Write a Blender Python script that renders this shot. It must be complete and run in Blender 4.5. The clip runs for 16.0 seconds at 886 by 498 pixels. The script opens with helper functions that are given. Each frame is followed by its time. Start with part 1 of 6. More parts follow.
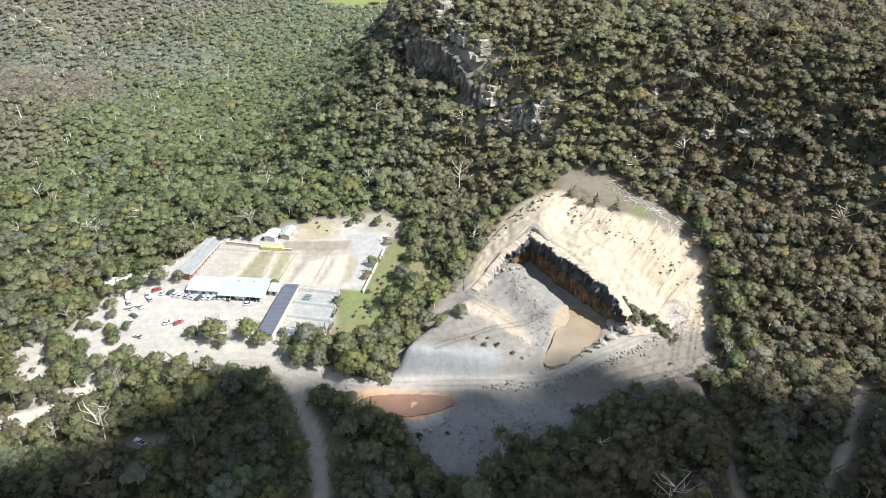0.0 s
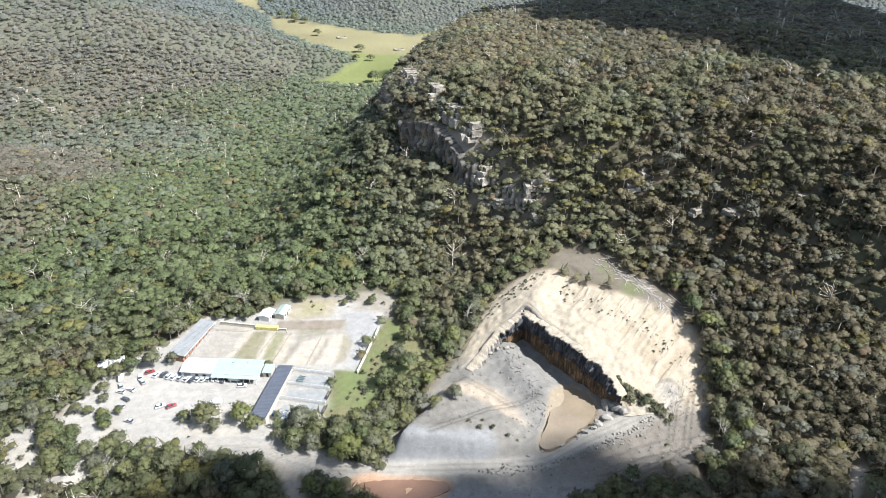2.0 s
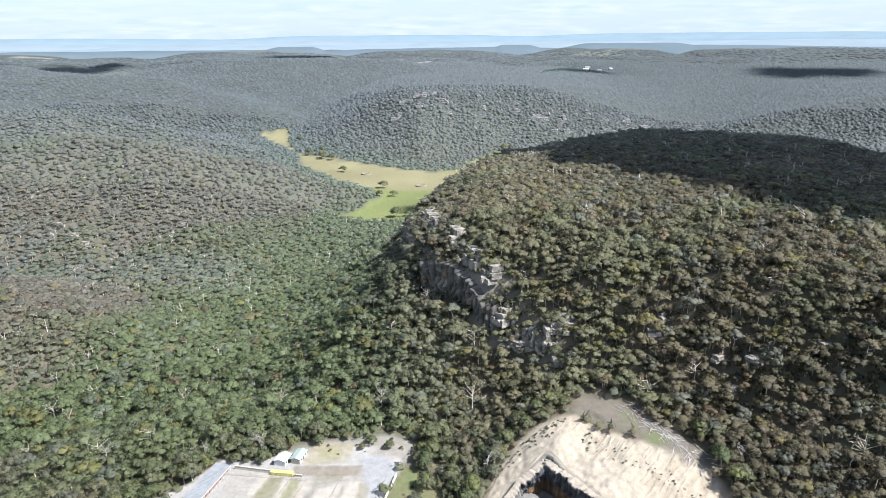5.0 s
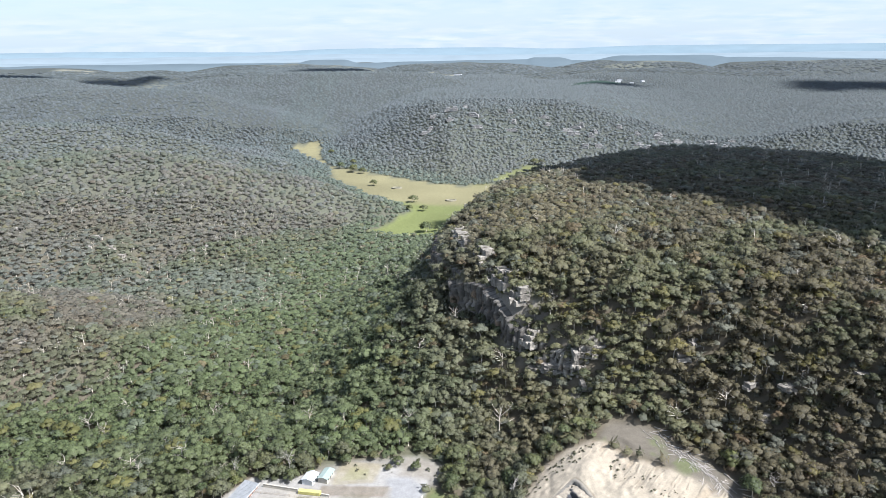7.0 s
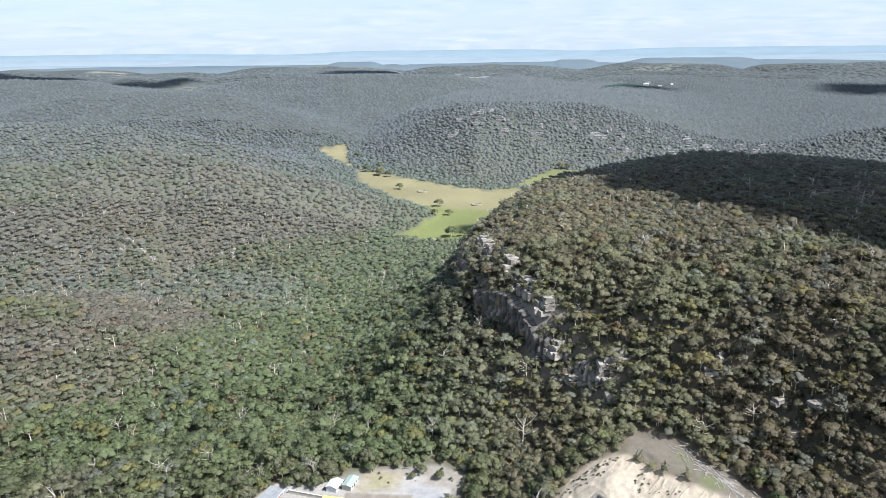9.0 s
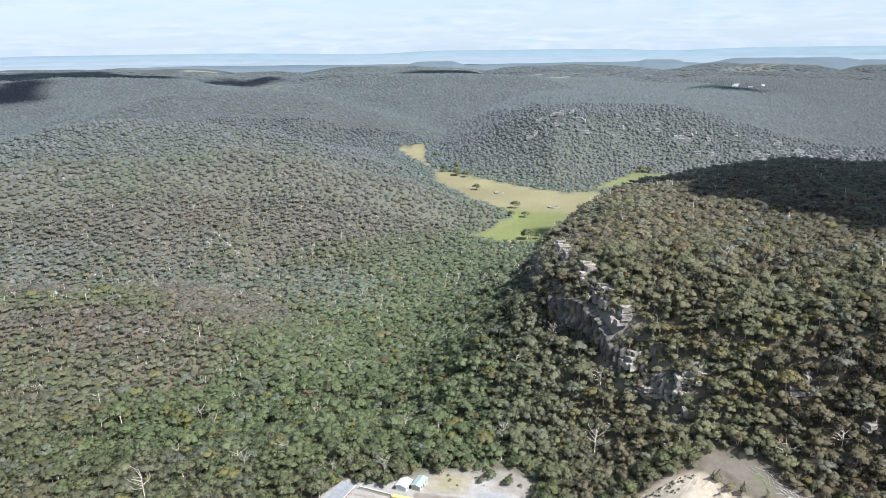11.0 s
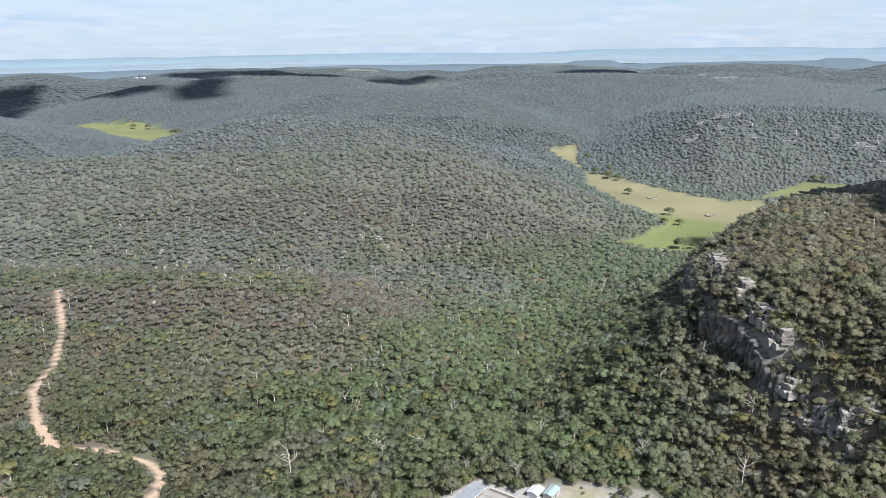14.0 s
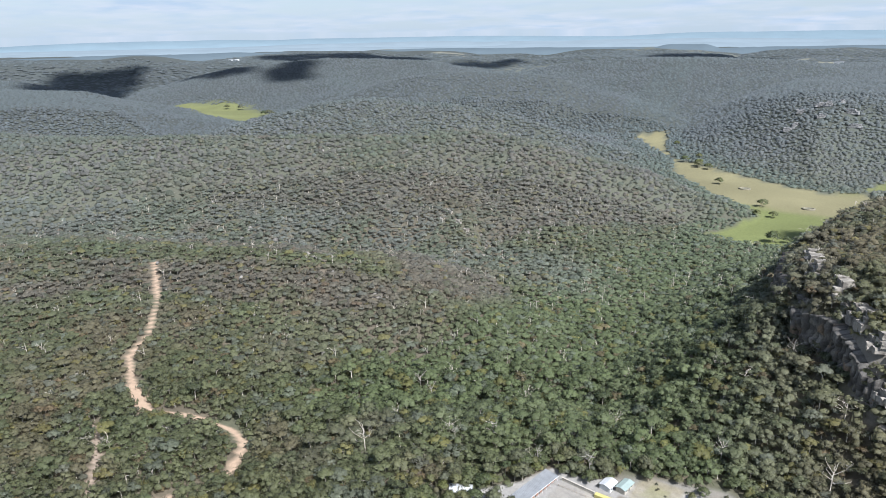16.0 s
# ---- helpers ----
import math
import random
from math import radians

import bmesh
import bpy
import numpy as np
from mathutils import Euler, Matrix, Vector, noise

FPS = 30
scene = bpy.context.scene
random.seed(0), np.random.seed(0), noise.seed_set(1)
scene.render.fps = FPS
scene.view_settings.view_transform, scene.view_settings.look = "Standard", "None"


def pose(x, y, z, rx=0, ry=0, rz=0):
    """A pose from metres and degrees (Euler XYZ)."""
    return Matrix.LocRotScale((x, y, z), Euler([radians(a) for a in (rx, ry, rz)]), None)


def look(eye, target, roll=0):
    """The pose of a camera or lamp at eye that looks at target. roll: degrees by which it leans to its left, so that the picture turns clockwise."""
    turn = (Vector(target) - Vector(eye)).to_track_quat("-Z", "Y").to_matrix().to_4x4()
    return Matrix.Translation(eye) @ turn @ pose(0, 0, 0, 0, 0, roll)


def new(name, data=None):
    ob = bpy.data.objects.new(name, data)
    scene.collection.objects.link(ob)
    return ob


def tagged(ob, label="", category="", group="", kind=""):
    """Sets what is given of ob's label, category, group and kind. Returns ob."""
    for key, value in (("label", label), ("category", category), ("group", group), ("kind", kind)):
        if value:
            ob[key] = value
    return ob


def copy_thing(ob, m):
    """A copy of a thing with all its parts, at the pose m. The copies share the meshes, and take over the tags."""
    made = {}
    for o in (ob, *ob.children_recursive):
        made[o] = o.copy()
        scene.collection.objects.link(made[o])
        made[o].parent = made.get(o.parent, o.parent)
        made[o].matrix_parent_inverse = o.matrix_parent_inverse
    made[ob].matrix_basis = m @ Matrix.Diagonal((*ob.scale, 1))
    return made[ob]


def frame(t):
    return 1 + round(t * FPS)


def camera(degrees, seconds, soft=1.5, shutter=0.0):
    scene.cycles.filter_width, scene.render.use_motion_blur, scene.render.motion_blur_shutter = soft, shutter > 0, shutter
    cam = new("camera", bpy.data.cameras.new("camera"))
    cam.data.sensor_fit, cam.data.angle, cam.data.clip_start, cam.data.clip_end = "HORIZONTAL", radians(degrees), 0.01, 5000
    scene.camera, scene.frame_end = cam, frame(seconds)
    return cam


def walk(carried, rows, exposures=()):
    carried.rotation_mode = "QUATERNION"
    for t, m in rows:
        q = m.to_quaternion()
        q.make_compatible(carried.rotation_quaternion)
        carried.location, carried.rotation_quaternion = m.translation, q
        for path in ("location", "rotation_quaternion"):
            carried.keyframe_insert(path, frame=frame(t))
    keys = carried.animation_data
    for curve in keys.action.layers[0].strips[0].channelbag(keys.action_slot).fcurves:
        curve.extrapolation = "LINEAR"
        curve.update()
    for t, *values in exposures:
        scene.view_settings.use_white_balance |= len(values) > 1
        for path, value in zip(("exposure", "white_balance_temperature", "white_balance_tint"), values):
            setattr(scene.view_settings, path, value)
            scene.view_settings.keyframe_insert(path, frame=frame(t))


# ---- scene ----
# The flight: a drone that climbs slowly over a quarry and turns to the left.
cam = camera(64.316, 16.0, soft=0.8)
PATH = [
    (0.0, 0.00, 0.00, 200.00, 0.324, -32.628, -0.279),
    (0.5, -0.06, 0.00, 201.92, 0.142, -31.355, -0.303),
    (1.0, -0.11, 0.02, 203.73, -0.027, -30.006, -0.322),
    (1.5, -0.11, 0.09, 205.41, -0.190, -28.703, -0.334),
    (2.0, -0.06, 0.24, 207.04, -0.319, -27.248, -0.378),
    (2.5, 0.03, 0.38, 208.66, -0.418, -25.250, -0.417),
    (3.0, 0.09, 0.45, 210.27, -0.519, -23.239, -0.455),
    (3.5, 0.08, 0.45, 211.86, -0.648, -21.375, -0.485),
    (4.0, -0.04, 0.44, 213.38, -0.098, -19.388, -0.477),
    (4.5, -0.20, 0.40, 214.88, 0.541, -17.439, -0.483),
    (5.0, -0.35, 0.32, 216.42, 1.295, -17.032, -0.482),
    (7.5, 0.24, 0.66, 223.86, 4.162, -16.023, -0.652),
    (8.0, 0.25, 0.70, 225.17, 4.483, -16.010, -0.670),
    (10.5, -0.74, 1.29, 228.88, 10.213, -16.025, -0.621),
    (11.0, -0.70, 1.33, 229.54, 12.201, -16.010, -0.662),
    (11.5, -0.59, 1.47, 230.11, 14.286, -16.020, -0.752),
    (12.0, -0.45, 1.74, 230.53, 16.369, -16.035, -0.812),
    (12.5, -0.39, 2.05, 230.90, 18.439, -15.992, -0.851),
    (13.0, -0.43, 2.31, 231.31, 20.373, -15.997, -0.864),
    (13.5, -0.51, 2.52, 231.69, 22.416, -15.976, -0.871),
    (14.0, -0.57, 2.74, 231.87, 24.467, -15.954, -0.911),
    (14.5, -0.60, 2.99, 231.82, 26.364, -15.896, -0.933),
    (15.0, -0.61, 3.21, 231.73, 28.330, -15.855, -0.952),
    (15.5, -0.63, 3.44, 231.74, 29.804, -15.996, -0.933),
    (16.0, -0.67, 3.76, 231.82, 31.227, -17.126, -0.906),
]


def aim(x, y, z, yaw, pitch, roll):
    """Camera pose from yaw (to the left of +y), pitch and roll in degrees."""
    a, p = radians(yaw), radians(pitch)
    ahead = Vector((-math.sin(a) * math.cos(p), math.cos(a) * math.cos(p), math.sin(p)))
    eye = Vector((x, y, z))
    return look(eye, eye + ahead * 100, roll)


walk(cam, [(t, aim(x, y, z, yaw, pitch, roll)) for t, x, y, z, yaw, pitch, roll in PATH],
     exposures=[(0.0, 1.47, 6200, 10), (2.5, 1.44, 5950, 10), (3.5, 1.44, 5850, 11), (5.0, 1.36, 5800, 12), (8.0, 1.27, 5800, 12), (12.0, 1.18, 5800, 12), (16.0, 0.97, 5750, 12)])

# ---------------------------------------------------------------- light
SUN_AZ, SUN_EL = 112.0, 51.0  # degrees clockwise from +y, degrees up
sun_dir = Vector((math.sin(radians(SUN_AZ)) * math.cos(radians(SUN_EL)),
                  math.cos(radians(SUN_AZ)) * math.cos(radians(SUN_EL)), math.sin(radians(SUN_EL))))


def make_world():
    world = bpy.data.worlds.new("sky")
    scene.world = world
    world.use_nodes = True
    nt = world.node_tree
    nt.nodes.clear()
    out = nt.nodes.new("ShaderNodeOutputWorld")
    bg = nt.nodes.new("ShaderNodeBackground")
    bg.inputs["Strength"].default_value = 0.064
    sky = nt.nodes.new("ShaderNodeTexSky")
    sky.sky_type = "NISHITA"
    sky.sun_disc = False
    sky.sun_elevation = radians(SUN_EL)
    sky.sun_rotation = radians(SUN_AZ)
    sky.air_density, sky.dust_density, sky.altitude = 1.0, 1.2, 400
    # thin cloud sheets, drawn out towards the horizon
    co = nt.nodes.new("ShaderNodeTexCoord")
    sep = nt.nodes.new("ShaderNodeSeparateXYZ")
    nt.links.new(co.outputs["Generated"], sep.inputs[0])
    zz = nt.nodes.new("ShaderNodeMath")
    zz.operation = "MAXIMUM"
    zz.inputs[1].default_value = 0.0
    nt.links.new(sep.outputs["Z"], zz.inputs[0])
    za = nt.nodes.new("ShaderNodeMath")
    za.operation = "ADD"
    za.inputs[1].default_value = 0.11
    nt.links.new(zz.outputs[0], za.inputs[0])
    comb = nt.nodes.new("ShaderNodeCombineXYZ")
    for n in ("X", "Y"):
        d = nt.nodes.new("ShaderNodeMath")
        d.operation = "DIVIDE"
        nt.links.new(sep.outputs[n], d.inputs[0])
        nt.links.new(za.outputs[0], d.inputs[1])
        nt.links.new(d.outputs[0], comb.inputs[n])
    noi = nt.nodes.new("ShaderNodeTexNoise")
    noi.inputs["Scale"].default_value = 0.8
    noi.inputs["Detail"].default_value = 7
    noi.inputs["Roughness"].default_value = 0.62
    nt.links.new(comb.outputs[0], noi.inputs["Vector"])
    ramp = nt.nodes.new("ShaderNodeValToRGB")
    ramp.color_ramp.elements[0].position, ramp.color_ramp.elements[1].position = 0.40, 0.66
    nt.links.new(noi.outputs["Fac"], ramp.inputs[0])
    grey = nt.nodes.new("ShaderNodeTexNoise")
    grey.inputs["Scale"].default_value = 2.4
    grey.inputs["Detail"].default_value = 5
    nt.links.new(comb.outputs[0], grey.inputs["Vector"])
    cr = nt.nodes.new("ShaderNodeValToRGB")
    cr.color_ramp.elements[0].color, cr.color_ramp.elements[1].color = (4.5, 5.4, 6.2, 1), (5.9, 6.2, 6.5, 1)
    cr.color_ramp.elements[0].position, cr.color_ramp.elements[1].position = 0.35, 0.6
    nt.links.new(grey.outputs["Fac"], cr.inputs[0])
    mix = nt.nodes.new("ShaderNodeMix")
    mix.data_type = "RGBA"
    nt.links.new(ramp.outputs["Color"], mix.inputs["Factor"])
    pale = nt.nodes.new("ShaderNodeMix")
    pale.data_type = "RGBA"
    low = nt.nodes.new("ShaderNodeMapRange")
    low.inputs["From Min"].default_value, low.inputs["From Max"].default_value = 0.0, 0.35
    low.inputs["To Min"].default_value, low.inputs["To Max"].default_value = 0.75, 0.0
    nt.links.new(sep.outputs["Z"], low.inputs["Value"])
    nt.links.new(low.outputs[0], pale.inputs["Factor"])
    pale.inputs["B"].default_value = (5.2, 6.0, 6.5, 1)
    nt.links.new(sky.outputs[0], pale.inputs["A"])
    nt.links.new(pale.outputs["Result"], mix.inputs["A"])
    nt.links.new(cr.outputs["Color"], mix.inputs["B"])
    nt.links.new(mix.outputs["Result"], bg.inputs["Color"])
    nt.links.new(bg.outputs[0], out.inputs[0])


make_world()
sun = new("sun", bpy.data.lights.new("sun", "SUN"))
sun.data.energy, sun.data.angle, sun.data.color = 4.9, radians(0.53), (1.0, 0.95, 0.87)
sun.matrix_world = look(sun_dir * 900, (0, 0, 0))

# ---------------------------------------------------------------- materials
def material(name, colour, rough=0.8, noise_size=2.0, vary=0.25, bump=0.2, fine=12.0, metal=0.0, spec=0.3, second=None, islands=False, objects=False):
    """A surface of one colour with blotches, fine grain and relief; noise sizes in features a metre."""
    mat = bpy.data.materials.new(name)
    mat.use_nodes = True
    nt = mat.node_tree
    bsdf = nt.nodes["Principled BSDF"]
    bsdf.inputs["Roughness"].default_value = rough
    bsdf.inputs["Metallic"].default_value = metal
    bsdf.inputs["Specular IOR Level"].default_value = spec
    co = nt.nodes.new("ShaderNodeTexCoord")
    big, small = nt.nodes.new("ShaderNodeTexNoise"), nt.nodes.new("ShaderNodeTexNoise")
    big.inputs["Scale"].default_value, small.inputs["Scale"].default_value = noise_size, fine
    big.inputs["Detail"].default_value = 5
    small.inputs["Detail"].default_value = 3
    for n in (big, small):
        nt.links.new(co.outputs["Object"], n.inputs["Vector"])
    ramp = nt.nodes.new("ShaderNodeValToRGB")
    dark = tuple(c * (1 - vary) for c in colour)
    light = second or tuple(min(1, c * (1 + vary)) for c in colour)
    ramp.color_ramp.elements[0].color, ramp.color_ramp.elements[1].color = (*dark, 1), (*light, 1)
    ramp.color_ramp.elements[0].position, ramp.color_ramp.elements[1].position = 0.3, 0.7
    nt.links.new(big.outputs["Fac"], ramp.inputs[0])
    grain = nt.nodes.new("ShaderNodeMapRange")
    grain.inputs["To Min"].default_value, grain.inputs["To Max"].default_value = 1 - 0.6 * vary, 1 + 0.6 * vary
    grain.inputs["From Min"].default_value, grain.inputs["From Max"].default_value = 0.25, 0.75
    nt.links.new(small.outputs["Fac"], grain.inputs["Value"])
    last = grain.outputs[0]
    if islands or objects:
        src = nt.nodes.new("ShaderNodeNewGeometry").outputs["Random Per Island"] if islands else nt.nodes.new("ShaderNodeObjectInfo").outputs["Random"]
        isl = nt.nodes.new("ShaderNodeMapRange")
        isl.inputs["To Min"].default_value, isl.inputs["To Max"].default_value = 0.75, 1.22
        nt.links.new(src, isl.inputs["Value"])
        mul = nt.nodes.new("ShaderNodeMath")
        mul.operation = "MULTIPLY"
        nt.links.new(last, mul.inputs[0])
        nt.links.new(isl.outputs[0], mul.inputs[1])
        last = mul.outputs[0]
    mix = nt.nodes.new("ShaderNodeVectorMath")
    mix.operation = "SCALE"
    nt.links.new(ramp.outputs["Color"], mix.inputs[0])
    nt.links.new(last, mix.inputs["Scale"])
    nt.links.new(mix.outputs[0], bsdf.inputs["Base Color"])
    if bump:
        bn = nt.nodes.new("ShaderNodeBump")
        bn.inputs["Strength"].default_value = bump
        bn.inputs["Distance"].default_value = 0.5 / fine
        nt.links.new(small.outputs["Fac"], bn.inputs["Height"])
        nt.links.new(bn.outputs[0], bsdf.inputs["Normal"])
    return mat


def cover_material(name, attribute, rough, spec, sizes, contrast, bump, through_light=0.0):
    """A surface whose kind of cover is stored on the mesh, broken up by grain at two sizes."""
    mat = bpy.data.materials.new(name)
    mat.use_nodes = True
    nt = mat.node_tree
    bsdf = nt.nodes["Principled BSDF"]
    bsdf.inputs["Roughness"].default_value = rough
    bsdf.inputs["Specular IOR Level"].default_value = spec
    at = nt.nodes.new("ShaderNodeAttribute")
    at.attribute_name = attribute
    co = nt.nodes.new("ShaderNodeTexCoord")
    factors = []
    for size, amount in zip(sizes, contrast):
        n = nt.nodes.new("ShaderNodeTexNoise")
        n.inputs["Scale"].default_value = size
        n.inputs["Detail"].default_value = 5
        n.inputs["Roughness"].default_value = 0.6
        nt.links.new(co.outputs["Object"], n.inputs["Vector"])
        m = nt.nodes.new("ShaderNodeMapRange")
        m.inputs["From Min"].default_value, m.inputs["From Max"].default_value = 0.28, 0.72
        m.inputs["To Min"].default_value, m.inputs["To Max"].default_value = 1 - amount, 1 + amount
        nt.links.new(n.outputs["Fac"], m.inputs["Value"])
        factors.append((n, m))
    mul = nt.nodes.new("ShaderNodeMath")
    mul.operation = "MULTIPLY"
    nt.links.new(factors[0][1].outputs[0], mul.inputs[0])
    nt.links.new(factors[1][1].outputs[0], mul.inputs[1])
    sc = nt.nodes.new("ShaderNodeVectorMath")
    sc.operation = "SCALE"
    nt.links.new(at.outputs["Color"], sc.inputs[0])
    nt.links.new(mul.outputs[0], sc.inputs["Scale"])
    nt.links.new(sc.outputs[0], bsdf.inputs["Base Color"])
    bn = nt.nodes.new("ShaderNodeBump")
    bn.inputs["Strength"].default_value = bump
    bn.inputs["Distance"].default_value = 0.6 / sizes[1]
    if through_light:
        crown_light(nt, bn)
    nt.links.new(factors[1][0].outputs["Fac"], bn.inputs["Height"])
    nt.links.new(bn.outputs[0], bsdf.inputs["Normal"])
    if through_light:
        leafy(nt, bsdf, sc.outputs[0], through_light)
    return mat


def crown_light(nt, bump):
    """Turns the leaves' shading towards the outside of the crown that they belong to."""
    at, turn, unit = nt.nodes.new("ShaderNodeAttribute"), nt.nodes.new("ShaderNodeVectorTransform"), nt.nodes.new("ShaderNodeVectorMath")
    at.attribute_name = "crown_normal"
    turn.vector_type, turn.convert_from, turn.convert_to = "NORMAL", "OBJECT", "WORLD"
    unit.operation = "NORMALIZE"
    nt.links.new(at.outputs["Vector"], turn.inputs[0])
    nt.links.new(turn.outputs[0], unit.inputs[0])
    nt.links.new(unit.outputs[0], bump.inputs["Normal"])


def leafy(nt, bsdf, colour, share):
    """Lets part of the light through, as thin leaves do."""
    tr, mix, out = nt.nodes.new("ShaderNodeBsdfTranslucent"), nt.nodes.new("ShaderNodeMixShader"), nt.nodes["Material Output"]
    mix.inputs[0].default_value = share
    nt.links.new(colour, tr.inputs["Color"])
    nt.links.new(bsdf.outputs[0], mix.inputs[1])
    nt.links.new(tr.outputs[0], mix.inputs[2])
    gaps, airy = nt.nodes.new("ShaderNodeBsdfTransparent"), nt.nodes.new("ShaderNodeMixShader")
    airy.inputs[0].default_value = 0.2  # sky seen between the leaves of a spray
    nt.links.new(mix.outputs[0], airy.inputs[1])
    nt.links.new(gaps.outputs[0], airy.inputs[2])
    nt.links.new(airy.outputs[0], out.inputs["Surface"])


M_GROUND = cover_material("ground_cover", "cover", 0.95, 0.15, (0.35, 2.2), (0.14, 0.2), 0.35)
M_FACE = cover_material("cut_rock", "cover", 0.9, 0.25, (0.4, 2.2), (0.2, 0.35), 0.7)
M_LEAF = cover_material("eucalypt_leaves", "leaf_hue", 0.6, 0.35, (0.5, 2.4), (0.2, 0.40), 0.5, 0.4)
M_BARK = material("gum_bark", (0.42, 0.38, 0.32), 0.8, 0.6, 0.35, 0.2, 6)
M_DEADWOOD = material("weathered_wood", (0.36, 0.33, 0.30), 0.85, 0.5, 0.35, 0.2, 5)

# ---------------------------------------------------------------- numbers in the plane
def lattice(ix, iy, seed):
    """A steady pseudo-random value in 0..1 for whole-number cells."""
    n = (ix.astype(np.int64) * 374761393 + iy.astype(np.int64) * 668265263 + seed * 974634777) & 0xFFFFFFFF
    n = ((n ^ (n >> 13)) * 1274126177) & 0xFFFFFFFF
    return ((n ^ (n >> 16)) & 0xFFFF) / 65535.0


def vnoise(x, y, size, seed=0):
    """Smooth noise in -1..1 with features of about that size in metres."""
    u, v = np.asarray(x, float) / size, np.asarray(y, float) / size
    iu, iv = np.floor(u), np.floor(v)
    fu, fv = u - iu, v - iv
    fu, fv = fu * fu * (3 - 2 * fu), fv * fv * (3 - 2 * fv)
    a, b = lattice(iu, iv, seed), lattice(iu + 1, iv, seed)
    c, d = lattice(iu, iv + 1, seed), lattice(iu + 1, iv + 1, seed)
    return 2 * ((a * (1 - fu) + b * fu) * (1 - fv) + (c * (1 - fu) + d * fu) * fv) - 1


def fbm(x, y, size, seed=0, octaves=4, gain=0.5):
    total, amp, norm = 0.0, 1.0, 0.0
    for k in range(octaves):
        total = total + amp * vnoise(x + 17.3 * k, y - 9.1 * k, size / 2 ** k, seed + k)
        norm, amp = norm + amp, amp * gain
    return total / norm


def step(a, b, v):
    t = np.clip((v - a) / (b - a), 0, 1)
    return t * t * (3 - 2 * t)


def polyline(x, y, nodes, sides=False):
    """Distance to a line of nodes (x, y, values...) and the values at the nearest place."""
    best, side = np.full(np.shape(x), 1e9), np.zeros(np.shape(x))
    vals = [np.zeros(np.shape(x)) for _ in nodes[0][2:]]
    for p, q in zip(nodes[:-1], nodes[1:]):
        dx, dy = q[0] - p[0], q[1] - p[1]
        t = np.clip(((x - p[0]) * dx + (y - p[1]) * dy) / (dx * dx + dy * dy), 0, 1)
        d = np.hypot(x - p[0] - t * dx, y - p[1] - t * dy)
        near = d < best
        best = np.where(near, d, best)
        side = np.where(near, dx * (y - p[1]) - dy * (x - p[0]), side)
        vals = [np.where(near, a + t * (b - a), v) for a, b, v in zip(p[2:], q[2:], vals)]
    return (best, vals, side) if sides else (best, vals)


def inside(x, y, poly):
    """Signed distance to the edge of a polygon, negative within."""
    d, _ = polyline(x, y, [*poly, poly[0]])
    odd = np.zeros(np.shape(x), bool)
    for (x0, y0), (x1, y1) in zip(poly, [*poly[1:], poly[0]]):
        cross = (y0 > y) != (y1 > y)
        odd ^= cross & (x < (x1 - x0) * (y - y0) / ((y1 - y0) or 1e-9) + x0)
    return np.where(odd, -d, d)


# ---------------------------------------------------------------- the lie of the land
# Valleys cut into a sandstone plateau: x, y, floor height, half width of the floor, length of the slope.
VALLEYS = [
    [(-210, -300, 8, 110, 420, 420), (-205, 100, 4, 95, 380, 380), (-190, 300, 0, 80, 400, 270), (-185, 440, -3, 50, 420, 158),
     (-180, 590, -6, 35, 420, 152), (-150, 745, -9, 30, 420, 150), (-100, 890, -12, 45, 430, 150), (-70, 1000, -12, 60, 420, 250),
     (-80, 1140, -12, 90, 420, 330), (-190, 1240, -12, 65, 420, 330), (-290, 1340, -12, 45, 400, 320), (-370, 1490, -12, 40, 380, 300),
     (-440, 1670, -10, 35, 300, 280), (-520, 2000, 0, 25, 320, 320), (-560, 2600, 40, 20, 400, 400)],
    [(-80, 1140, -12, 60, 230, 330), (50, 1340, -12, 45, 240, 560), (190, 1430, -12, 45, 250, 600), (420, 1500, -8, 30, 280, 680),
     (720, 1400, 0, 30, 330, 680), (1050, 1150, 10, 30, 330, 680), (1500, 850, 30, 20, 330, 600)],
    [(-215, 630, -6, 15, 150, 110), (-300, 650, -6, 25, 400, 300), (-440, 625, -4, 30, 500, 360), (-640, 535, -2, 35, 480, 360), (-950, 440, 8, 30, 450, 350)],
    [(-230, 140, 4, 70, 260, 260), (-420, 190, 8, 60, 460, 480), (-640, 170, 18, 50, 460, 460), (-1000, 120, 35, 40, 450, 450)],
    [(-440, 1640, -8, 25, 300, 300), (-700, 1500, 20, 25, 420, 380), (-1000, 1480, 5, 30, 480, 330), (-1430, 1490, -12, 50, 520, 330),
     (-1750, 1700, -12, 70, 420, 320), (-2120, 1745, -12, 60, 400, 350), (-2900, 1900, 10, 40, 450, 450)],
    [(-1430, 1490, -12, 110, 380, 300), (-1300, 1250, -8, 120, 400, 300), (-1180, 1020, -4, 90, 400, 240), (-1300, 800, 10, 40, 400, 260)],
    [(420, 1500, -8, 30, 320, 320), (700, 1900, 20, 30, 420, 420), (900, 2500, 50, 30, 500, 500)],
    [(-1430, 1490, -12, 40, 400, 400), (-1150, 2100, 15, 40, 450, 450), (-1300, 2900, 45, 40, 500, 500)],
]
PROFILE_S = [0, 0.12, 0.35, 0.72, 0.78, 1.0, 1.3]
PROFILE_H = [0, 0.04, 0.22, 0.58, 0.84, 0.96, 1.0]
FAR_H = [0, 0.05, 0.27, 0.71, 0.78, 0.96, 1.0]
BLUFF_S = [0, 0.12, 0.35, 0.70, 0.73, 0.80, 1.0, 1.3]  # the bluff above the yard breaks off in a cliff
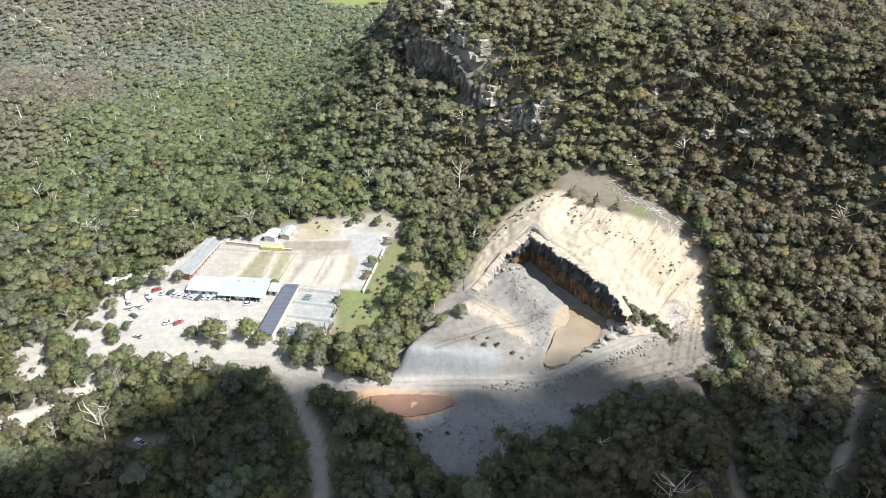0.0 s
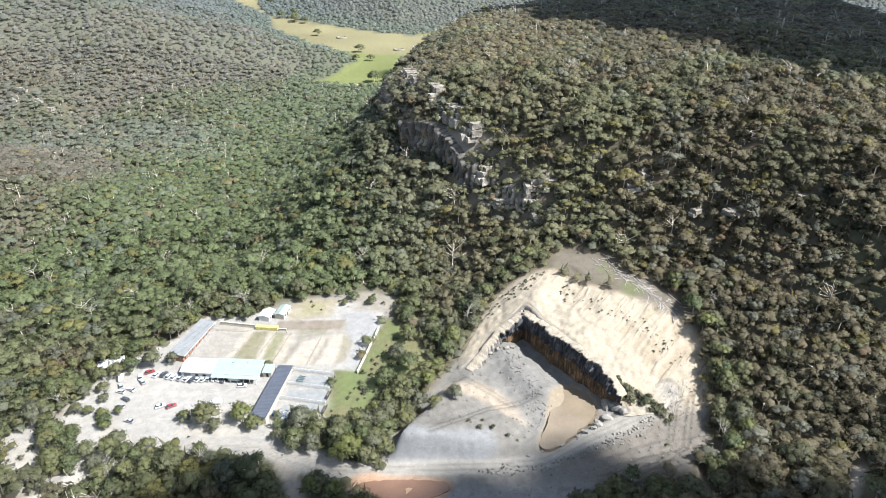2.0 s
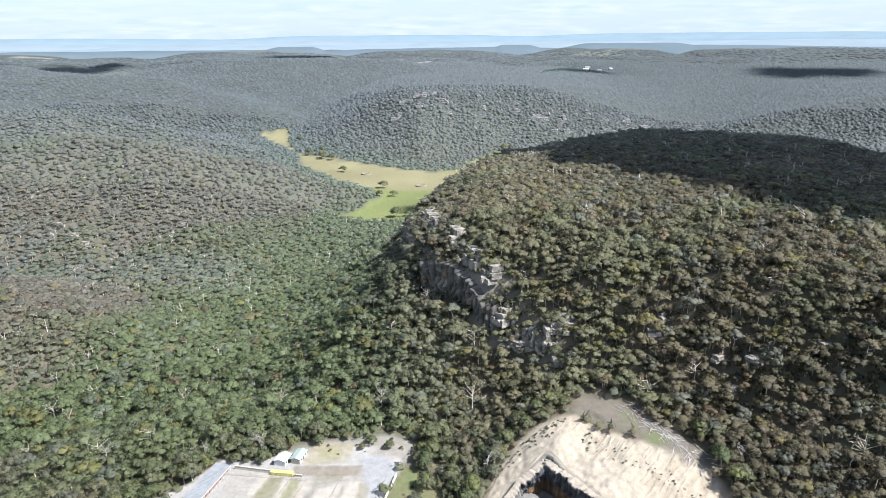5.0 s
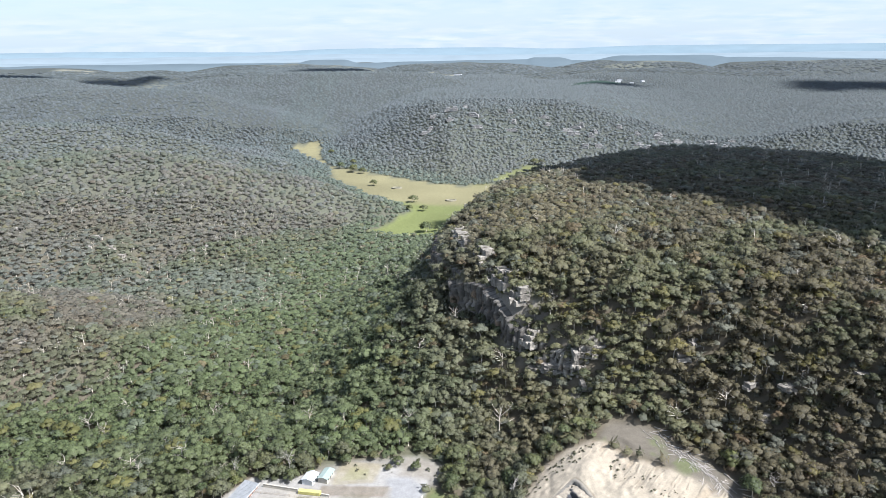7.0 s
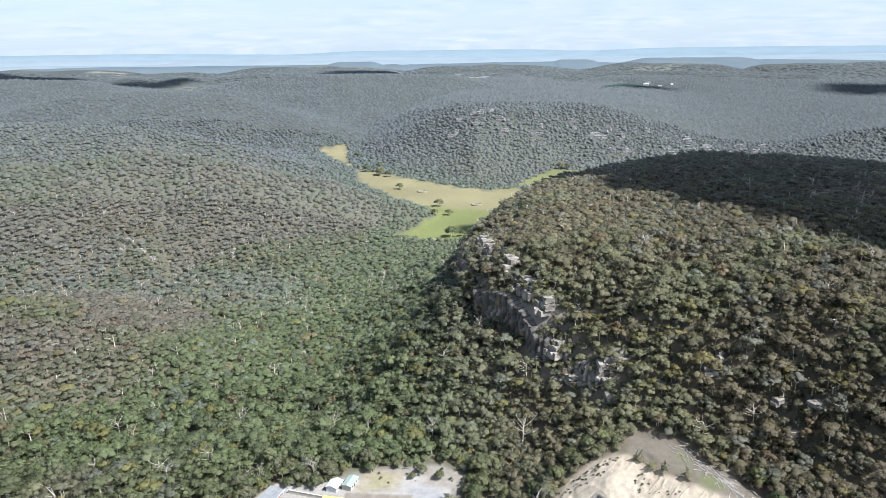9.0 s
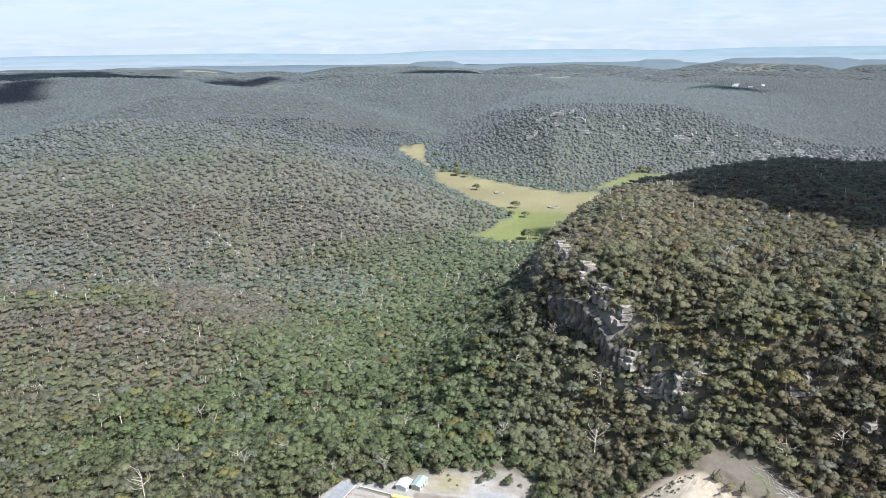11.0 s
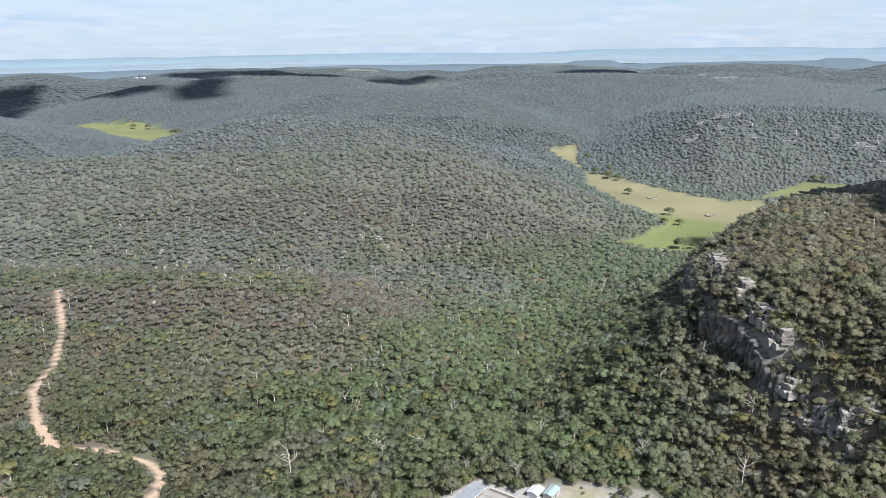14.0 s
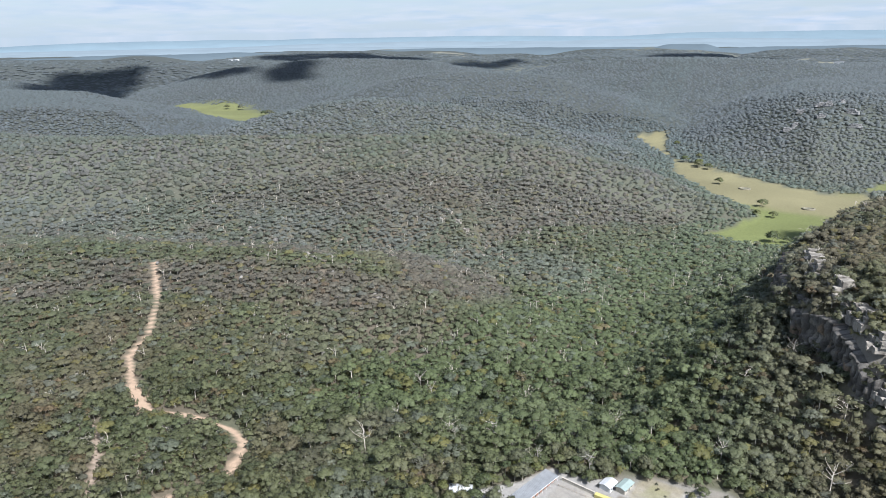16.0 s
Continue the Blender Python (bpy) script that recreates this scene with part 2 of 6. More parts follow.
BLUFF_H = [0, 0.06, 0.27, 0.61, 0.79, 0.855, 0.96, 1.0]
ROUND_H = [0, 0.06, 0.28, 0.66, 0.71, 0.84, 0.96, 1.0]
NEAR = [(-250, -500), (-230, 150), (-190, 285), (-130, 325), (30, 322), (120, 292), (230, 200), (420, -500)]


# Ridges that stand up between the valleys: x, y, height of the crest.
RIDGES = [
    (0.32, [(-262, 458, 8), (-335, 472, 26), (-400, 478, 33), (-545, 412, 35), (-700, 342, 36), (-950, 230, 48)]),
    (0.26, [(-1250, 560, 84), (-1000, 650, 80), (-739, 775, 79), (-603, 867, 79), (-515, 955, 78), (-400, 975, 66), (-290, 990, 36), (-190, 1000, 4)]),
    (0.30, [(-1060, 1110, 70), (-1000, 1150, 86), (-903, 1219, 93), (-780, 1275, 86), (-640, 1320, 62), (-480, 1350, 14)]),
    (0.30, [(-1180, 1680, 96), (-1080, 1720, 118), (-930, 1780, 124), (-760, 1830, 110), (-660, 1860, 80)]),
    (0.24, [(-2300, 2150, 95), (-1950, 2350, 132), (-1600, 2500, 120)]),
    (0.22, [(-900, 2350, 120), (-600, 2450, 136), (-250, 2500, 128)]),
]


def plateau(x, y):
    r = np.hypot(x, y)
    h = 92 + 8 * fbm(x, y, 520, 3, 3) + 6 * fbm(x, y, 130, 9, 3)
    h = h + 15 * np.exp(-((x - 230) ** 2 + (y - 560) ** 2) / 330 ** 2)
    h = h - 70 * np.exp(-((x + 640) ** 2 + (y - 960) ** 2) / 470 ** 2)
    h = h - 20 * step(180, 560, x) * step(1500, 1050, y)
    far = step(1500, 3200, r)
    h = h - far * 36 * (1 - np.abs(fbm(x, y, 900, 21, 3)) * 2.2).clip(0, 1) ** 2
    return h + 52 * step(2700, 5000, r) + far * 5 * fbm(x, y, 1200, 31, 2)


def natural(x, y):
    """The near terrace with the rise towards the quarry and the slope on the right."""
    z = 9 + 0.055 * np.clip(y - 235, -60, 90)
    z = z + 25 * step(212, 292, y) * step(-6, 62, x)
    z = z + 0.26 * np.maximum(0, x - 112) + 1.2 * fbm(x, y, 40, 5, 3)
    return z


LOT = [(-128, 288), (-140, 276), (-152, 268), (-155, 254), (-160, 242), (-161, 232), (-154, 219), (-135, 203), (-108, 216), (-65, 208), (-40, 192), (-30, 200),
       (-60, 222), (-74, 232), (-47, 230), (-49, 262), (-39, 261), (-28, 303), (-26, 314), (-45, 317), (-80, 311), (-118, 304)]
QUARRY = [(49, 308), (41, 306), (28, 301), (22, 294), (15, 282), (8, 269), (0, 258), (-6, 243), (-12, 226), (-21, 220), (-22, 204), (-38, 200), (-36, 191), (-21, 184),
          (-14, 176), (-10, 167), (0, 155), (11, 150), (16, 166), (20, 177), (32, 174), (43, 178), (48, 185), (66, 192), (76, 196), (94, 196), (105, 210), (112, 227),
          (114, 243), (116, 258), (112, 270), (106, 277), (92, 283), (72, 293), (58, 306)]
WALL = [(16, 262, 15.5, 0), (27, 273, 23, 15), (40, 283, 28.5, 31), (54, 264, 27.5, 55), (70, 243, 25, 81), (78, 232, 17, 95)]  # foot of the cut face: height of its top, way along it
PIT = [(16, 262), (27, 273), (40, 283), (54, 264), (70, 243), (76, 230), (66, 222), (40, 208), (24, 202), (-8, 200), (-24, 204), (-18, 218), (-2, 246)]
ROAD = [(-100, 215), (-68, 212), (-50, 204), (-30, 202), (0, 203), (22, 203), (40, 205), (56, 214), (80, 225), (97, 238)]


def dig(x, y, z):
    """The quarry: cut face, sloping bench above it, pit, haul road and spoil."""
    q = inside(x, y, QUARRY)
    d, (top, way) = polyline(x, y, WALL)
    p = inside(x, y, PIT)
    bench = top + 0.27 * np.maximum(0, d - 3) + 0.5 * fbm(x, y, 9, 63, 3)
    east = step(-4, 12, x - 36 + 0.6 * (270 - y)) * step(215, 236, y + 0.2 * x)
    z = np.where((p > 0) & (q < 6), np.where(east > 0.01, np.minimum(z, z + (bench - z) * east), z), z)
    # rain-cut rills down the upper slope
    lane, down = 0.72 * x - 0.69 * y, 0.69 * x + 0.72 * y
    rill = np.abs(vnoise(lane + 0.8 * vnoise(lane, down, 9, 60), down * 0.13, 2.9, 61)) * step(15, 24, d)
    z = z - 0.9 * rill * east * step(0, -4, q) * (p > 0)
    # pit floor and the two heaps against the back
    floor = 9.2 + 0.13 * np.maximum(0, np.hypot(x - 52, y - 232) - 14) + 0.5 * fbm(x, y, 7, 65, 3)
    heap, _ = polyline(x, y, [(29, 268), (36, 256), (45, 243)])
    floor = floor + 5.5 * np.exp(-(heap / 8.5) ** 2)
    bank, _ = polyline(x, y, [(-14, 214), (8, 217), (24, 222)])
    floor = floor + 2.5 * np.exp(-(bank / 9) ** 2)
    z = np.where(p < 0, np.minimum(z, floor) + (floor - np.minimum(z, floor)) * step(0, -6, p), z)
    # south: ground falls away from the road
    south = step(4, -4, q) * step(206, 190, y - 0.12 * np.maximum(0, x - 40))
    z = z * (1 - south) + (7.6 - 0.13 * np.maximum(0, 190 - y) + 0.07 * np.maximum(0, x - 35) + 0.7 * fbm(x, y, 12, 67, 4)) * south
    terrace = step(48, 70, x) * step(228, 218, y) * step(4, -6, q) * step(184, 192, y)
    z = z + 0.45 * terrace * np.sin((y - 0.35 * x + 0.004 * (x - 75) ** 2) * 1.1) + 0.25 * terrace * fbm(x, y, 5, 69, 2)
    r, _ = polyline(x, y, ROAD)
    level = np.interp(x, [-110, -60, -30, 0, 40, 80, 100], [9.2, 8.8, 8.2, 7.8, 8.6, 12.5, 16])
    w = step(9, 3.5, r) * step(25, 0, np.maximum(0, x - 80))
    z = z * (1 - w) + level * w
    z = z + (0.5 * fbm(x, y, 5, 64, 3) + 0.35 * vnoise(x, y, 2.1, 66)) * step(0, -4, q) * step(3, 7, r) * step(0, 4, inside(x, y, POND))
    z = z - 1.5 * step(2, -2, inside(x, y, POND))
    puddle = inside(x, y, PUDDLE)
    return np.where(puddle < 3, z - 0.9 * step(3, -1, puddle), z)


def rounded(poly, times=2):
    """The same outline with its corners cut twice over."""
    for _ in range(times):
        poly = [p for a, b in zip(poly, [*poly[1:], poly[0]]) for p in ((0.75 * a[0] + 0.25 * b[0], 0.75 * a[1] + 0.25 * b[1]), (0.25 * a[0] + 0.75 * b[0], 0.25 * a[1] + 0.75 * b[1]))]
    return poly


PUDDLE = [(-33, 196.5), (-20, 198), (1, 197), (4, 193), (-2, 189), (-14, 186), (-23, 187), (-30, 191.5)]
POND = [(38, 212), (45, 228), (47.5, 240), (54, 249), (61, 248), (66.5, 238), (63, 227), (56, 221), (49, 214), (42, 210)]
PUDDLE, POND = rounded(PUDDLE), rounded(POND)


def land(x, y):
    top = plateau(x, y)
    h = top
    wx, wy = x + 22 * fbm(x, y, 150, 41, 3), y + 22 * fbm(x, y, 150, 47, 3)
    for nodes in VALLEYS:
        d, (floor, half, left, right), side = polyline(wx, wy, nodes, True)
        slope = np.where(side > 0, left, right)
        s = np.interp((d - half) / slope, PROFILE_S, PROFILE_H)
        out = step(1200, 1450, np.hypot(x, y))
        s = s + (np.interp((d - half) / slope, PROFILE_S, FAR_H) - s) * out
        s = np.clip(s + 0.55 * out * s * (1 - s) * fbm(x, y, 190, 53, 3), 0, 1)
        if nodes is VALLEYS[0]:
            bluff = step(0, -8, side / 100) * step(310, 380, y) * step(900, 780, y)
            ragged = d + (6.0 * vnoise(x, y, 19, 43) + 2.5 * vnoise(x, y, 7, 45)) * step(330, 390, y)  # buttresses and clefts
            broken = step(-0.35, 0.15, vnoise(x, y, 34, 49)) * step(372, 394, y)
            shape = np.interp((ragged - half) / slope, BLUFF_S, BLUFF_H) * broken + np.interp((ragged - half) / slope, BLUFF_S, ROUND_H) * (1 - broken)
            s = s + (shape - s) * bluff
        h = np.minimum(h, floor + (top - floor) * s + 1.5 * fbm(x, y, 60, 51, 2))
    for fall, nodes in RIDGES:
        d, (crest,) = polyline(wx, wy, nodes)
        h = np.maximum(h, crest + 6 * fbm(x, y, 90, 57, 3) + 3 - fall * np.sqrt(d * d + 22 ** 2) * (1 + 0.12 * fbm(x, y, 70, 59, 2)) + 7)
    w = 1 - step(0, 75, inside(x, y, NEAR))
    h = h * (1 - w) + natural(x, y) * w
    lot = step(6, -6, inside(x, y, LOT))
    h = h * (1 - lot) + (8.6 + 0.05 * (y - 235)) * lot
    return dig(x, y, h)

def axis(inner, grow_lo, grow_hi, most, reach_lo, reach_hi):
    """The given inner steps, then ever longer ones outwards."""
    up, s, v = [], inner[-1] - inner[-2], inner[-1]
    while v < reach_hi:
        s = min(s * grow_hi, most)
        v += s
        up.append(v)
    down, s, v = [], inner[1] - inner[0], inner[0]
    while v > reach_lo:
        s = min(s * grow_lo, most)
        v -= s
        down.append(v)
    return np.array(down[::-1] + list(inner) + up)



# ---------------------------------------------------------------- the ground sheet and its cover
gx = axis([*np.arange(-565, -205, 4.5), *np.arange(-205, 0, 1.7), *np.arange(0, 122, 0.95), *np.arange(122, 166, 1.7)], 1.045, 1.045, 48, -5200, 5200)
gy = axis([*np.arange(130, 196, 1.7), *np.arange(196, 312, 0.95), *np.arange(312, 346, 1.7), *np.arange(346, 560, 2.2)], 1.25, 1.04, 48, -1200, 5200)
GX, GY = np.meshgrid(gx, gy)
GZ = land(GX, GY)

FIELD = [(-156, 884), (-104, 868), (-48, 880), (10, 985), (30, 1080), (25, 1170), (8, 1222), (-40, 1200), (-100, 1226), (-180, 1290),
         (-255, 1350), (-318, 1400), (-360, 1500), (-410, 1700), (-465, 1640), (-380, 1500), (-318, 1395), (-286, 1270), (-208, 1140), (-106, 1000)]
FIELD_EAST = [(-5, 1235), (30, 1320), (80, 1420), (145, 1410), (190, 1380), (120, 1330), (40, 1255)]
FIELD_WEST = [(-2150, 1680), (-2100, 1770), (-1850, 1780), (-1650, 1680), (-1540, 1540), (-1560, 1470), (-1790, 1500), (-1950, 1600)]
PLANTATION = [(260, 2420), (357, 2700), (480, 2960), (530, 2900), (458, 2560)]
OPEN_LAND = [(-3000, 2740, 140, 45), (-2080, 3540, 90, 40), (-1960, 3440, 60, 30), (-330, 3640, 55, 30), (-200, 3520, 60, 30), (-2560, 2960, 80, 30)]
TRACK = [(-548, 394), (-490, 350), (-455, 314), (-438, 284), (-400, 258), (-366, 243), (-346, 248), (-326, 257), (-306, 258), (-290, 252),
         (-281, 240), (-275, 221), (-279, 206), (-290, 190)]
SPUR_TRACK = [(-376, 216), (-352, 200), (-336, 188), (-318, 170)]
DRIVE = [(-66, 212), (-56, 196), (-48, 178), (-43, 160), (-38, 130), (-36, 60)]
WEST_DRIVE = [(-210, 172), (-170, 180), (-146, 190), (-136, 204)]
UTE_YARD = [(-116, 174), (-110, 180), (-100, 179), (-98, 172), (-108, 170)]
EAST_TRAIL = [(152, 190), (138, 169), (122, 150), (112, 120)]
EAST_TRAIL_B = [(98, 200), (100, 178), (96, 150), (92, 110)]
GRASS = [(-50, 230), (-48, 262), (-38, 262), (-27, 302), (-12, 292), (-6, 268), (-24, 246), (-30, 228)]
BACK_YARD = [(-92, 306), (-84, 316), (-62, 323), (-36, 328), (-20, 320), (-24, 302)]
SCREE = [(53, 309), (62, 322), (80, 315), (97, 298), (112, 280), (113, 270), (90, 283), (66, 302)]
ledge_rng = random.Random(77)
LEDGES = [(ledge_rng.uniform(-140, 560), ledge_rng.uniform(1530, 1650), ledge_rng.uniform(10, 24), ledge_rng.uniform(9, 16), ledge_rng.uniform(-20, 20)) for _ in range(46)]
WEST_SAND = [(-168, 238), (-178, 226), (-176, 205), (-160, 196), (-140, 196), (-128, 206)]


def blend(base, colour, w):
    return base + (np.array(colour) - base) * w[..., None]


def cover_colours(x, y, z):
    """Which cover lies where, as the cover's own colour, with haze and crown shade put in far away."""
    rough = 1.6 * fbm(x, y, 9, 71, 3) + 1.2 * fbm(x, y, 30, 73, 2)
    litter = 0.5 + 0.5 * fbm(x, y, 14, 75, 4)
    c = np.array((0.075, 0.064, 0.045)) + litter[..., None] * np.array((0.055, 0.046, 0.033))
    scrub = step(-0.1, 0.35, fbm(x, y, 26, 77, 3))
    c = blend(c, (0.085, 0.090, 0.058), 0.75 * scrub)
    rock = step(0.36, 0.56, fbm(x, y, 45, 79, 4)) * step(15, 45, z)
    c = blend(c, (0.19, 0.16, 0.13), 0.6 * rock)
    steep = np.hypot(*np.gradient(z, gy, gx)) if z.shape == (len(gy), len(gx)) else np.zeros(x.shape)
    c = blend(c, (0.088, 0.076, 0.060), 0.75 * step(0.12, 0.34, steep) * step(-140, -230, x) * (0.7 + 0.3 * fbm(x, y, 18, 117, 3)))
    c = blend(c, (0.20, 0.18, 0.15), step(1.1, 1.8, steep) * step(20, 40, z) * step(60, 20, x))
    # beyond the modelled crowns the sheet itself carries the canopy's colour, with haze blue and crown shade put in
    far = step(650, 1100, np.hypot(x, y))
    hazed_canopy = (1 - 0.38 * step(900, 1900, np.hypot(x, y))[..., None]) * (np.array((0.088, 0.096, 0.072)) + step(1000, 2200, np.hypot(x, y))[..., None] * np.array((-0.006, 0.002, 0.026))) * (1 + 0.25 * fbm(x, y, 210, 81, 4))[..., None]
    c = c * (1 - 0.85 * far[..., None]) + hazed_canopy * 0.85 * far[..., None]
    pasture = step(0.30, 0.42, fbm(x, y, 330, 83, 3)) * step(2900, 3500, np.hypot(x, y))
    c = blend(c, (0.26, 0.26, 0.19), 0.2 * pasture)
    c = blend(c, (0.028, 0.048, 0.036), step(12, -12, inside(x, y, PLANTATION)))
    for px, py, half, deep in OPEN_LAND:
        e = ((x - px) / half) ** 2 + ((y - py) / deep) ** 2
        c = blend(c, (0.20, 0.195, 0.15), 0.8 * step(1.1, 0.8, e + 0.35 * fbm(x, y, 90, 115, 3)))
    # farmland
    for poly in (FIELD, FIELD_EAST, FIELD_WEST):
        w = step(6, -4, inside(x, y, poly) + 3 * rough)
        green = np.array((0.116, 0.130, 0.048)) * (1 + 0.25 * fbm(x, y, 60, 85, 3))[..., None]
        dry = np.array((0.17, 0.155, 0.085)) * (1 + 0.2 * fbm(x, y, 70, 87, 3))[..., None]
        t = step(1015, 1045, y + 0.25 * x + 10 * fbm(x, y, 50, 89, 2)) if poly is FIELD else np.full(x.shape, 0.25)
        t = t * (1 - 0.65 * step(0.0, 0.35, fbm(x, y, 150, 91, 2)) * step(1300, 1150, y))
        c = c * (1 - w[..., None]) + (green * (1 - t[..., None]) + dry * t[..., None]) * w[..., None]
    # bare sand of the yard and its edges
    sand = np.array((0.255, 0.244, 0.225)) * (1 + 0.10 * fbm(x, y, 18, 93, 4))[..., None]
    for poly, soft, much in ((LOT, 1.5, 1.0), (WEST_SAND, 5, 0.85), (BACK_YARD, 3, 0.5)):
        w = much * step(soft, -soft, inside(x, y, poly) + rough)
        c = c * (1 - w[..., None]) + sand * w[..., None]
    pale = step(0.05, 0.35, fbm(x, y, 16, 95, 3)) * step(40, 0, inside(x, y, LOT)) * step(262, 225, y) * step(-60, -100, x)
    c = blend(c, (0.28, 0.26, 0.225), 0.85 * pale)
    c = blend(c, (0.19, 0.175, 0.115), 0.8 * step(0.1, 0.4, fbm(x, y, 22, 97, 3)) * step(2, -2, inside(x, y, BACK_YARD)))
    c = blend(c, (0.235, 0.233, 0.23), step(2, -2, inside(x, y, [(-50, 308), (-38, 311), (-30, 302), (-32, 290), (-39, 262), (-43, 264), (-42, 284), (-48, 293)]) + rough))
    c = blend(c, (0.20, 0.18, 0.15), 0.8 * step(2, -3, inside(x, y, [(-45, 310), (-24, 305), (-24, 324), (-42, 327)]) + rough))
    c = blend(c, (0.105, 0.13, 0.05), 0.92 * step(3, -3, inside(x, y, GRASS) + rough) * (0.75 + 0.25 * fbm(x, y, 8, 99, 2)))
    c = blend(c, (0.125, 0.112, 0.062), 0.75 * step(1, -3, inside(x, y, GRASS) + rough) * step(-0.05, 0.35, fbm(x, y, 6, 125, 3)))
    for poly, colour, much in (([(-114, 270), (-110, 297), (-46, 301), (-48, 266)], (0.225, 0.205, 0.172), 0.8),
                               ([(-101, 272), (-98, 272), (-92, 293), (-96, 295)], (0.33, 0.30, 0.25), 0.9), ([(-98, 271), (-87, 270), (-84.5, 292), (-92, 292)], (0.135, 0.128, 0.066), 0.9),
                               ([(-87, 270), (-84, 270), (-81.5, 293), (-84.5, 293)], (0.34, 0.31, 0.26), 0.9), ([(-84, 270), (-79, 269), (-76, 290), (-81.5, 293)], (0.14, 0.14, 0.062), 0.85),
                               ([(-79, 269), (-74, 268), (-71.5, 290), (-76, 290)], (0.32, 0.285, 0.23), 0.85), ([(-74, 268), (-72, 268), (-66, 288), (-69, 288)], (0.12, 0.105, 0.08), 0.7),
                               ([(-72, 267), (-60, 267), (-55, 288), (-66, 284)], (0.33, 0.295, 0.245), 0.85), ([(-60, 267), (-58, 267), (-53, 288), (-55, 288)], (0.16, 0.145, 0.115), 0.7),
                               ([(-58, 267), (-49, 267), (-47, 289), (-53, 289)], (0.335, 0.305, 0.255), 0.85), ([(-49, 268), (-44, 269), (-43, 284), (-47, 290)], (0.165, 0.145, 0.085), 0.7),
                               ([(-69, 287), (-56, 290), (-56, 295), (-72, 295)], (0.13, 0.125, 0.075), 0.6), ([(-81, 293), (-49, 294), (-48, 302), (-82, 301)], (0.150, 0.124, 0.094), 0.95),
                               ([(-77, 302), (-56, 304), (-54, 319), (-76, 320)], (0.215, 0.185, 0.115), 0.8), ([(-72, 306), (-60, 307), (-60, 315), (-70, 316)], (0.17, 0.165, 0.08), 0.7)):
        c = blend(c, colour, much * step(1.0, -1.0, inside(x, y, poly) + 0.6 * rough) * (0.75 + 0.25 * fbm(x, y, 3.5, 107, 3)))
    wheel = np.abs(vnoise(x * 0.35 + y * 0.1, y, 2.2, 109)) * step(0, -6, inside(x, y, LOT))
    c = c * (1 - 0.12 * wheel)[..., None]
    # tracks and roads
    for line, half, colour in ((TRACK, 1.6, (0.34, 0.25, 0.175)), (SPUR_TRACK, 1.6, (0.28, 0.22, 0.17)), (DRIVE, 2.6, (0.25, 0.225, 0.19)),
                               (WEST_DRIVE, 4.5, (0.30, 0.28, 0.245)), (EAST_TRAIL, 1.6, (0.25, 0.22, 0.18)), (EAST_TRAIL_B, 1.4, (0.22, 0.19, 0.15))):
        d, _ = polyline(x, y, line)
        grow = 3.0 * step(-420, -390, x) * step(-360, -372, x) if line is TRACK else 0
        c = blend(c, colour, step(half + 1.2 + grow, half - 0.6 + grow, d + 0.8 * rough))
    c = blend(c, (0.17, 0.155, 0.135), 0.9 * step(2, -2, inside(x, y, UTE_YARD) + rough))
    # quarry
    q = inside(x, y, QUARRY)
    w = step(2.5, -2.5, q + 1.5 * rough)
    stone = np.array((0.142, 0.134, 0.121)) * (1 + 0.16 * fbm(x, y, 11, 101, 4))[..., None]
    p = inside(x, y, PIT)
    cream = step(0, 4, p) * step(-8, 4, x - 0.35 * (300 - y)) * step(222, 238, y)
    stone = blend(stone, (0.295, 0.255, 0.195), 0.95 * cream)
    lane, down = 0.72 * x - 0.69 * y, 0.69 * x + 0.72 * y
    gully = np.abs(vnoise(lane + 0.8 * vnoise(lane, down, 9, 60), down * 0.13, 2.9, 61)) * step(15, 24, polyline(x, y, WALL)[0]) * cream
    stone = blend(stone, (0.20, 0.155, 0.105), 0.4 * step(0.3, 0.65, gully))
    stone = blend(stone, (0.17, 0.175, 0.18), 0.8 * step(9, 3, polyline(x, y, [(-17, 208), (0, 209), (16, 211)])[0] + rough))
    stone = blend(stone, (0.32, 0.265, 0.20), 0.7 * step(7, 2, polyline(x, y, [(6, 246), (22, 240), (34, 226)])[0] + 2 * rough))
    grey = np.array((0.158, 0.153, 0.144)) * (1 + 0.15 * fbm(x, y, 5, 103, 3))[..., None]
    g = step(2, -3, p) * step(20, 34, x + 0.4 * (y - 240)) * (0.7 + 0.3 * fbm(x, y, 14, 105, 3))
    stone = stone * (1 - g[..., None]) + grey * g[..., None]
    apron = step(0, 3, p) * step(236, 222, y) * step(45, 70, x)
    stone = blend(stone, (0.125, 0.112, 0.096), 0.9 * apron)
    south = step(198, 186, y)
    stone = blend(stone, (0.172, 0.172, 0.172), 0.8 * south)
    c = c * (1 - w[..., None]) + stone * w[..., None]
    r, _ = polyline(x, y, ROAD)
    c = blend(c, (0.15, 0.14, 0.125), 0.7 * step(1.5, 0.3, np.abs(r - 5.2) + 0.4 * rough) * step(20, 34, x))
    c = blend(c, (0.24, 0.225, 0.20), 0.9 * step(5, 3, r + 0.4 * rough))
    rut = step(0.6, 0.2, np.abs(r - 1.3)) * step(5, 3, r)
    c = c * (1 - 0.2 * rut)[..., None]
    for line in ([(60, 196), (80, 200), (98, 214), (106, 236)], [(44, 190), (66, 188), (88, 196)], [(100, 200), (92, 216), (98, 232)], [(40, 240), (20, 232), (-4, 214)], [(30, 236), (10, 252)]):
        t_, _ = polyline(x, y, line)
        c = c * (1 - 0.3 * step(0.75, 0.3, np.abs(t_ - 1.1)))[..., None]
    c = blend(c, (0.29, 0.19, 0.125), 0.9 * step(3.5, 0.5, inside(x, y, PUDDLE) + rough))
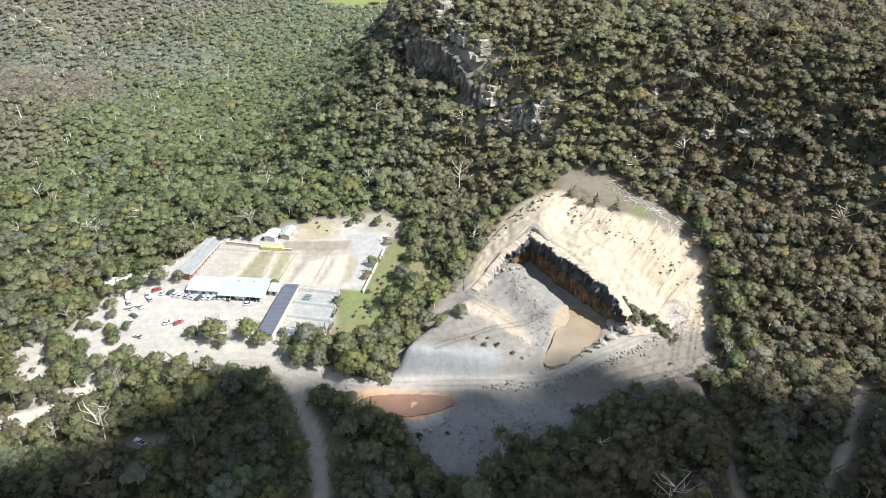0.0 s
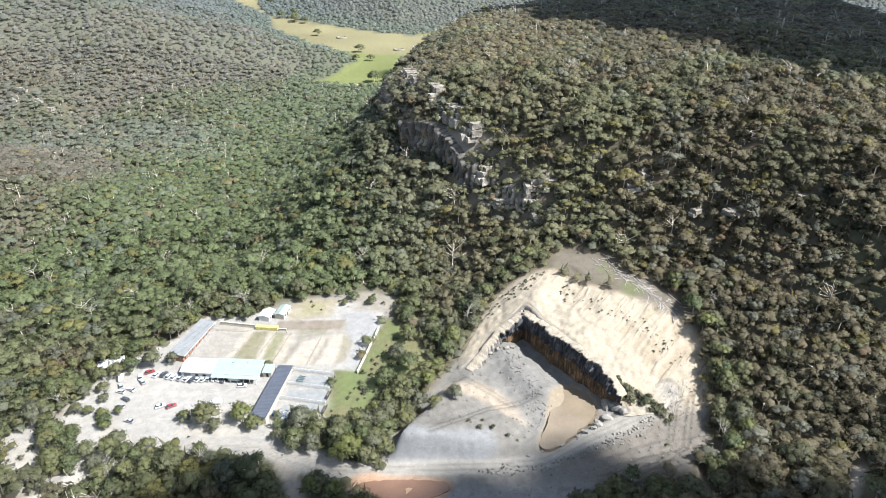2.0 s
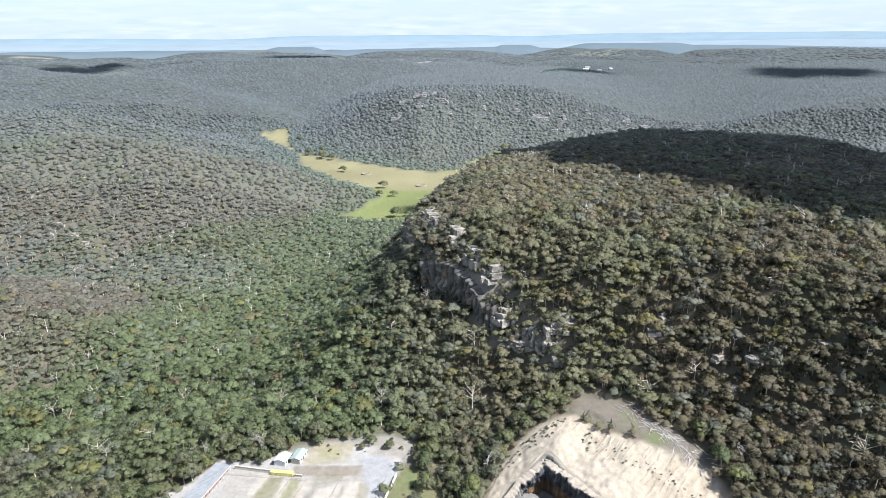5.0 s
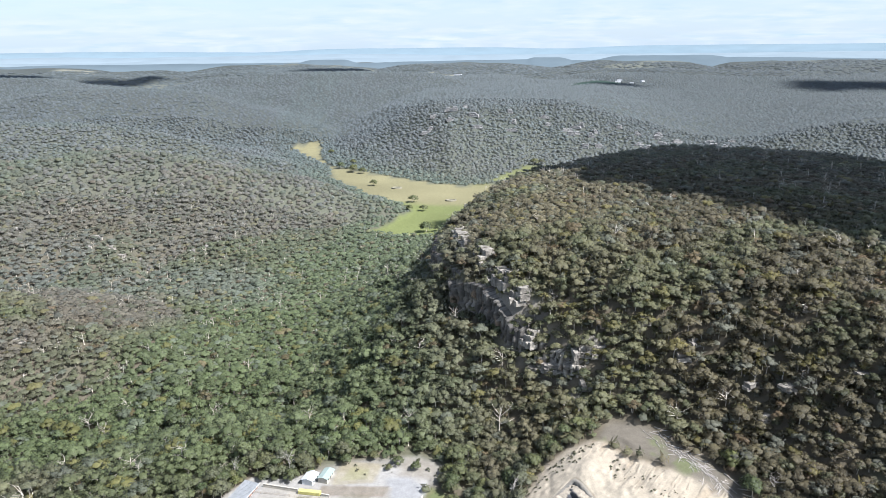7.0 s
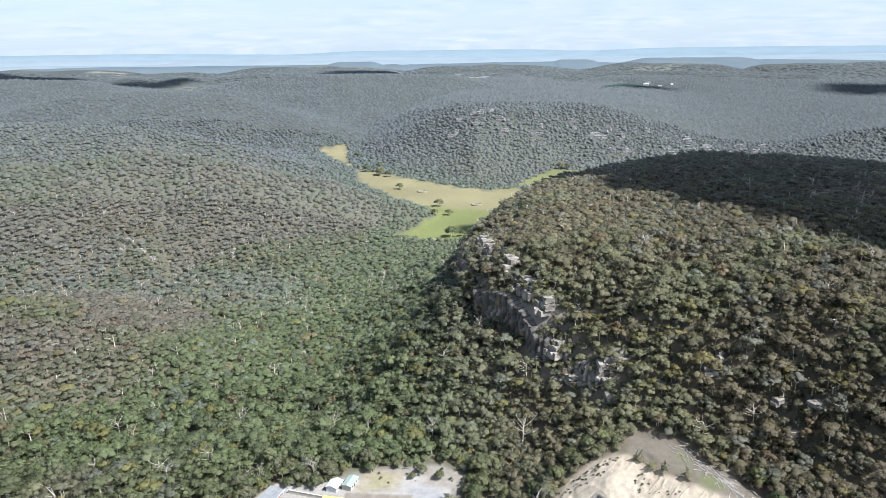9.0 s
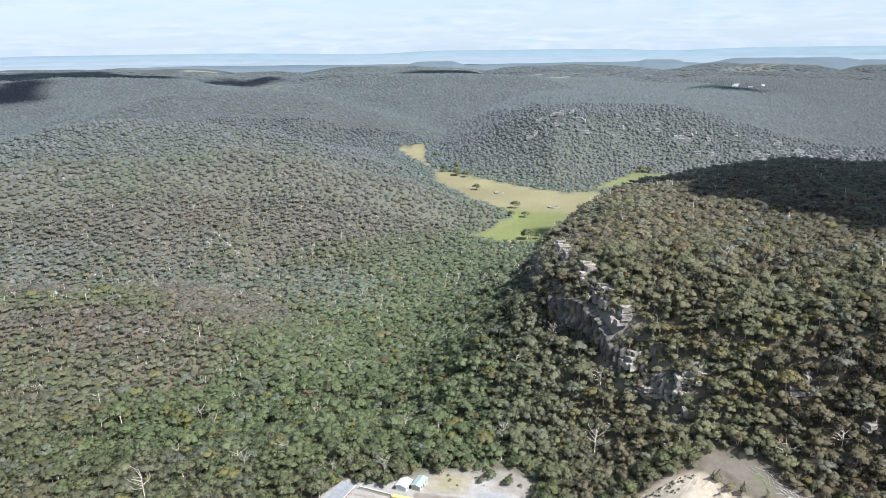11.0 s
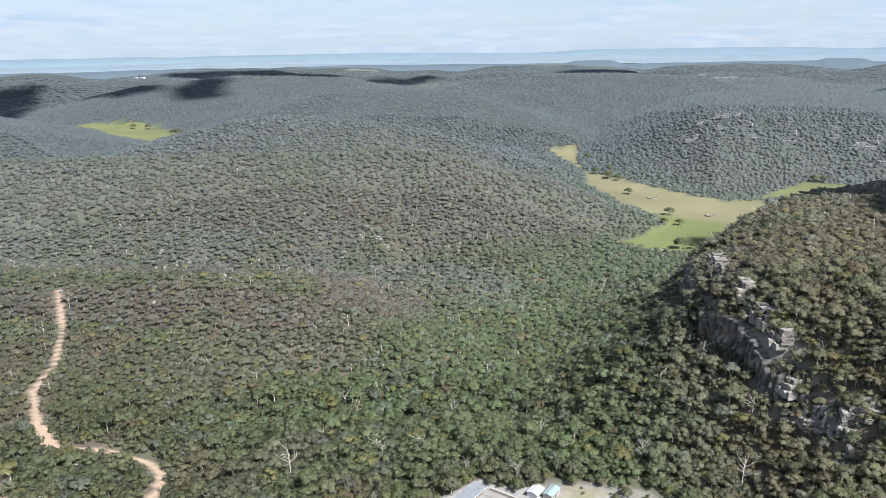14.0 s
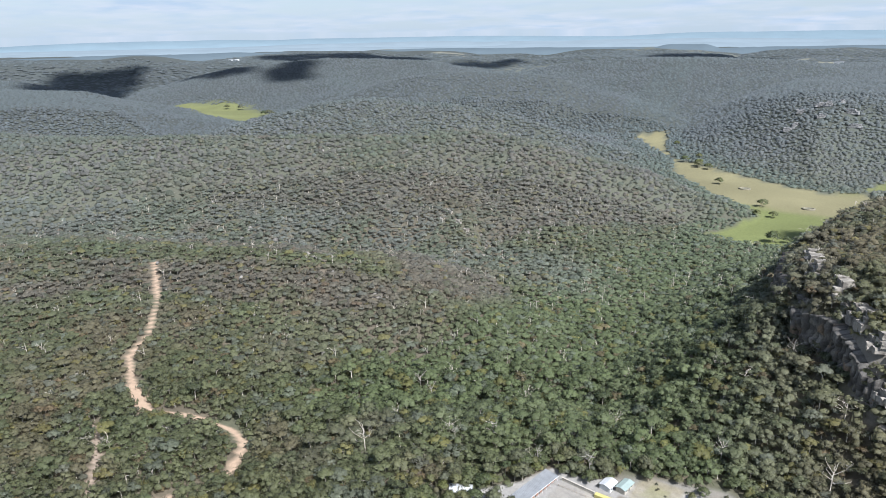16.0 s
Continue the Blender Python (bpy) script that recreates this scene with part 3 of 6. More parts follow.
    c = blend(c, (0.20, 0.165, 0.12), 0.9 * step(3.0, 0.0, inside(x, y, POND) + 0.5 * rough))
    c = blend(c, (0.115, 0.102, 0.082), 0.9 * step(3, -3, inside(x, y, SCREE) + rough))
    c = blend(c, (0.10, 0.115, 0.05), 0.7 * step(3, -3, inside(x, y, SCREE) + rough) * step(0.1, 0.4, fbm(x, y, 9, 113, 3)))
    return np.clip(c, 0.01, 0.9)


def mesh_from(name, co, faces, colours=None, attribute="", smooth=False, slots=(), index=None):
    """One mesh from arrays: triangles or quads, a colour at every vertex, material slots."""
    me = bpy.data.meshes.new(name)
    n = faces.shape[1]
    me.vertices.add(len(co))
    me.vertices.foreach_set("co", np.ascontiguousarray(co, np.float32).ravel())
    me.loops.add(faces.size)
    me.loops.foreach_set("vertex_index", np.ascontiguousarray(faces, np.int32).ravel())
    me.polygons.add(len(faces))
    me.polygons.foreach_set("loop_start", np.arange(0, faces.size, n, dtype=np.int32))
    me.update(calc_edges=True)
    if smooth is not False:
        me.polygons.foreach_set("use_smooth", np.ones(len(faces), bool) if smooth is True else smooth)
    if colours is not None:
        at = me.attributes.new(attribute, "FLOAT_COLOR", "POINT")
        at.data.foreach_set("color", np.concatenate([colours, np.ones((len(co), 1))], 1).astype(np.float32).ravel())
    for m in slots:
        me.materials.append(m)
    if index is not None:
        me.polygons.foreach_set("material_index", index.astype(np.int32))
    return me


cells = np.arange(GX.size).reshape(GX.shape)
quads = np.stack([cells[:-1, :-1], cells[:-1, 1:], cells[1:, 1:], cells[1:, :-1]], -1).reshape(-1, 4)
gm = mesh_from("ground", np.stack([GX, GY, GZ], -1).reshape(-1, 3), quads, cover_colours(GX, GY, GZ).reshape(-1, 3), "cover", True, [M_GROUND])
ground = tagged(new("ground", gm), "forest floor, pale sand, quarry stone and farmland", "ground", kind="structure")


def ground_z(x, y):
    """Height of the ground sheet."""
    x, y = np.asarray(x, float), np.asarray(y, float)
    ix = np.clip(np.searchsorted(gx, x) - 1, 0, len(gx) - 2)
    iy = np.clip(np.searchsorted(gy, y) - 1, 0, len(gy) - 2)
    u, v = (x - gx[ix]) / (gx[ix + 1] - gx[ix]), (y - gy[iy]) / (gy[iy + 1] - gy[iy])
    return (GZ[iy, ix] * (1 - u) + GZ[iy, ix + 1] * u) * (1 - v) + (GZ[iy + 1, ix] * (1 - u) + GZ[iy + 1, ix + 1] * u) * v


# ---------------------------------------------------------------- trees
rng = np.random.default_rng(7)


def ico_arrays(sub):
    bm = bmesh.new()
    bmesh.ops.create_icosphere(bm, subdivisions=sub, radius=1)
    v = np.array([w.co[:] for w in bm.verts])
    f = np.array([[w.index for w in p.verts] for p in bm.faces])
    bm.free()
    return v, f


ICO_V, ICO_F = ico_arrays(1)


def stick(p, q, r0, r1, sides=3):
    """A tapered branch between two points, as vertices and triangles."""
    p, q = np.array(p, float), np.array(q, float)
    d = (q - p) / np.linalg.norm(q - p)
    a = np.cross(d, (0.3, 0.8, 0.5))
    a /= np.linalg.norm(a)
    b = np.cross(d, a)
    t = np.arange(sides) * 2 * np.pi / sides
    ring = np.cos(t)[:, None] * a + np.sin(t)[:, None] * b
    v = np.concatenate([p + ring * r0, q + ring * r1])
    f = []
    for i in range(sides):
        j = (i + 1) % sides
        f += [(i, j, sides + j), (i, sides + j, sides + i)]
    return v, np.array(f)


def dome_arrays(rings, segs):
    """The upper part of a ball, open below: vertices and triangles."""
    v, f = [(0.0, 0.0, 1.0)], []
    for k in range(rings):
        e = (k + 1) / rings * 1.85
        for j in range(segs):
            a = 2 * math.pi * (j + 0.5 * (k % 2)) / segs
            v.append((math.sin(e) * math.cos(a), math.sin(e) * math.sin(a), math.cos(e)))
    for j in range(segs):
        f.append((0, 1 + j, 1 + (j + 1) % segs))
    for k in range(rings - 1):
        p, q = 1 + k * segs, 1 + (k + 1) * segs
        for j in range(segs):
            n = (j + 1) % segs
            if k % 2 == 0:
                f += [(p + j, q + j, p + n), (p + n, q + j, q + n)]
            else:
                f += [(p + j, q + j, q + n), (p + j, q + n, p + n)]
    return np.array(v), np.array(f)


def tree_template(rnd, clumps, shards, limbs, height=2.6, spread=1.0, leaf=0.26, sides=3, core=None, lift=0.3):
    """A gum tree of crown radius about 1 whose foot is at 0, its crown a dome of lobes with loose sprays:
    vertices, triangles, leaf flags per triangle, a tone and the crown's outward way per vertex."""
    V, F, L, T, N, n = [], [], [], [], [], 0

    def add(v, f, is_leaf, tone, about=None):
        nonlocal n
        V.append(v)
        F.append(f + n)
        L.append(np.full(len(f), is_leaf))
        T.append(np.full(len(v), tone) if np.isscalar(tone) else tone)
        if is_leaf:
            out = (v - about) / np.linalg.norm(v - about, axis=1)[:, None]
            whole = (v - middle) / np.linalg.norm(v - middle, axis=1)[:, None]
            w = 0.55 * out + 0.6 * whole + np.array((0, 0, lift)) + 0.2 * rnd.normal(size=(len(v), 3))
            N.append(w / np.linalg.norm(w, axis=1)[:, None])
        else:
            N.append(np.tile((0.0, 0.0, 1.0), (len(v), 1)))
        n += len(v)

    lean = rnd.normal(0, 0.1, 2)
    middle = np.array([lean[0], lean[1], height - 1.0])
    centres = []
    for k in range(clumps):
        a = k * 2.399 + rnd.uniform(0, 0.9)
        rr = spread * (0.62 if clumps < 5 else 0.78) * np.sqrt((k + 0.1) / clumps) * rnd.uniform(0.85, 1.15)
        r = rnd.uniform(0.40, 0.60) if clumps < 5 else rnd.uniform(0.24, 0.48)
        zz = height - r * 0.72 - 0.75 * rr ** 2 + rnd.uniform(-0.2, 0.1)
        centres.append((np.array([lean[0] + np.cos(a) * rr, lean[1] + np.sin(a) * rr, zz]), r))
    if limbs:
        fork = np.array([lean[0] * 0.5, lean[1] * 0.5, height * 0.5])
        add(*stick((0, 0, -0.25), fork, 0.05, 0.04, sides), False, 1.0)
        for c, _ in centres[-limbs:]:
            add(*stick(fork, c, 0.032, 0.012, sides), False, 1.0)
    per = shards // max(1, clumps)
    for c, r in centres:
        cv, cf = core or (ICO_V, ICO_F)
        v = cv * r * (0.86 if per > 14 else 1.0) * rnd.uniform(0.72, 1.12, (len(cv), 1)) * (1, 1, rnd.uniform(0.66, 0.86))
        # each lobe lightens towards its top, light from above put into the tone
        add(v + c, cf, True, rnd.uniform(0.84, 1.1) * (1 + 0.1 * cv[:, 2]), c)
    for c, r in centres:
        d = rnd.normal(size=(per, 3))
        d[:, 2] = np.abs(d[:, 2]) * 0.9 - 0.3
        d /= np.linalg.norm(d, axis=1)[:, None]
        at = c + d * r * rnd.uniform(0.85, 1.34, (per, 1)) * (1, 1, 0.85)
        tri = rnd.normal(size=(per, 3, 3))
        tri -= tri.mean(1, keepdims=True)
        tri *= (leaf * rnd.uniform(0.6, 1.25, per) / np.linalg.norm(tri, axis=2).mean(1))[:, None, None]
        add((at[:, None] + tri).reshape(-1, 3), np.arange(per * 3).reshape(-1, 3), True, np.repeat(rnd.uniform(0.78, 1.25, per), 3), c)
    return np.concatenate(V), np.concatenate(F), np.concatenate(L), np.concatenate(T), np.concatenate(N)


def bare_template(rnd, branches=9):
    """A dead tree: trunk and bare limbs."""
    V, F, n = [], [], 0
    segs = [((0, 0, -0.2), (rnd.normal(0, 0.1), rnd.normal(0, 0.1), 2.2), 0.055, 0.02)]
    for k in range(branches):
        z0 = rnd.uniform(0.9, 2.2)
        a = rnd.uniform(0, 6.28)
        l = rnd.uniform(0.4, 0.95)
        p = (0, 0, z0)
        q = (np.cos(a) * l, np.sin(a) * l, z0 + rnd.uniform(0.25, 0.8))
        segs.append((p, q, 0.024, 0.01))
        segs.append((q, (q[0] + rnd.normal(0, 0.3), q[1] + rnd.normal(0, 0.3), q[2] + rnd.uniform(0.1, 0.4)), 0.014, 0.006))
    for s in segs:
        v, f = stick(*s)
        V.append(v)
        F.append(f + n)
        n += len(v)
    V, F = np.concatenate(V), np.concatenate(F)
    return V, F, np.zeros(len(F), bool), np.ones(len(V)), np.tile((0.0, 0.0, 1.0), (len(V), 1))


def scatter(rnd, r0, r1, a0, a1, cell):
    """A jittered net of places between two radii and two bearings (degrees to the left of +y)."""
    far = np.arange(-r1, r1, cell)
    X, Y = np.meshgrid(far, far[far > -r1 * 0.2])
    x = X.ravel() + rnd.uniform(-0.48, 0.48, X.size) * cell
    y = Y.ravel() + rnd.uniform(-0.48, 0.48, X.size) * cell
    r, a = np.hypot(x, y), np.degrees(np.arctan2(-x, y))
    ok = (r >= r0) & (r < r1) & (a > a0) & (a < a1)
    return x[ok], y[ok]


def clear_of(x, y, margin):
    """True where forest may stand."""
    ok = np.ones(x.shape, bool)
    for poly, m in ((LOT, -1.0), (QUARRY, -0.5), (FIELD, 2.0), (FIELD_EAST, 0.0), (FIELD_WEST, 0.0), (PLANTATION, 0.0), (GRASS, 1.0), (BACK_YARD, 1.0), (SCREE, 1.0), (UTE_YARD, 1.5)):
        ok &= inside(x, y, poly) > m + margin
    for line, half in ((TRACK, 4.7), (SPUR_TRACK, 2.5), (DRIVE, 4.4), (WEST_DRIVE, 5.0), (EAST_TRAIL, 4.0), (EAST_TRAIL_B, 2.0), (ROAD[:4], 5)):
        d, _ = polyline(x, y, line)
        ok &= d > half + margin
    for px, py, half, deep in OPEN_LAND:
        ok &= ((x - px) / half) ** 2 + ((y - py) / deep) ** 2 > 1
    for bx, by, br in ((57, 347, 10), (47, 346, 8), (36, 351, 8), (28, 357, 7), (18, 370, 6), (12, 384, 7), (5, 396, 6), (-10, 428, 6), (-24, 468, 6), (-29, 492, 7),
                       (46, 334, 5), (53, 336, 5), (84, 351, 5), (94, 345, 5), (100, 333, 5), (130, 314, 6), (132, 302, 5), (143, 306, 5), (120, 357, 4), (159, 332, 5), (-418, 694, 8), (-330, 434, 7), (-358, 421, 6)):
        ok &= np.hypot(x - bx, y - by + 1) > br * (0.42 if margin > 0 else 0.2)
    for lx, ly, w, _, _ in LEDGES:
        ok &= ((x - lx) / (0.5 * w)) ** 2 + ((y - ly + 7) / 11) ** 2 > 1
    pale = step(0.05, 0.35, fbm(x, y, 16, 95, 3)) * step(40, 0, inside(x, y, LOT)) * step(262, 225, y) * step(-60, -100, x)
    ok &= ((pale < 0.5) | (x < -158)) & ~((inside(x, y, WEST_SAND) < 0) & (vnoise(x, y, 7, 3) < -0.1))
    return ok


def leaf_hues(x, y, z, rnd):
    """The foliage colour of each tree: lush in the valley floor, grey-olive on the western slopes, yellow-olive on the
    eastern hill, with haze blue put in towards the distance.
    """
    n = len(x)
    d, (floor, half, left, right) = polyline(x, y, VALLEYS[0])
    lush = step(1.5, 0.8, d / (half + 25 + 55 * step(-190, -120, x) * step(900, 700, y))) * step(260, 340, y)
    east = step(-40, 40, x + 0.1 * (y - 300))
    tilt = step(0.10, 0.28, grade(x, y, 12.0))
    base = np.array((0.118, 0.127, 0.062)) + np.zeros((n, 3))  # crests and flats: olive
    base = blend(base, (0.153, 0.136, 0.104), 0.95 * tilt)  # stony slopes: grey-green
    base = blend(base, (0.142, 0.124, 0.072), east)
    base = blend(base, (0.116, 0.146, 0.064), 0.85 * lush)
    # eastern hillside crowns darkened, standing for cloud shade on them
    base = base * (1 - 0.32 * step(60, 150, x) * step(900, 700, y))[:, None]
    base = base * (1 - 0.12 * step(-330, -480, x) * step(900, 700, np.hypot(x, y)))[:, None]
    # gully leaves paler and bluer, the haze band put into their colour
    gully_d, _ = polyline(x, y, VALLEYS[2])
    base = blend(base, (0.165, 0.180, 0.150), 0.6 * step(75, 25, gully_d) * step(-150, -260, x))
    mood = fbm(x, y, 38, 111, 2)
    base = blend(base, (0.165, 0.132, 0.086), 0.55 * step(0.15, 0.55, mood) * (1 - lush) * (1 - 0.4 * east))
    base = blend(base, (0.120, 0.140, 0.068), 0.5 * step(0.1, 0.5, fbm(x, y, 55, 121, 2)) * (1 - lush))
    u = rnd.uniform(size=n)
    base = blend(base, (0.165, 0.145, 0.040), 0.55 * (u > 0.94))
    base = blend(base, (0.140, 0.155, 0.130), 0.5 * ((u > 0.85) & (u < 0.94)))
    base = blend(base, (0.066, 0.084, 0.040), 0.5 * (u < 0.12))
    base = blend(base, (0.160, 0.108, 0.060), 0.6 * ((u > 0.83) & (u < 0.85)))
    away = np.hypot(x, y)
    # haze blue is put into the leaf colour with distance
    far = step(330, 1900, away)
    # crowns far to the east are darkened too, cloud shade in their colour
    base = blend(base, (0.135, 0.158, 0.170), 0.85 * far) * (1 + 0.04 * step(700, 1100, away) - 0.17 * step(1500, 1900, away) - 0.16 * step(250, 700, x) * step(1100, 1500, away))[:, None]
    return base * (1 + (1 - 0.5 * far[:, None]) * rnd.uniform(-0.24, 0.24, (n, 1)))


def crown_normals(me, ways):
    """Stores the crown's outward way, by which a mass of small leaves catches the light."""
    at = me.attributes.new("crown_normal", "FLOAT_VECTOR", "POINT")
    at.data.foreach_set("vector", np.ascontiguousarray(ways, np.float32).ravel())


def plant(name, label, templates, x, y, size, stretch, rnd, weights=None):
    """One mesh of many trees, each a turned and sized copy of a template."""
    z = ground_z(x, y)
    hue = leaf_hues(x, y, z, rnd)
    pick = rnd.choice(len(templates), len(x), p=weights)
    turn = rnd.uniform(0, 2 * np.pi, len(x))
    V, F, C, I, N, n = [], [], [], [], [], 0
    for k, (tv, tf, tl, tt, tn) in enumerate(templates):
        at = np.nonzero(pick == k)[0]
        if not len(at):
            continue
        c, s = np.cos(turn[at])[:, None], np.sin(turn[at])[:, None]
        px = (tv[:, 0] * c - tv[:, 1] * s) * size[at, None] + x[at, None]
        py = (tv[:, 0] * s + tv[:, 1] * c) * size[at, None] + y[at, None]
        pz = tv[:, 2] * (size * stretch)[at, None] + z[at, None]
        V.append(np.stack([px, py, pz], -1).reshape(-1, 3))
        F.append((tf[None] + (n + np.arange(len(at)) * len(tv))[:, None, None]).reshape(-1, 3))
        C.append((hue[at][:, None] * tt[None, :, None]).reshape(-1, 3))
        N.append(np.stack([tn[:, 0] * c - tn[:, 1] * s, tn[:, 0] * s + tn[:, 1] * c, tn[:, 2] + 0 * c], -1).reshape(-1, 3))
        I.append(np.tile(np.where(tl, 0, 1), len(at)))
        n += len(at) * len(tv)
    I = np.concatenate(I)
    me = mesh_from(name, np.concatenate(V), np.concatenate(F), np.concatenate(C), "leaf_hue", I == 0, [M_LEAF, M_BARK], I)
    crown_normals(me, np.concatenate(N))
    return tagged(new(name, me), label, "forest", kind="stuff")


def thin(x, y, rnd):
    """Thinner stands on stony ground."""
    d, (floor, half, left, right) = polyline(x, y, VALLEYS[0])
    open_ = 0.20 * step(0.1, 0.5, fbm(x, y, 45, 79, 4)) + 0.05 * step(-150, -260, x) * step(0.12, 0.3, grade(x, y, 9.0)) + 0.4 * step(1.3, 1.9, grade(x, y, 3.0))
    open_ = open_ + 0.25 * step(0.22, 0.42, fbm(x, y, 21, 123, 2)) * step(-60, 20, x)
    return rnd.uniform(size=len(x)) > open_


D25, D24 = dome_arrays(2, 5), dome_arrays(2, 4)
fine_t = [tree_template(rng, 13, 260, 4, 1.55, 1.0, 0.12, core=D25) for _ in range(6)] + [tree_template(rng, 9, 200, 4, 1.95, 0.8, 0.12, core=D25) for _ in range(3)] + [bare_template(rng, 14) for _ in range(2)]
near_t = [tree_template(rng, k, 112, 2, 1.5, 1.0, 0.14, core=D24) for k in (7, 8, 7, 9, 7, 8, 6)] + [tree_template(rng, 6, 90, 2, 1.9, 0.8, 0.14, core=D24) for _ in range(3)] + [bare_template(rng) for _ in range(2)]
mid_t = [tree_template(rng, k, 10, 1, 1.45, 0.9, 0.2, core=D24, lift=0.6) for k in (2, 3, 3, 2, 3, 2, 2, 3)] + [bare_template(rng, 3)]
far_t = [tree_template(rng, 1, 1, 0, 0.75, 0.3, 0.35, core=D24, lift=0.75) for _ in range(8)]
slope_t = [tree_template(rng, 4, 36, 1, 1.5, 0.95, 0.18, core=D24) for _ in range(8)]
low_t = [tree_template(rng, 1, 6, 0, 0.7, 0.3, 0.3, core=D24, lift=0.6) for _ in range(6)]


def grade(x, y, reach=5.0):
    """How steep the ground is, as rise over run."""
    return np.hypot(ground_z(x + reach, y) - ground_z(x - reach, y), ground_z(x, y + reach) - ground_z(x, y - reach)) / (2 * reach)


BOX = (-176, 128, 150, 338)  # stretch of the plan whose trees stand as things of their own
x, y = scatter(rng, 128, 470, -48, 70, 5.7)
ok = clear_of(x, y, 1.6) & (grade(x, y, 3.0) < 3.2)
x, y = x[ok], y[ok]
ok = thin(x, y, rng)
x, y = x[ok], y[ok]
edge = np.minimum(np.minimum(inside(x, y, LOT), inside(x, y, QUARRY)), inside(x, y, GRASS))
own = (edge < np.sort(edge)[250]) & (x > BOX[0]) & (x < BOX[1]) & (y > BOX[2]) & (y < BOX[3])
OWN_TREES = list(zip(x[own], y[own]))
x, y = x[~own], y[~own]
w = np.array([0.105] * 7 + [0.075] * 3 + [0.006] * 2)
size, tall = 3.3 + 4.0 * rng.random(len(x)) ** 1.5, rng.uniform(0.55, 1.12, len(x))
close = np.hypot(x, y) < 240
v = np.array([0.12] * 6 + [0.08] * 3 + [0.012] * 2)
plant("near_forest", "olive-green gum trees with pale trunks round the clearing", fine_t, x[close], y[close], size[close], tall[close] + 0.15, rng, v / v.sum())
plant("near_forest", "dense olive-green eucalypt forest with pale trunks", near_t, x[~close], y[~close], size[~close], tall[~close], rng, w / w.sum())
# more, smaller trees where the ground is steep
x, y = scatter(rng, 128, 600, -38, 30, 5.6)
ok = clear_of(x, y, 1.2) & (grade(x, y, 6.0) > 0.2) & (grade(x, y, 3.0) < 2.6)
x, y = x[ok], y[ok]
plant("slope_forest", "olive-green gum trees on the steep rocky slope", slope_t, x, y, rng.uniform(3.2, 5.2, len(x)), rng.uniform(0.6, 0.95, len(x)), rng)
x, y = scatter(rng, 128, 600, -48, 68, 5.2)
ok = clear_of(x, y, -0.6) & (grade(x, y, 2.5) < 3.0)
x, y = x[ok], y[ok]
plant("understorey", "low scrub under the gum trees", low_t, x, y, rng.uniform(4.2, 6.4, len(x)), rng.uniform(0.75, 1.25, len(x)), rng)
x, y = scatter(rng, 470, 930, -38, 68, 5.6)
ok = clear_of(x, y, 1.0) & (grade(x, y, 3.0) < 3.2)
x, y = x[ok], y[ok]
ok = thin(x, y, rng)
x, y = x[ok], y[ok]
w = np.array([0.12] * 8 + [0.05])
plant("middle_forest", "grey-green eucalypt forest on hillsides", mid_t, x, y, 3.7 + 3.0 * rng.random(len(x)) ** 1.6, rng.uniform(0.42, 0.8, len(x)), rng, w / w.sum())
x, y = scatter(rng, 600, 930, -38, 68, 6.0)
ok = clear_of(x, y, -0.4)
x, y = x[ok], y[ok]


def tuft(rnd, segs):
    """A far tree-top or bush: a small uneven cone of leaves."""
    a = np.arange(segs) * 2 * np.pi / segs + rnd.uniform(0, 1)
    v = np.concatenate([np.stack([np.cos(a), np.sin(a), 0 * a - 0.2], -1) * rnd.uniform(0.8, 1.15, (segs, 1)), [[rnd.normal(0, 0.2), rnd.normal(0, 0.2), 0.9]]])
    f = np.array([(k, (k + 1) % segs, segs) for k in range(segs)])
    w = v * (0.5, 0.5, 0) + (0, 0, 0.9)
    # tip lighter than the rim, light from above put into the tone
    return v, f, np.ones(segs, bool), np.array([0.92] * segs + [1.12]), w / np.linalg.norm(w, axis=1)[:, None]


tiny_t = [tuft(rng, 5) for _ in range(4)] + [tuft(rng, 4) for _ in range(3)]
plant("understorey", "grey-green scrub under the gums of the hillsides", tiny_t, x, y, rng.uniform(3.0, 5.0, len(x)), rng.uniform(0.4, 0.8, len(x)), rng)
x, y = scatter(rng, 930, 1800, -37, 67, 7.5)
ok = clear_of(x, y, 0.0)
x, y = x[ok], y[ok]
plant("far_forest", "gum forest on far hills, haze blue in its leaf colour", far_t, x, y, 5.5 + 4.5 * rng.random(len(x)) ** 1.5, rng.uniform(0.6, 1.0, len(x)), rng)
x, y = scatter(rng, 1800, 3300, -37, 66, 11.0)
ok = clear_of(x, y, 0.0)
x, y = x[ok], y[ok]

plant("distant_forest", "forest on the distant plateau, haze blue in its leaf colour", tiny_t, x, y, 4.5 + 4.5 * rng.random(len(x)) ** 1.5, rng.uniform(0.45, 0.9, len(x)), rng)
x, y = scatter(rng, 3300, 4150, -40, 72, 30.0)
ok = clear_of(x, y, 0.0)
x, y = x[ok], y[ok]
plant("horizon_forest", "forest towards the horizon, haze blue in its leaf colour", tiny_t, x, y, rng.uniform(12, 22, len(x)), rng.uniform(0.15, 0.35, len(x)), rng)

# ---------------------------------------------------------------- building blocks
def thing(name, label, category, x, y, z, turn=0.0, group="", kind=""):
    """A top-level thing: an empty at its base that parents its parts."""
    ob = new(name)
    ob.empty_display_size = 0.3
    ob.matrix_basis = pose(x, y, z, 0, 0, turn)
    return tagged(ob, label, category, group, kind)


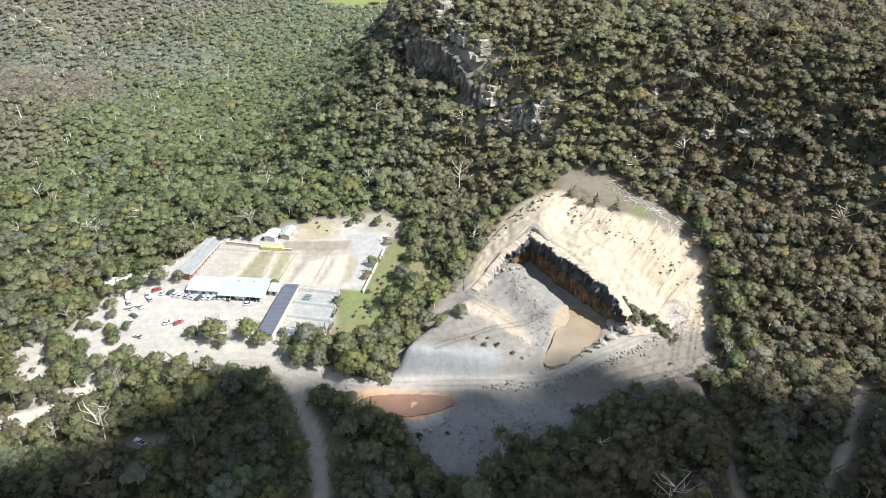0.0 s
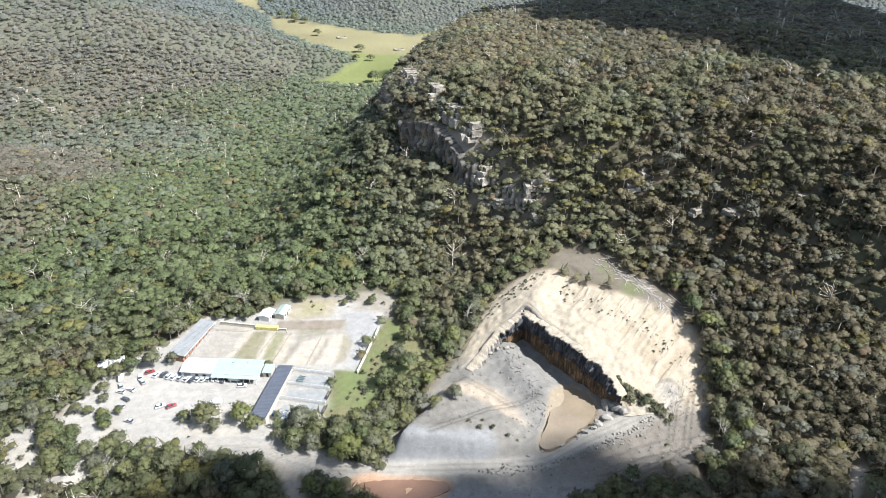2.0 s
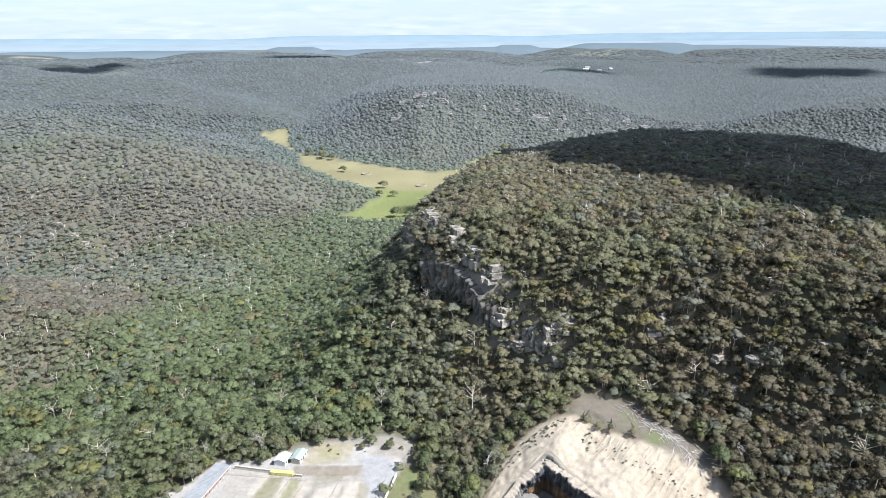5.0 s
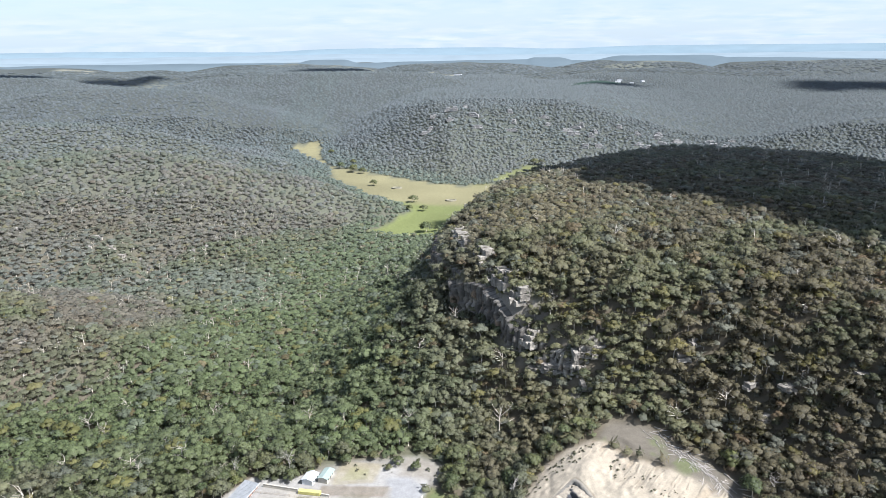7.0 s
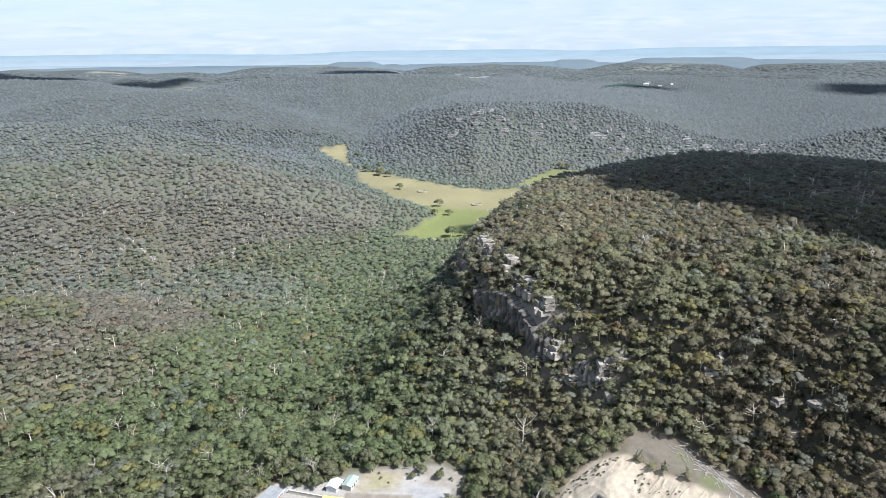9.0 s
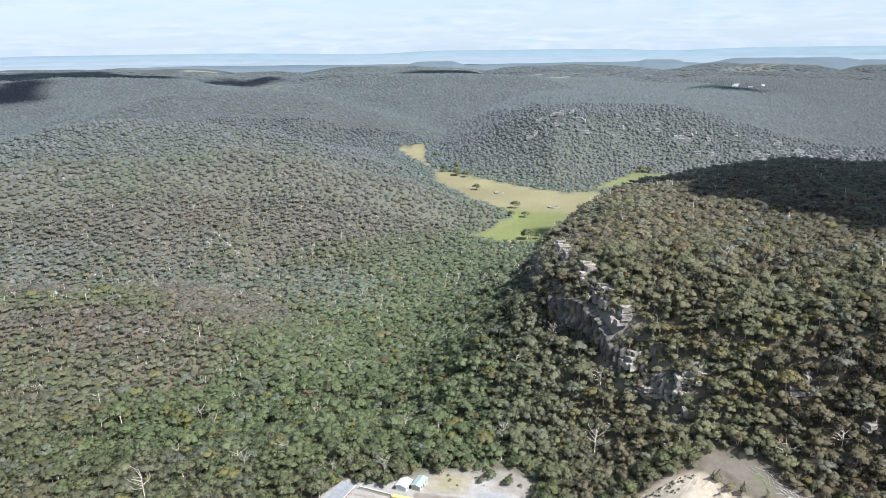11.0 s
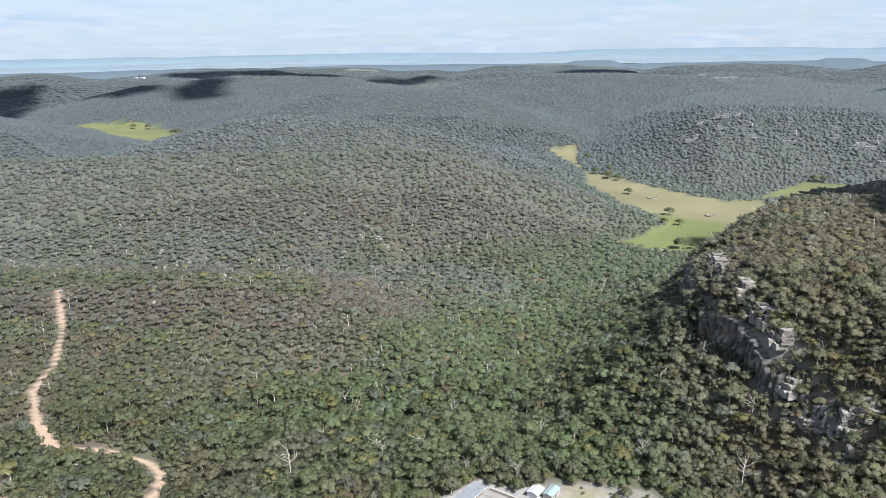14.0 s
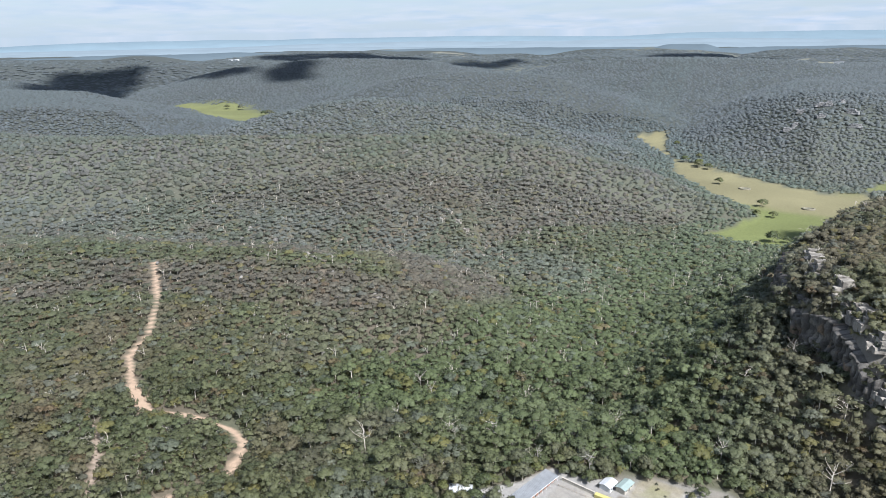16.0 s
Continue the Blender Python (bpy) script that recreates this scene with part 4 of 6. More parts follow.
def part(name, bm, mat, parent, label="", smooth=False):
    """One mesh under a thing or under a part."""
    me = bpy.data.meshes.new(name)
    bm.normal_update()
    bm.to_mesh(me)
    bm.free()
    if smooth:
        me.polygons.foreach_set("use_smooth", np.ones(len(me.polygons), bool))
    me.materials.append(mat)
    ob = new(name, me)
    ob.parent = parent
    return tagged(ob, label)


def shared(name, me, parent, m=None):
    """A part on mesh data that others use as well."""
    ob = new(name, me)
    ob.parent = parent
    if m is not None:
        ob.matrix_basis = m
    return ob


def box(x0, x1, y0, y1, z0, z1, bevel=0.0, bm=None):
    bm = bm or bmesh.new()
    m = Matrix.Translation(((x0 + x1) / 2, (y0 + y1) / 2, (z0 + z1) / 2)) @ Matrix.Diagonal((x1 - x0, y1 - y0, z1 - z0, 1))
    got = bmesh.ops.create_cube(bm, size=1, matrix=m)
    if bevel:
        es = {e for v in got["verts"] for e in v.link_edges}
        bmesh.ops.bevel(bm, geom=list(es), offset=bevel, segments=1, affect="EDGES")
    return bm


def prism(points, x0, x1):
    """A profile of (y, z) points drawn out along x."""
    bm = bmesh.new()
    a = [bm.verts.new((x0, y, z)) for y, z in points]
    b = [bm.verts.new((x1, y, z)) for y, z in points]
    n = len(points)
    for i in range(n):
        j = (i + 1) % n
        bm.faces.new((a[i], a[j], b[j], b[i]))
    bm.faces.new(a[::-1])
    bm.faces.new(b)
    bmesh.ops.recalc_face_normals(bm, faces=bm.faces)
    return bm


def sheet_roof(x0, x1, y0, y1, z0, z1, ribs=0.9, thick=0.08):
    """A sloping sheet-metal roof from height z0 at y0 to z1 at y1, with raised seams."""
    bm = prism([(y0, z0), (y1, z1), (y1, z1 + thick), (y0, z0 + thick)], x0, x1)
    if not ribs:
        return bm
    n = max(2, int((x1 - x0) / ribs))
    for k in range(n + 1):
        xx = x0 + (x1 - x0) * k / n
        rib = [(y0, z0 + thick), (y1, z1 + thick), (y1, z1 + thick + 0.05), (y0, z0 + thick + 0.05)]
        a = [bm.verts.new((xx - 0.03, y, z)) for y, z in rib]
        b = [bm.verts.new((xx + 0.03, y, z)) for y, z in rib]
        for i in range(4):
            bm.faces.new((a[i], a[(i + 1) % 4], b[(i + 1) % 4], b[i]))
        bm.faces.new(a[::-1])
        bm.faces.new(b)
    return bm


def lump(rnd, sub, sx, sy, sz, rough=0.25, seed=0):
    """A rounded, faceted boulder."""
    bm = bmesh.new()
    bmesh.ops.create_icosphere(bm, subdivisions=sub, radius=1)
    off = Vector((seed * 3.1, seed * 7.7, seed * 1.3))
    for v in bm.verts:
        c = v.co.copy()
        f = 1 + rough * noise.noise(c * 1.3 + off) * 1.6 + rough * 0.5 * noise.noise(c * 3.5 + off)
        q = Vector([math.copysign(abs(a) ** 0.6, a) for a in c]) * f
        v.co = Vector((q.x * sx, q.y * sy, q.z * sz))
    return bm


M_ROOF_GREY = material("grey_steel_roof", (0.20, 0.207, 0.212), 0.45, 0.35, 0.14, 0.1, 4, 0.0, 0.5)
M_ROOF_WHITE = material("white_steel_roof", (0.44, 0.45, 0.455), 0.4, 0.3, 0.08, 0.08, 4, 0.0, 0.5)
M_ROOF_MINT = material("pale_green_steel_roof", (0.25, 0.302, 0.278), 0.4, 0.3, 0.10, 0.08, 4, 0.0, 0.5)
M_ROOF_DARK = material("blue_grey_steel_roof", (0.075, 0.083, 0.105), 0.45, 0.35, 0.12, 0.1, 4, 0.0, 0.5)
M_RENDER = material("cream_render", (0.42, 0.385, 0.32), 0.85, 0.6, 0.15, 0.15, 5)
M_WHITE = material("white_paint", (0.58, 0.58, 0.565), 0.6, 0.8, 0.10, 0.1, 6)
M_BRICK = material("brown_brick", (0.30, 0.17, 0.12), 0.85, 1.5, 0.25, 0.3, 8)
M_CONCRETE = material("grey_concrete", (0.19, 0.196, 0.196), 0.9, 0.4, 0.15, 0.2, 4)
M_DARK = material("dark_opening", (0.035, 0.035, 0.04), 0.6, 1.0, 0.2, 0.0, 4)
M_GLASS = material("window_glass", (0.03, 0.04, 0.045), 0.08, 1.0, 0.1, 0.0, 4, 0.0, 0.8)
M_YELLOW = material("yellow_steel", (0.42, 0.38, 0.14), 0.5, 0.5, 0.12, 0.1, 5)
M_BLUE = material("blue_plastic", (0.03, 0.12, 0.42), 0.4, 1.0, 0.12, 0.0, 5, 0, 0.5)
M_STEEL = material("galvanised_steel", (0.55, 0.56, 0.57), 0.4, 1.0, 0.15, 0.05, 8, 0.7)
M_TIMBER = material("weathered_timber", (0.30, 0.25, 0.19), 0.85, 1.0, 0.25, 0.2, 8)
M_TARP = material("dark_shade_cloth", (0.06, 0.085, 0.085), 0.8, 1.0, 0.2, 0.1, 6)
M_SANDSTONE = material("weathered_sandstone", (0.22, 0.20, 0.172), 0.9, 0.16, 0.5, 0.7, 1.0, second=(0.34, 0.31, 0.265))
M_LEDGE = material("grey_sandstone", (0.23, 0.225, 0.215), 0.9, 0.16, 0.35, 0.7, 1.0)
M_ROCK = material("quarried_stone", (0.15, 0.14, 0.125), 0.9, 0.5, 0.3, 0.4, 3, islands=True, second=(0.24, 0.225, 0.20))
M_TYRE = material("tyre_rubber", (0.025, 0.025, 0.025), 0.8, 3, 0.2, 0.0, 9)


# ---------------------------------------------------------------- the yard's buildings
def window(parent, x, y, z, w, h, along="x"):
    """A framed window set into a wall, with a glass pane and a sill."""
    d = 0.06
    dims = (x - w / 2, x + w / 2, y - d, y + d) if along == "x" else (x - d, x + d, y - w / 2, y + w / 2)
    win = part("window", box(*dims, z, z + h), M_WHITE, parent)
    g = 0.07
    dims = (x - w / 2 + g, x + w / 2 - g, y - d - 0.01, y + d + 0.01) if along == "x" else (x - d - 0.01, x + d + 0.01, y - w / 2 + g, y + w / 2 - g)
    part("pane", box(*dims, z + g, z + h - g), M_GLASS, win)


def walls(parent, x0, x1, y0, y1, h, mat, thick=0.2):
    """Four walls butted end to end."""
    for dims in ((x0, x1, y0, y0 + thick), (x0, x1, y1 - thick, y1), (x0, x0 + thick, y0 + thick, y1 - thick), (x1 - thick, x1, y0 + thick, y1 - thick)):
        part("wall", box(*dims, -0.6, h), mat, parent)


def long_shed():
    """The long shed on the west side, a low skillion with a brick end."""
    t = thing("long_shed", "long grey-roofed shed with brown brick end walls", "shed", -119.8, 284.3, ground_z(-119.8, 284.3), 77.5)
    L, W = 14.6, 3.3
    walls(t, -L, L, -W, W, 2.8, M_BRICK)
    part("roof", sheet_roof(-L - 0.5, L + 0.5, -W - 1.1, W + 0.4, 3.0, 3.6), M_ROOF_GREY, t)
    part("gutter", box(-L - 0.5, L + 0.5, -W - 1.25, -W - 1.1, 2.9, 3.05), M_WHITE, t)
    for k in range(9):
        x = -L + 1.6 + k * 3.25
        part("door", box(x - 0.5, x + 0.5, -W - 0.06, -W + 0.02, 0, 2.1), M_DARK, t)
        part("post", box(x + 1.4, x + 1.52, -W - 1.0, -W - 0.88, -0.4, 2.98), M_WHITE, t)
    window(t, -L, -1.4, 1.0, 1.2, 1.0, "y")
    window(t, -L, 1.4, 1.0, 1.2, 1.0, "y")


def main_hall():
    """The broad white building with its pale green wing and front verandah."""
    t = thing("main_hall", "broad low building with white and pale green steel roofs", "building", -99.4, 261.4, ground_z(-99.4, 259), -5.5)
    walls(t, -17.6, 17.6, -4.2, 5.8, 2.9, M_WHITE)
    part("roof", sheet_roof(-18.2, -3.6, -4.8, 1.0, 3.1, 4.3), M_ROOF_WHITE, t, "white steel roof")
    part("roof", sheet_roof(-18.2, -3.6, 6.3, 1.0, 3.1, 4.3), M_ROOF_WHITE, t, "white steel roof")
    part("gable", prism([(-4.2, 2.9), (5.8, 2.9), (1.0, 4.25)], -17.6, -17.4), M_WHITE, t)
    part("gable", prism([(-4.2, 2.9), (5.8, 2.9), (1.0, 4.25)], -3.9, -3.7), M_WHITE, t)
    part("roof", sheet_roof(-3.55, 18.2, -4.8, 6.3, 3.05, 3.75), M_ROOF_MINT, t, "pale green steel roof")
    part("verandah_roof", sheet_roof(-3.0, 18.0, -6.9, -4.75, 2.55, 2.95), M_ROOF_MINT, t)
    for k in range(8):
        x = -2.8 + k * 2.95
        part("post", box(x - 0.07, x + 0.07, -6.75, -6.6, -0.4, 2.6), M_WHITE, t)
    for k in range(5):
        part("door", box(-1.2 + k * 3.9, -0.2 + k * 3.9, -4.27, -4.19, 0, 2.1), M_DARK, t)
        window(t, 1.0 + k * 3.6, -4.2, 0.95, 1.3, 1.1)
    part("roller_door", box(-16.5, -13.3, -4.28, -4.19, 0, 2.5), M_ROOF_GREY, t)
    window(t, -10.5, -4.2, 0.95, 1.6, 1.1)
    window(t, -7.0, -4.2, 0.95, 1.6, 1.1)
    for x in (-13.0, -8.5, 4.0, 11.0):
        part("vent", box(x - 0.3, x + 0.3, 3.2, 3.8, 3.5, 4.25), M_STEEL, t)


def link_shed():
    t = thing("link_shed", "small lean-to with a pale green roof", "shed", -78.2, 260.6, ground_z(-78.2, 260.6), -4)
    walls(t, -1.9, 1.9, -2.6, 2.6, 2.5, M_RENDER)
    part("roof", sheet_roof(-2.3, 2.2, -3.2, 3.1, 2.65, 3.1), M_ROOF_MINT, t)
    part("door", box(-0.5, 0.5, -2.67, -2.59, 0, 2.05), M_DARK, t)


def kennel_house():
    """The long dark-roofed block that the runs open from."""
    t = thing("kennel_house", "long low block under a dark blue-grey steel roof", "building", -73.4, 245.8, ground_z(-73.4, 246), 82)
    L, W = 17.5, 3.1
    walls(t, -L, L, -W, W, 2.6, M_RENDER)
    part("roof", sheet_roof(-L - 0.4, L + 0.4, -W - 0.4, W + 0.5, 3.2, 2.75), M_ROOF_DARK, t)
    part("gutter", box(-L - 0.4, L + 0.4, W + 0.5, W + 0.62, 2.68, 2.82), M_ROOF_DARK, t)
    for k in range(8):
        x = -L + 2.2 + k * 4.3
        part("door", box(x - 0.45, x + 0.45, W - 0.02, W + 0.06, 0, 2.0), M_DARK, t)
        window(t, x + 1.6, W, 1.1, 0.9, 0.8)


def picket_run(name, label, x0, y0, x1, y1, bays, height, group):
    """A white panelled fence: posts, rails and a panel in every bay."""
    L, turn = math.hypot(x1 - x0, y1 - y0), math.degrees(math.atan2(y1 - y0, x1 - x0))
    z = ground_z((x0 + x1) / 2, (y0 + y1) / 2)
    t = thing(name, label, "fence", x0, y0, z, turn, group)
    step_ = L / bays
    post = part("post", box(-0.08, 0.08, -0.08, 0.08, -0.5, height + 0.25, 0.02), M_WHITE, t)
    panel = part("panel", box(0.1, step_ - 0.1, -0.03, 0.03, 0.05, height), M_WHITE, t)
    brace = part("brace", box(-0.06, 0.06, -1.1, -0.06, height - 0.1, height + 0.06), M_WHITE, t)
    for k in range(1, bays + 1):
        shared("post", post.data, t, pose(k * step_, 0, 0))
        if k < bays:
            shared("panel", panel.data, t, pose(k * step_, 0, 0))
        shared("brace", brace.data, t, pose(k * step_, 0, 0))


def kennel_runs():
    rows = [((-68.0, 262.4), (-48.6, 258.6)), ((-68.9, 253.2), (-49.2, 249.0)), ((-70.0, 243.8), (-49.6, 239.4)), ((-71.4, 234.6), (-50.4, 230.6))]
    for (a, b), (c, d) in rows:
        picket_run("kennel_fence", "white panelled fence with leaning stays between concrete runs", a, b, c, d, 12, 1.9, "fences of the kennel runs")
    for k, ((a, b), (c, d)) in enumerate(rows):
        e = -8.2 if k < 3 else -5.0
        z = ground_z((a + c) / 2, (b + d) / 2 - 4)
        t = thing("concrete_run", "flat grey concrete run between white fences", "slab", (a + c) / 2 + 0.6, (b + d) / 2 + e / 2 - 0.4, z, -11.6, "concrete runs")
        part("slab", box(-9.2, 9.0, e / 2 + 0.3, -e / 2 - 0.3, -0.6, 0.12), M_CONCRETE, t)
    t = thing("shade_panel", "dark shade cloth panel over a concrete run", "panel", -62.6, 254.7, ground_z(-62.6, 254.7) + 0.12, -11.6)
    part("cloth", box(-1.4, 1.4, -2.5, 2.5, 1.5, 1.55), M_TARP, t)
    for px in (-1.3, 1.3):
        for py in (-2.4, 2.4):
            part("post", box(px - 0.05, px + 0.05, py - 0.05, py + 0.05, 0, 1.5), M_STEEL, t)
    for k in range(5):
        part("batten", box(-1.45, 1.45, -2.4 + k * 1.2 - 0.05, -2.4 + k * 1.2 + 0.05, 1.55, 1.62), M_STEEL, t)
    for k in range(3):
        y = 255.0 - 9.4 * k
        t = thing("end_screen", "dark slatted screen closing a run", "screen", -48.3 - 0.5 * k, y - 0.5, ground_z(-48.3, y), 78, "screens of the runs")
        part("frame", box(-2.8, 2.8, -0.06, 0.06, -0.4, 1.9), M_TIMBER, t)
        for j in range(6):
            part("slat", box(-2.7 + j * 0.92, -2.0 + j * 0.92, -0.12, -0.07, 0.1, 1.8), M_DARK, t)
    r = random.Random(3)
    first = None
    for k in range(13):
        u = k / 12 + r.uniform(-0.02, 0.02)
        x, y = -71.0 + 20 * u, 233.0 - 4.1 * u + r.uniform(-0.5, 0.3)
        m = pose(x, y, ground_z(x, y) + 0.12, 0, 0, r.uniform(0, 90))
        if first is None:
            first = thing("barrel", "blue plastic barrel on concrete", "barrel", x, y, ground_z(x, y) + 0.12, 0, "blue barrels")
            bm = bmesh.new()
            bmesh.ops.create_cone(bm, cap_ends=True, segments=12, radius1=0.34, radius2=0.34, depth=0.95, matrix=Matrix.Translation((0, 0, 0.475)))
            part("drum", bm, M_BLUE, first)
            for zz in (0.3, 0.62):
                bm = bmesh.new()
                bmesh.ops.create_cone(bm, cap_ends=True, segments=12, radius1=0.37, radius2=0.37, depth=0.06, matrix=Matrix.Translation((0, 0, zz)))
                part("hoop", bm, M_BLUE, first)
        else:
            copy_thing(first, m)


def gable_house(name, label, x, y, turn, L, W, h, rise, wall_mat, roof_mat, group="", drop=0.6):
    t = thing(name, label, "house", x, y, ground_z(x, y), turn, group)
    walls(t, -L, L, -W, W, h, wall_mat)
    part("roof", sheet_roof(-L - 0.4, L + 0.4, -W - 0.5, 0, h, h + rise, 0), roof_mat, t)
    part("roof", sheet_roof(-L - 0.4, L + 0.4, W + 0.5, 0, h, h + rise, 0), roof_mat, t)
    for s in (-L, L - 0.2):
        part("gable", prism([(-W, h), (W, h), (0, h + rise - 0.05)], s, s + 0.2), wall_mat, t)
    part("door", box(-0.5, 0.5, -W - 0.06, -W + 0.02, 0, 2.05), M_DARK, t)
    for k in (-1, 1):
        window(t, k * L * 0.55, -W, 0.9, min(1.6, L * 0.4), 1.1)
    return t


def yard_buildings():
    long_shed()
    main_hall()
    link_shed()
    kennel_house()
    kennel_runs()
    gable_house("cottage", "small cottage with a white steel roof beside trees", -88.2, 304.5, 78, 3.6, 2.9, 2.5, 1.0, M_WHITE, M_ROOF_WHITE)
    gable_house("annex", "pale green-roofed annex beside the cottage", -80.6, 307.0, 78, 4.4, 2.4, 2.4, 0.8, M_RENDER, M_ROOF_MINT)
    gable_house("store_shed", "pale-roofed store shed half hidden by trees", -151.5, 266.0, 25, 5.5, 3.2, 2.6, 0.9, M_WHITE, M_ROOF_WHITE)
    t = thing("container", "pale yellow steel storage bin by the boundary wall", "container", -86.2, 294.6, ground_z(-86.2, 294.6), -6)
    part("body", box(-5.6, 5.6, -1.2, 1.2, 0, 1.7, 0.05), M_YELLOW, t)
    for k in range(18):
        part("rib", box(-5.4 + k * 0.63, -5.2 + k * 0.63, -1.26, -1.2, 0.15, 1.6), M_YELLOW, t)
    part("door", box(5.6, 5.66, -1.1, 1.1, 0.1, 1.6), M_YELLOW, t)
    # boundary walls
    for name, x0, y0, x1, y1, h, n in (("wall", -110.5, 298.6, -92.2, 295.4, 1.9, 7), ("wall", -30.4, 293.5, -38.0, 259.5, 1.5, 12), ("wall", -80.0, 293.0, -76.0, 292.4, 1.4, 2)):
        L, a = math.hypot(x1 - x0, y1 - y0), math.degrees(math.atan2(y1 - y0, x1 - x0))
        t = thing("boundary_wall", "cream rendered boundary wall with capping", "wall", x0, y0, ground_z(x0, y0), a, "boundary walls")
        bay = L / n
        for k in range(n):
            xm, ym = x0 + (x1 - x0) * (k + 0.5) / n, y0 + (y1 - y0) * (k + 0.5) / n
            dz = float(ground_z(xm, ym) - ground_z(x0, y0))
            part("panel", box(k * bay, (k + 1) * bay - 0.02, -0.15, 0.15, dz - 0.6, dz + h), M_RENDER, t)
            part("capping", box(k * bay, (k + 1) * bay - 0.02, -0.3, 0.3, dz + h, dz + h + 0.1), M_RENDER, t)
    # paddock fences
    for x0, y0, x1, y1, n in ((-117.5, 271.5, -118.0, 295.0, 10), (-97.0, 270.5, -92.0, 291.0, 9), (-86.5, 268.5, -81.5, 291.0, 9), (-78.0, 268.0, -74.0, 289.0, 9),
                              (-61.5, 266.5, -58.0, 288.0, 9), (-118.0, 294.5, -73.0, 289.5, 18)):
        L, a = math.hypot(x1 - x0, y1 - y0), math.degrees(math.atan2(y1 - y0, x1 - x0))
        t = thing("paddock_fence", "low timber and wire paddock fence", "fence", x0, y0, ground_z((x0 + x1) / 2, (y0 + y1) / 2), a, "paddock fences")
        post = part("post", box(-0.06, 0.06, -0.06, 0.06, -0.7, 1.25), M_TIMBER, t)
        for k in range(1, n + 1):
            shared("post", post.data, t, pose(k * L / n, 0, 0))
        for zz in (0.45, 1.05):
            part("rail", box(0, L, -0.025, 0.025, zz, zz + 0.07), M_TIMBER, t)


yard_buildings()


# ---------------------------------------------------------------- vehicles
def paint(name, colour):
    return material(name, colour, 0.28, 0.8, 0.04, 0.0, 5, 0.0, 0.6)


PAINTS = {"white": paint("white_car_paint", (0.58, 0.59, 0.60)), "silver": paint("silver_car_paint", (0.28, 0.29, 0.30)),
          "dark grey": paint("dark_car_paint", (0.05, 0.055, 0.065)), "red": paint("red_car_paint", (0.22, 0.025, 0.03))}


def vehicle(kind, colour):
    """A car, ute or van standing at the origin, nose towards +x."""
    words = {"car": "%s hatchback parked on pale sand", "van": "%s delivery van parked on pale sand", "ute": "%s utility truck with an open tray"}
    t = thing(kind, words[kind] % colour, kind, 0, 0, 0, 0, "parked vehicles")
    L, W, H = {"car": (2.2, 0.88, 1.45), "van": (2.6, 0.98, 2.1), "ute": (2.55, 0.92, 1.7)}[kind]
    sill, waist = 0.32, {"car": 0.92, "van": 1.15, "ute": 1.0}[kind]
    lower = [(-L, sill), (L, sill), (L, waist - 0.25), (L * 0.93, waist - 0.08), (L * 0.5, waist), (-L * 0.97, waist), (-L, waist - 0.2)]

    def loft(profile, w0, w1):
        bm = bmesh.new()
        zlo, zhi = min(z for _, z in profile), max(z for _, z in profile)
        rows = []
        for s in (-1, 1):
            rows.append([bm.verts.new((x, s * (w0 + (w1 - w0) * (z - zlo) / (zhi - zlo)), z)) for x, z in profile])
        n = len(profile)
        for i in range(n):
            j = (i + 1) % n
            bm.faces.new((rows[0][i], rows[0][j], rows[1][j], rows[1][i]))
        bm.faces.new(rows[0][::-1])
        bm.faces.new(rows[1])
        bmesh.ops.recalc_face_normals(bm, faces=bm.faces)
        bmesh.ops.bevel(bm, geom=list(bm.edges), offset=0.05, segments=1, affect="EDGES")
        return bm

    part("body", loft(lower, W, W * 0.97), PAINTS[colour], t)
    if kind == "car":
        cab, top = [(L * 0.48, waist), (L * 0.1, H - 0.05), (-L * 0.62, H - 0.05), (-L * 0.93, waist)], (-L * 0.6, L * 0.08)
    elif kind == "van":
        cab, top = [(L * 0.75, waist), (L * 0.5, H - 0.05), (-L * 0.96, H - 0.05), (-L * 0.98, waist)], (-L * 0.95, L * 0.48)
    else:
        cab, top = [(L * 0.45, waist), (L * 0.15, H - 0.05), (-L * 0.2, H - 0.05), (-L * 0.28, waist)], (-L * 0.2, L * 0.12)
        bm = box(-L * 0.95, -L * 0.32, -W * 0.85, W * 0.85, waist - 0.02, waist + 0.02)
        part("tray", bm, M_DARK, t)
    part("glasshouse", loft(cab, W * 0.93, W * 0.74), M_GLASS if kind != "van" else PAINTS[colour], t)
    part("roof", box(top[0], top[1], -W * 0.74, W * 0.74, H - 0.05, H, 0.03), PAINTS[colour], t)
    if kind == "van":
        part("windscreen", box(L * 0.5, L * 0.66, -W * 0.75, W * 0.75, waist + 0.1, H - 0.2), M_GLASS, t)
    for sx in (-0.6, 0.62):
        for sy in (-1, 1):
            bm = bmesh.new()
            bmesh.ops.create_cone(bm, cap_ends=True, segments=14, radius1=0.33, radius2=0.33, depth=0.22,
                                  matrix=Matrix.Translation((L * sx, sy * (W - 0.08), 0.33)) @ Matrix.Rotation(math.pi / 2, 4, "X"))
            wheel = part("wheel", bm, M_TYRE, t)
            bm = bmesh.new()
            bmesh.ops.create_cone(bm, cap_ends=True, segments=10, radius1=0.2, radius2=0.2, depth=0.03,
                                  matrix=Matrix.Translation((L * sx, sy * (W + 0.035), 0.33)) @ Matrix.Rotation(math.pi / 2, 4, "X"))
            part("rim", bm, M_STEEL, wheel)
    for sy in (-1, 1):
        part("headlight", box(L - 0.06, L + 0.02, sy * W * 0.72 - 0.16, sy * W * 0.72 + 0.16, waist - 0.42, waist - 0.27), M_WHITE, t, "clear headlight")
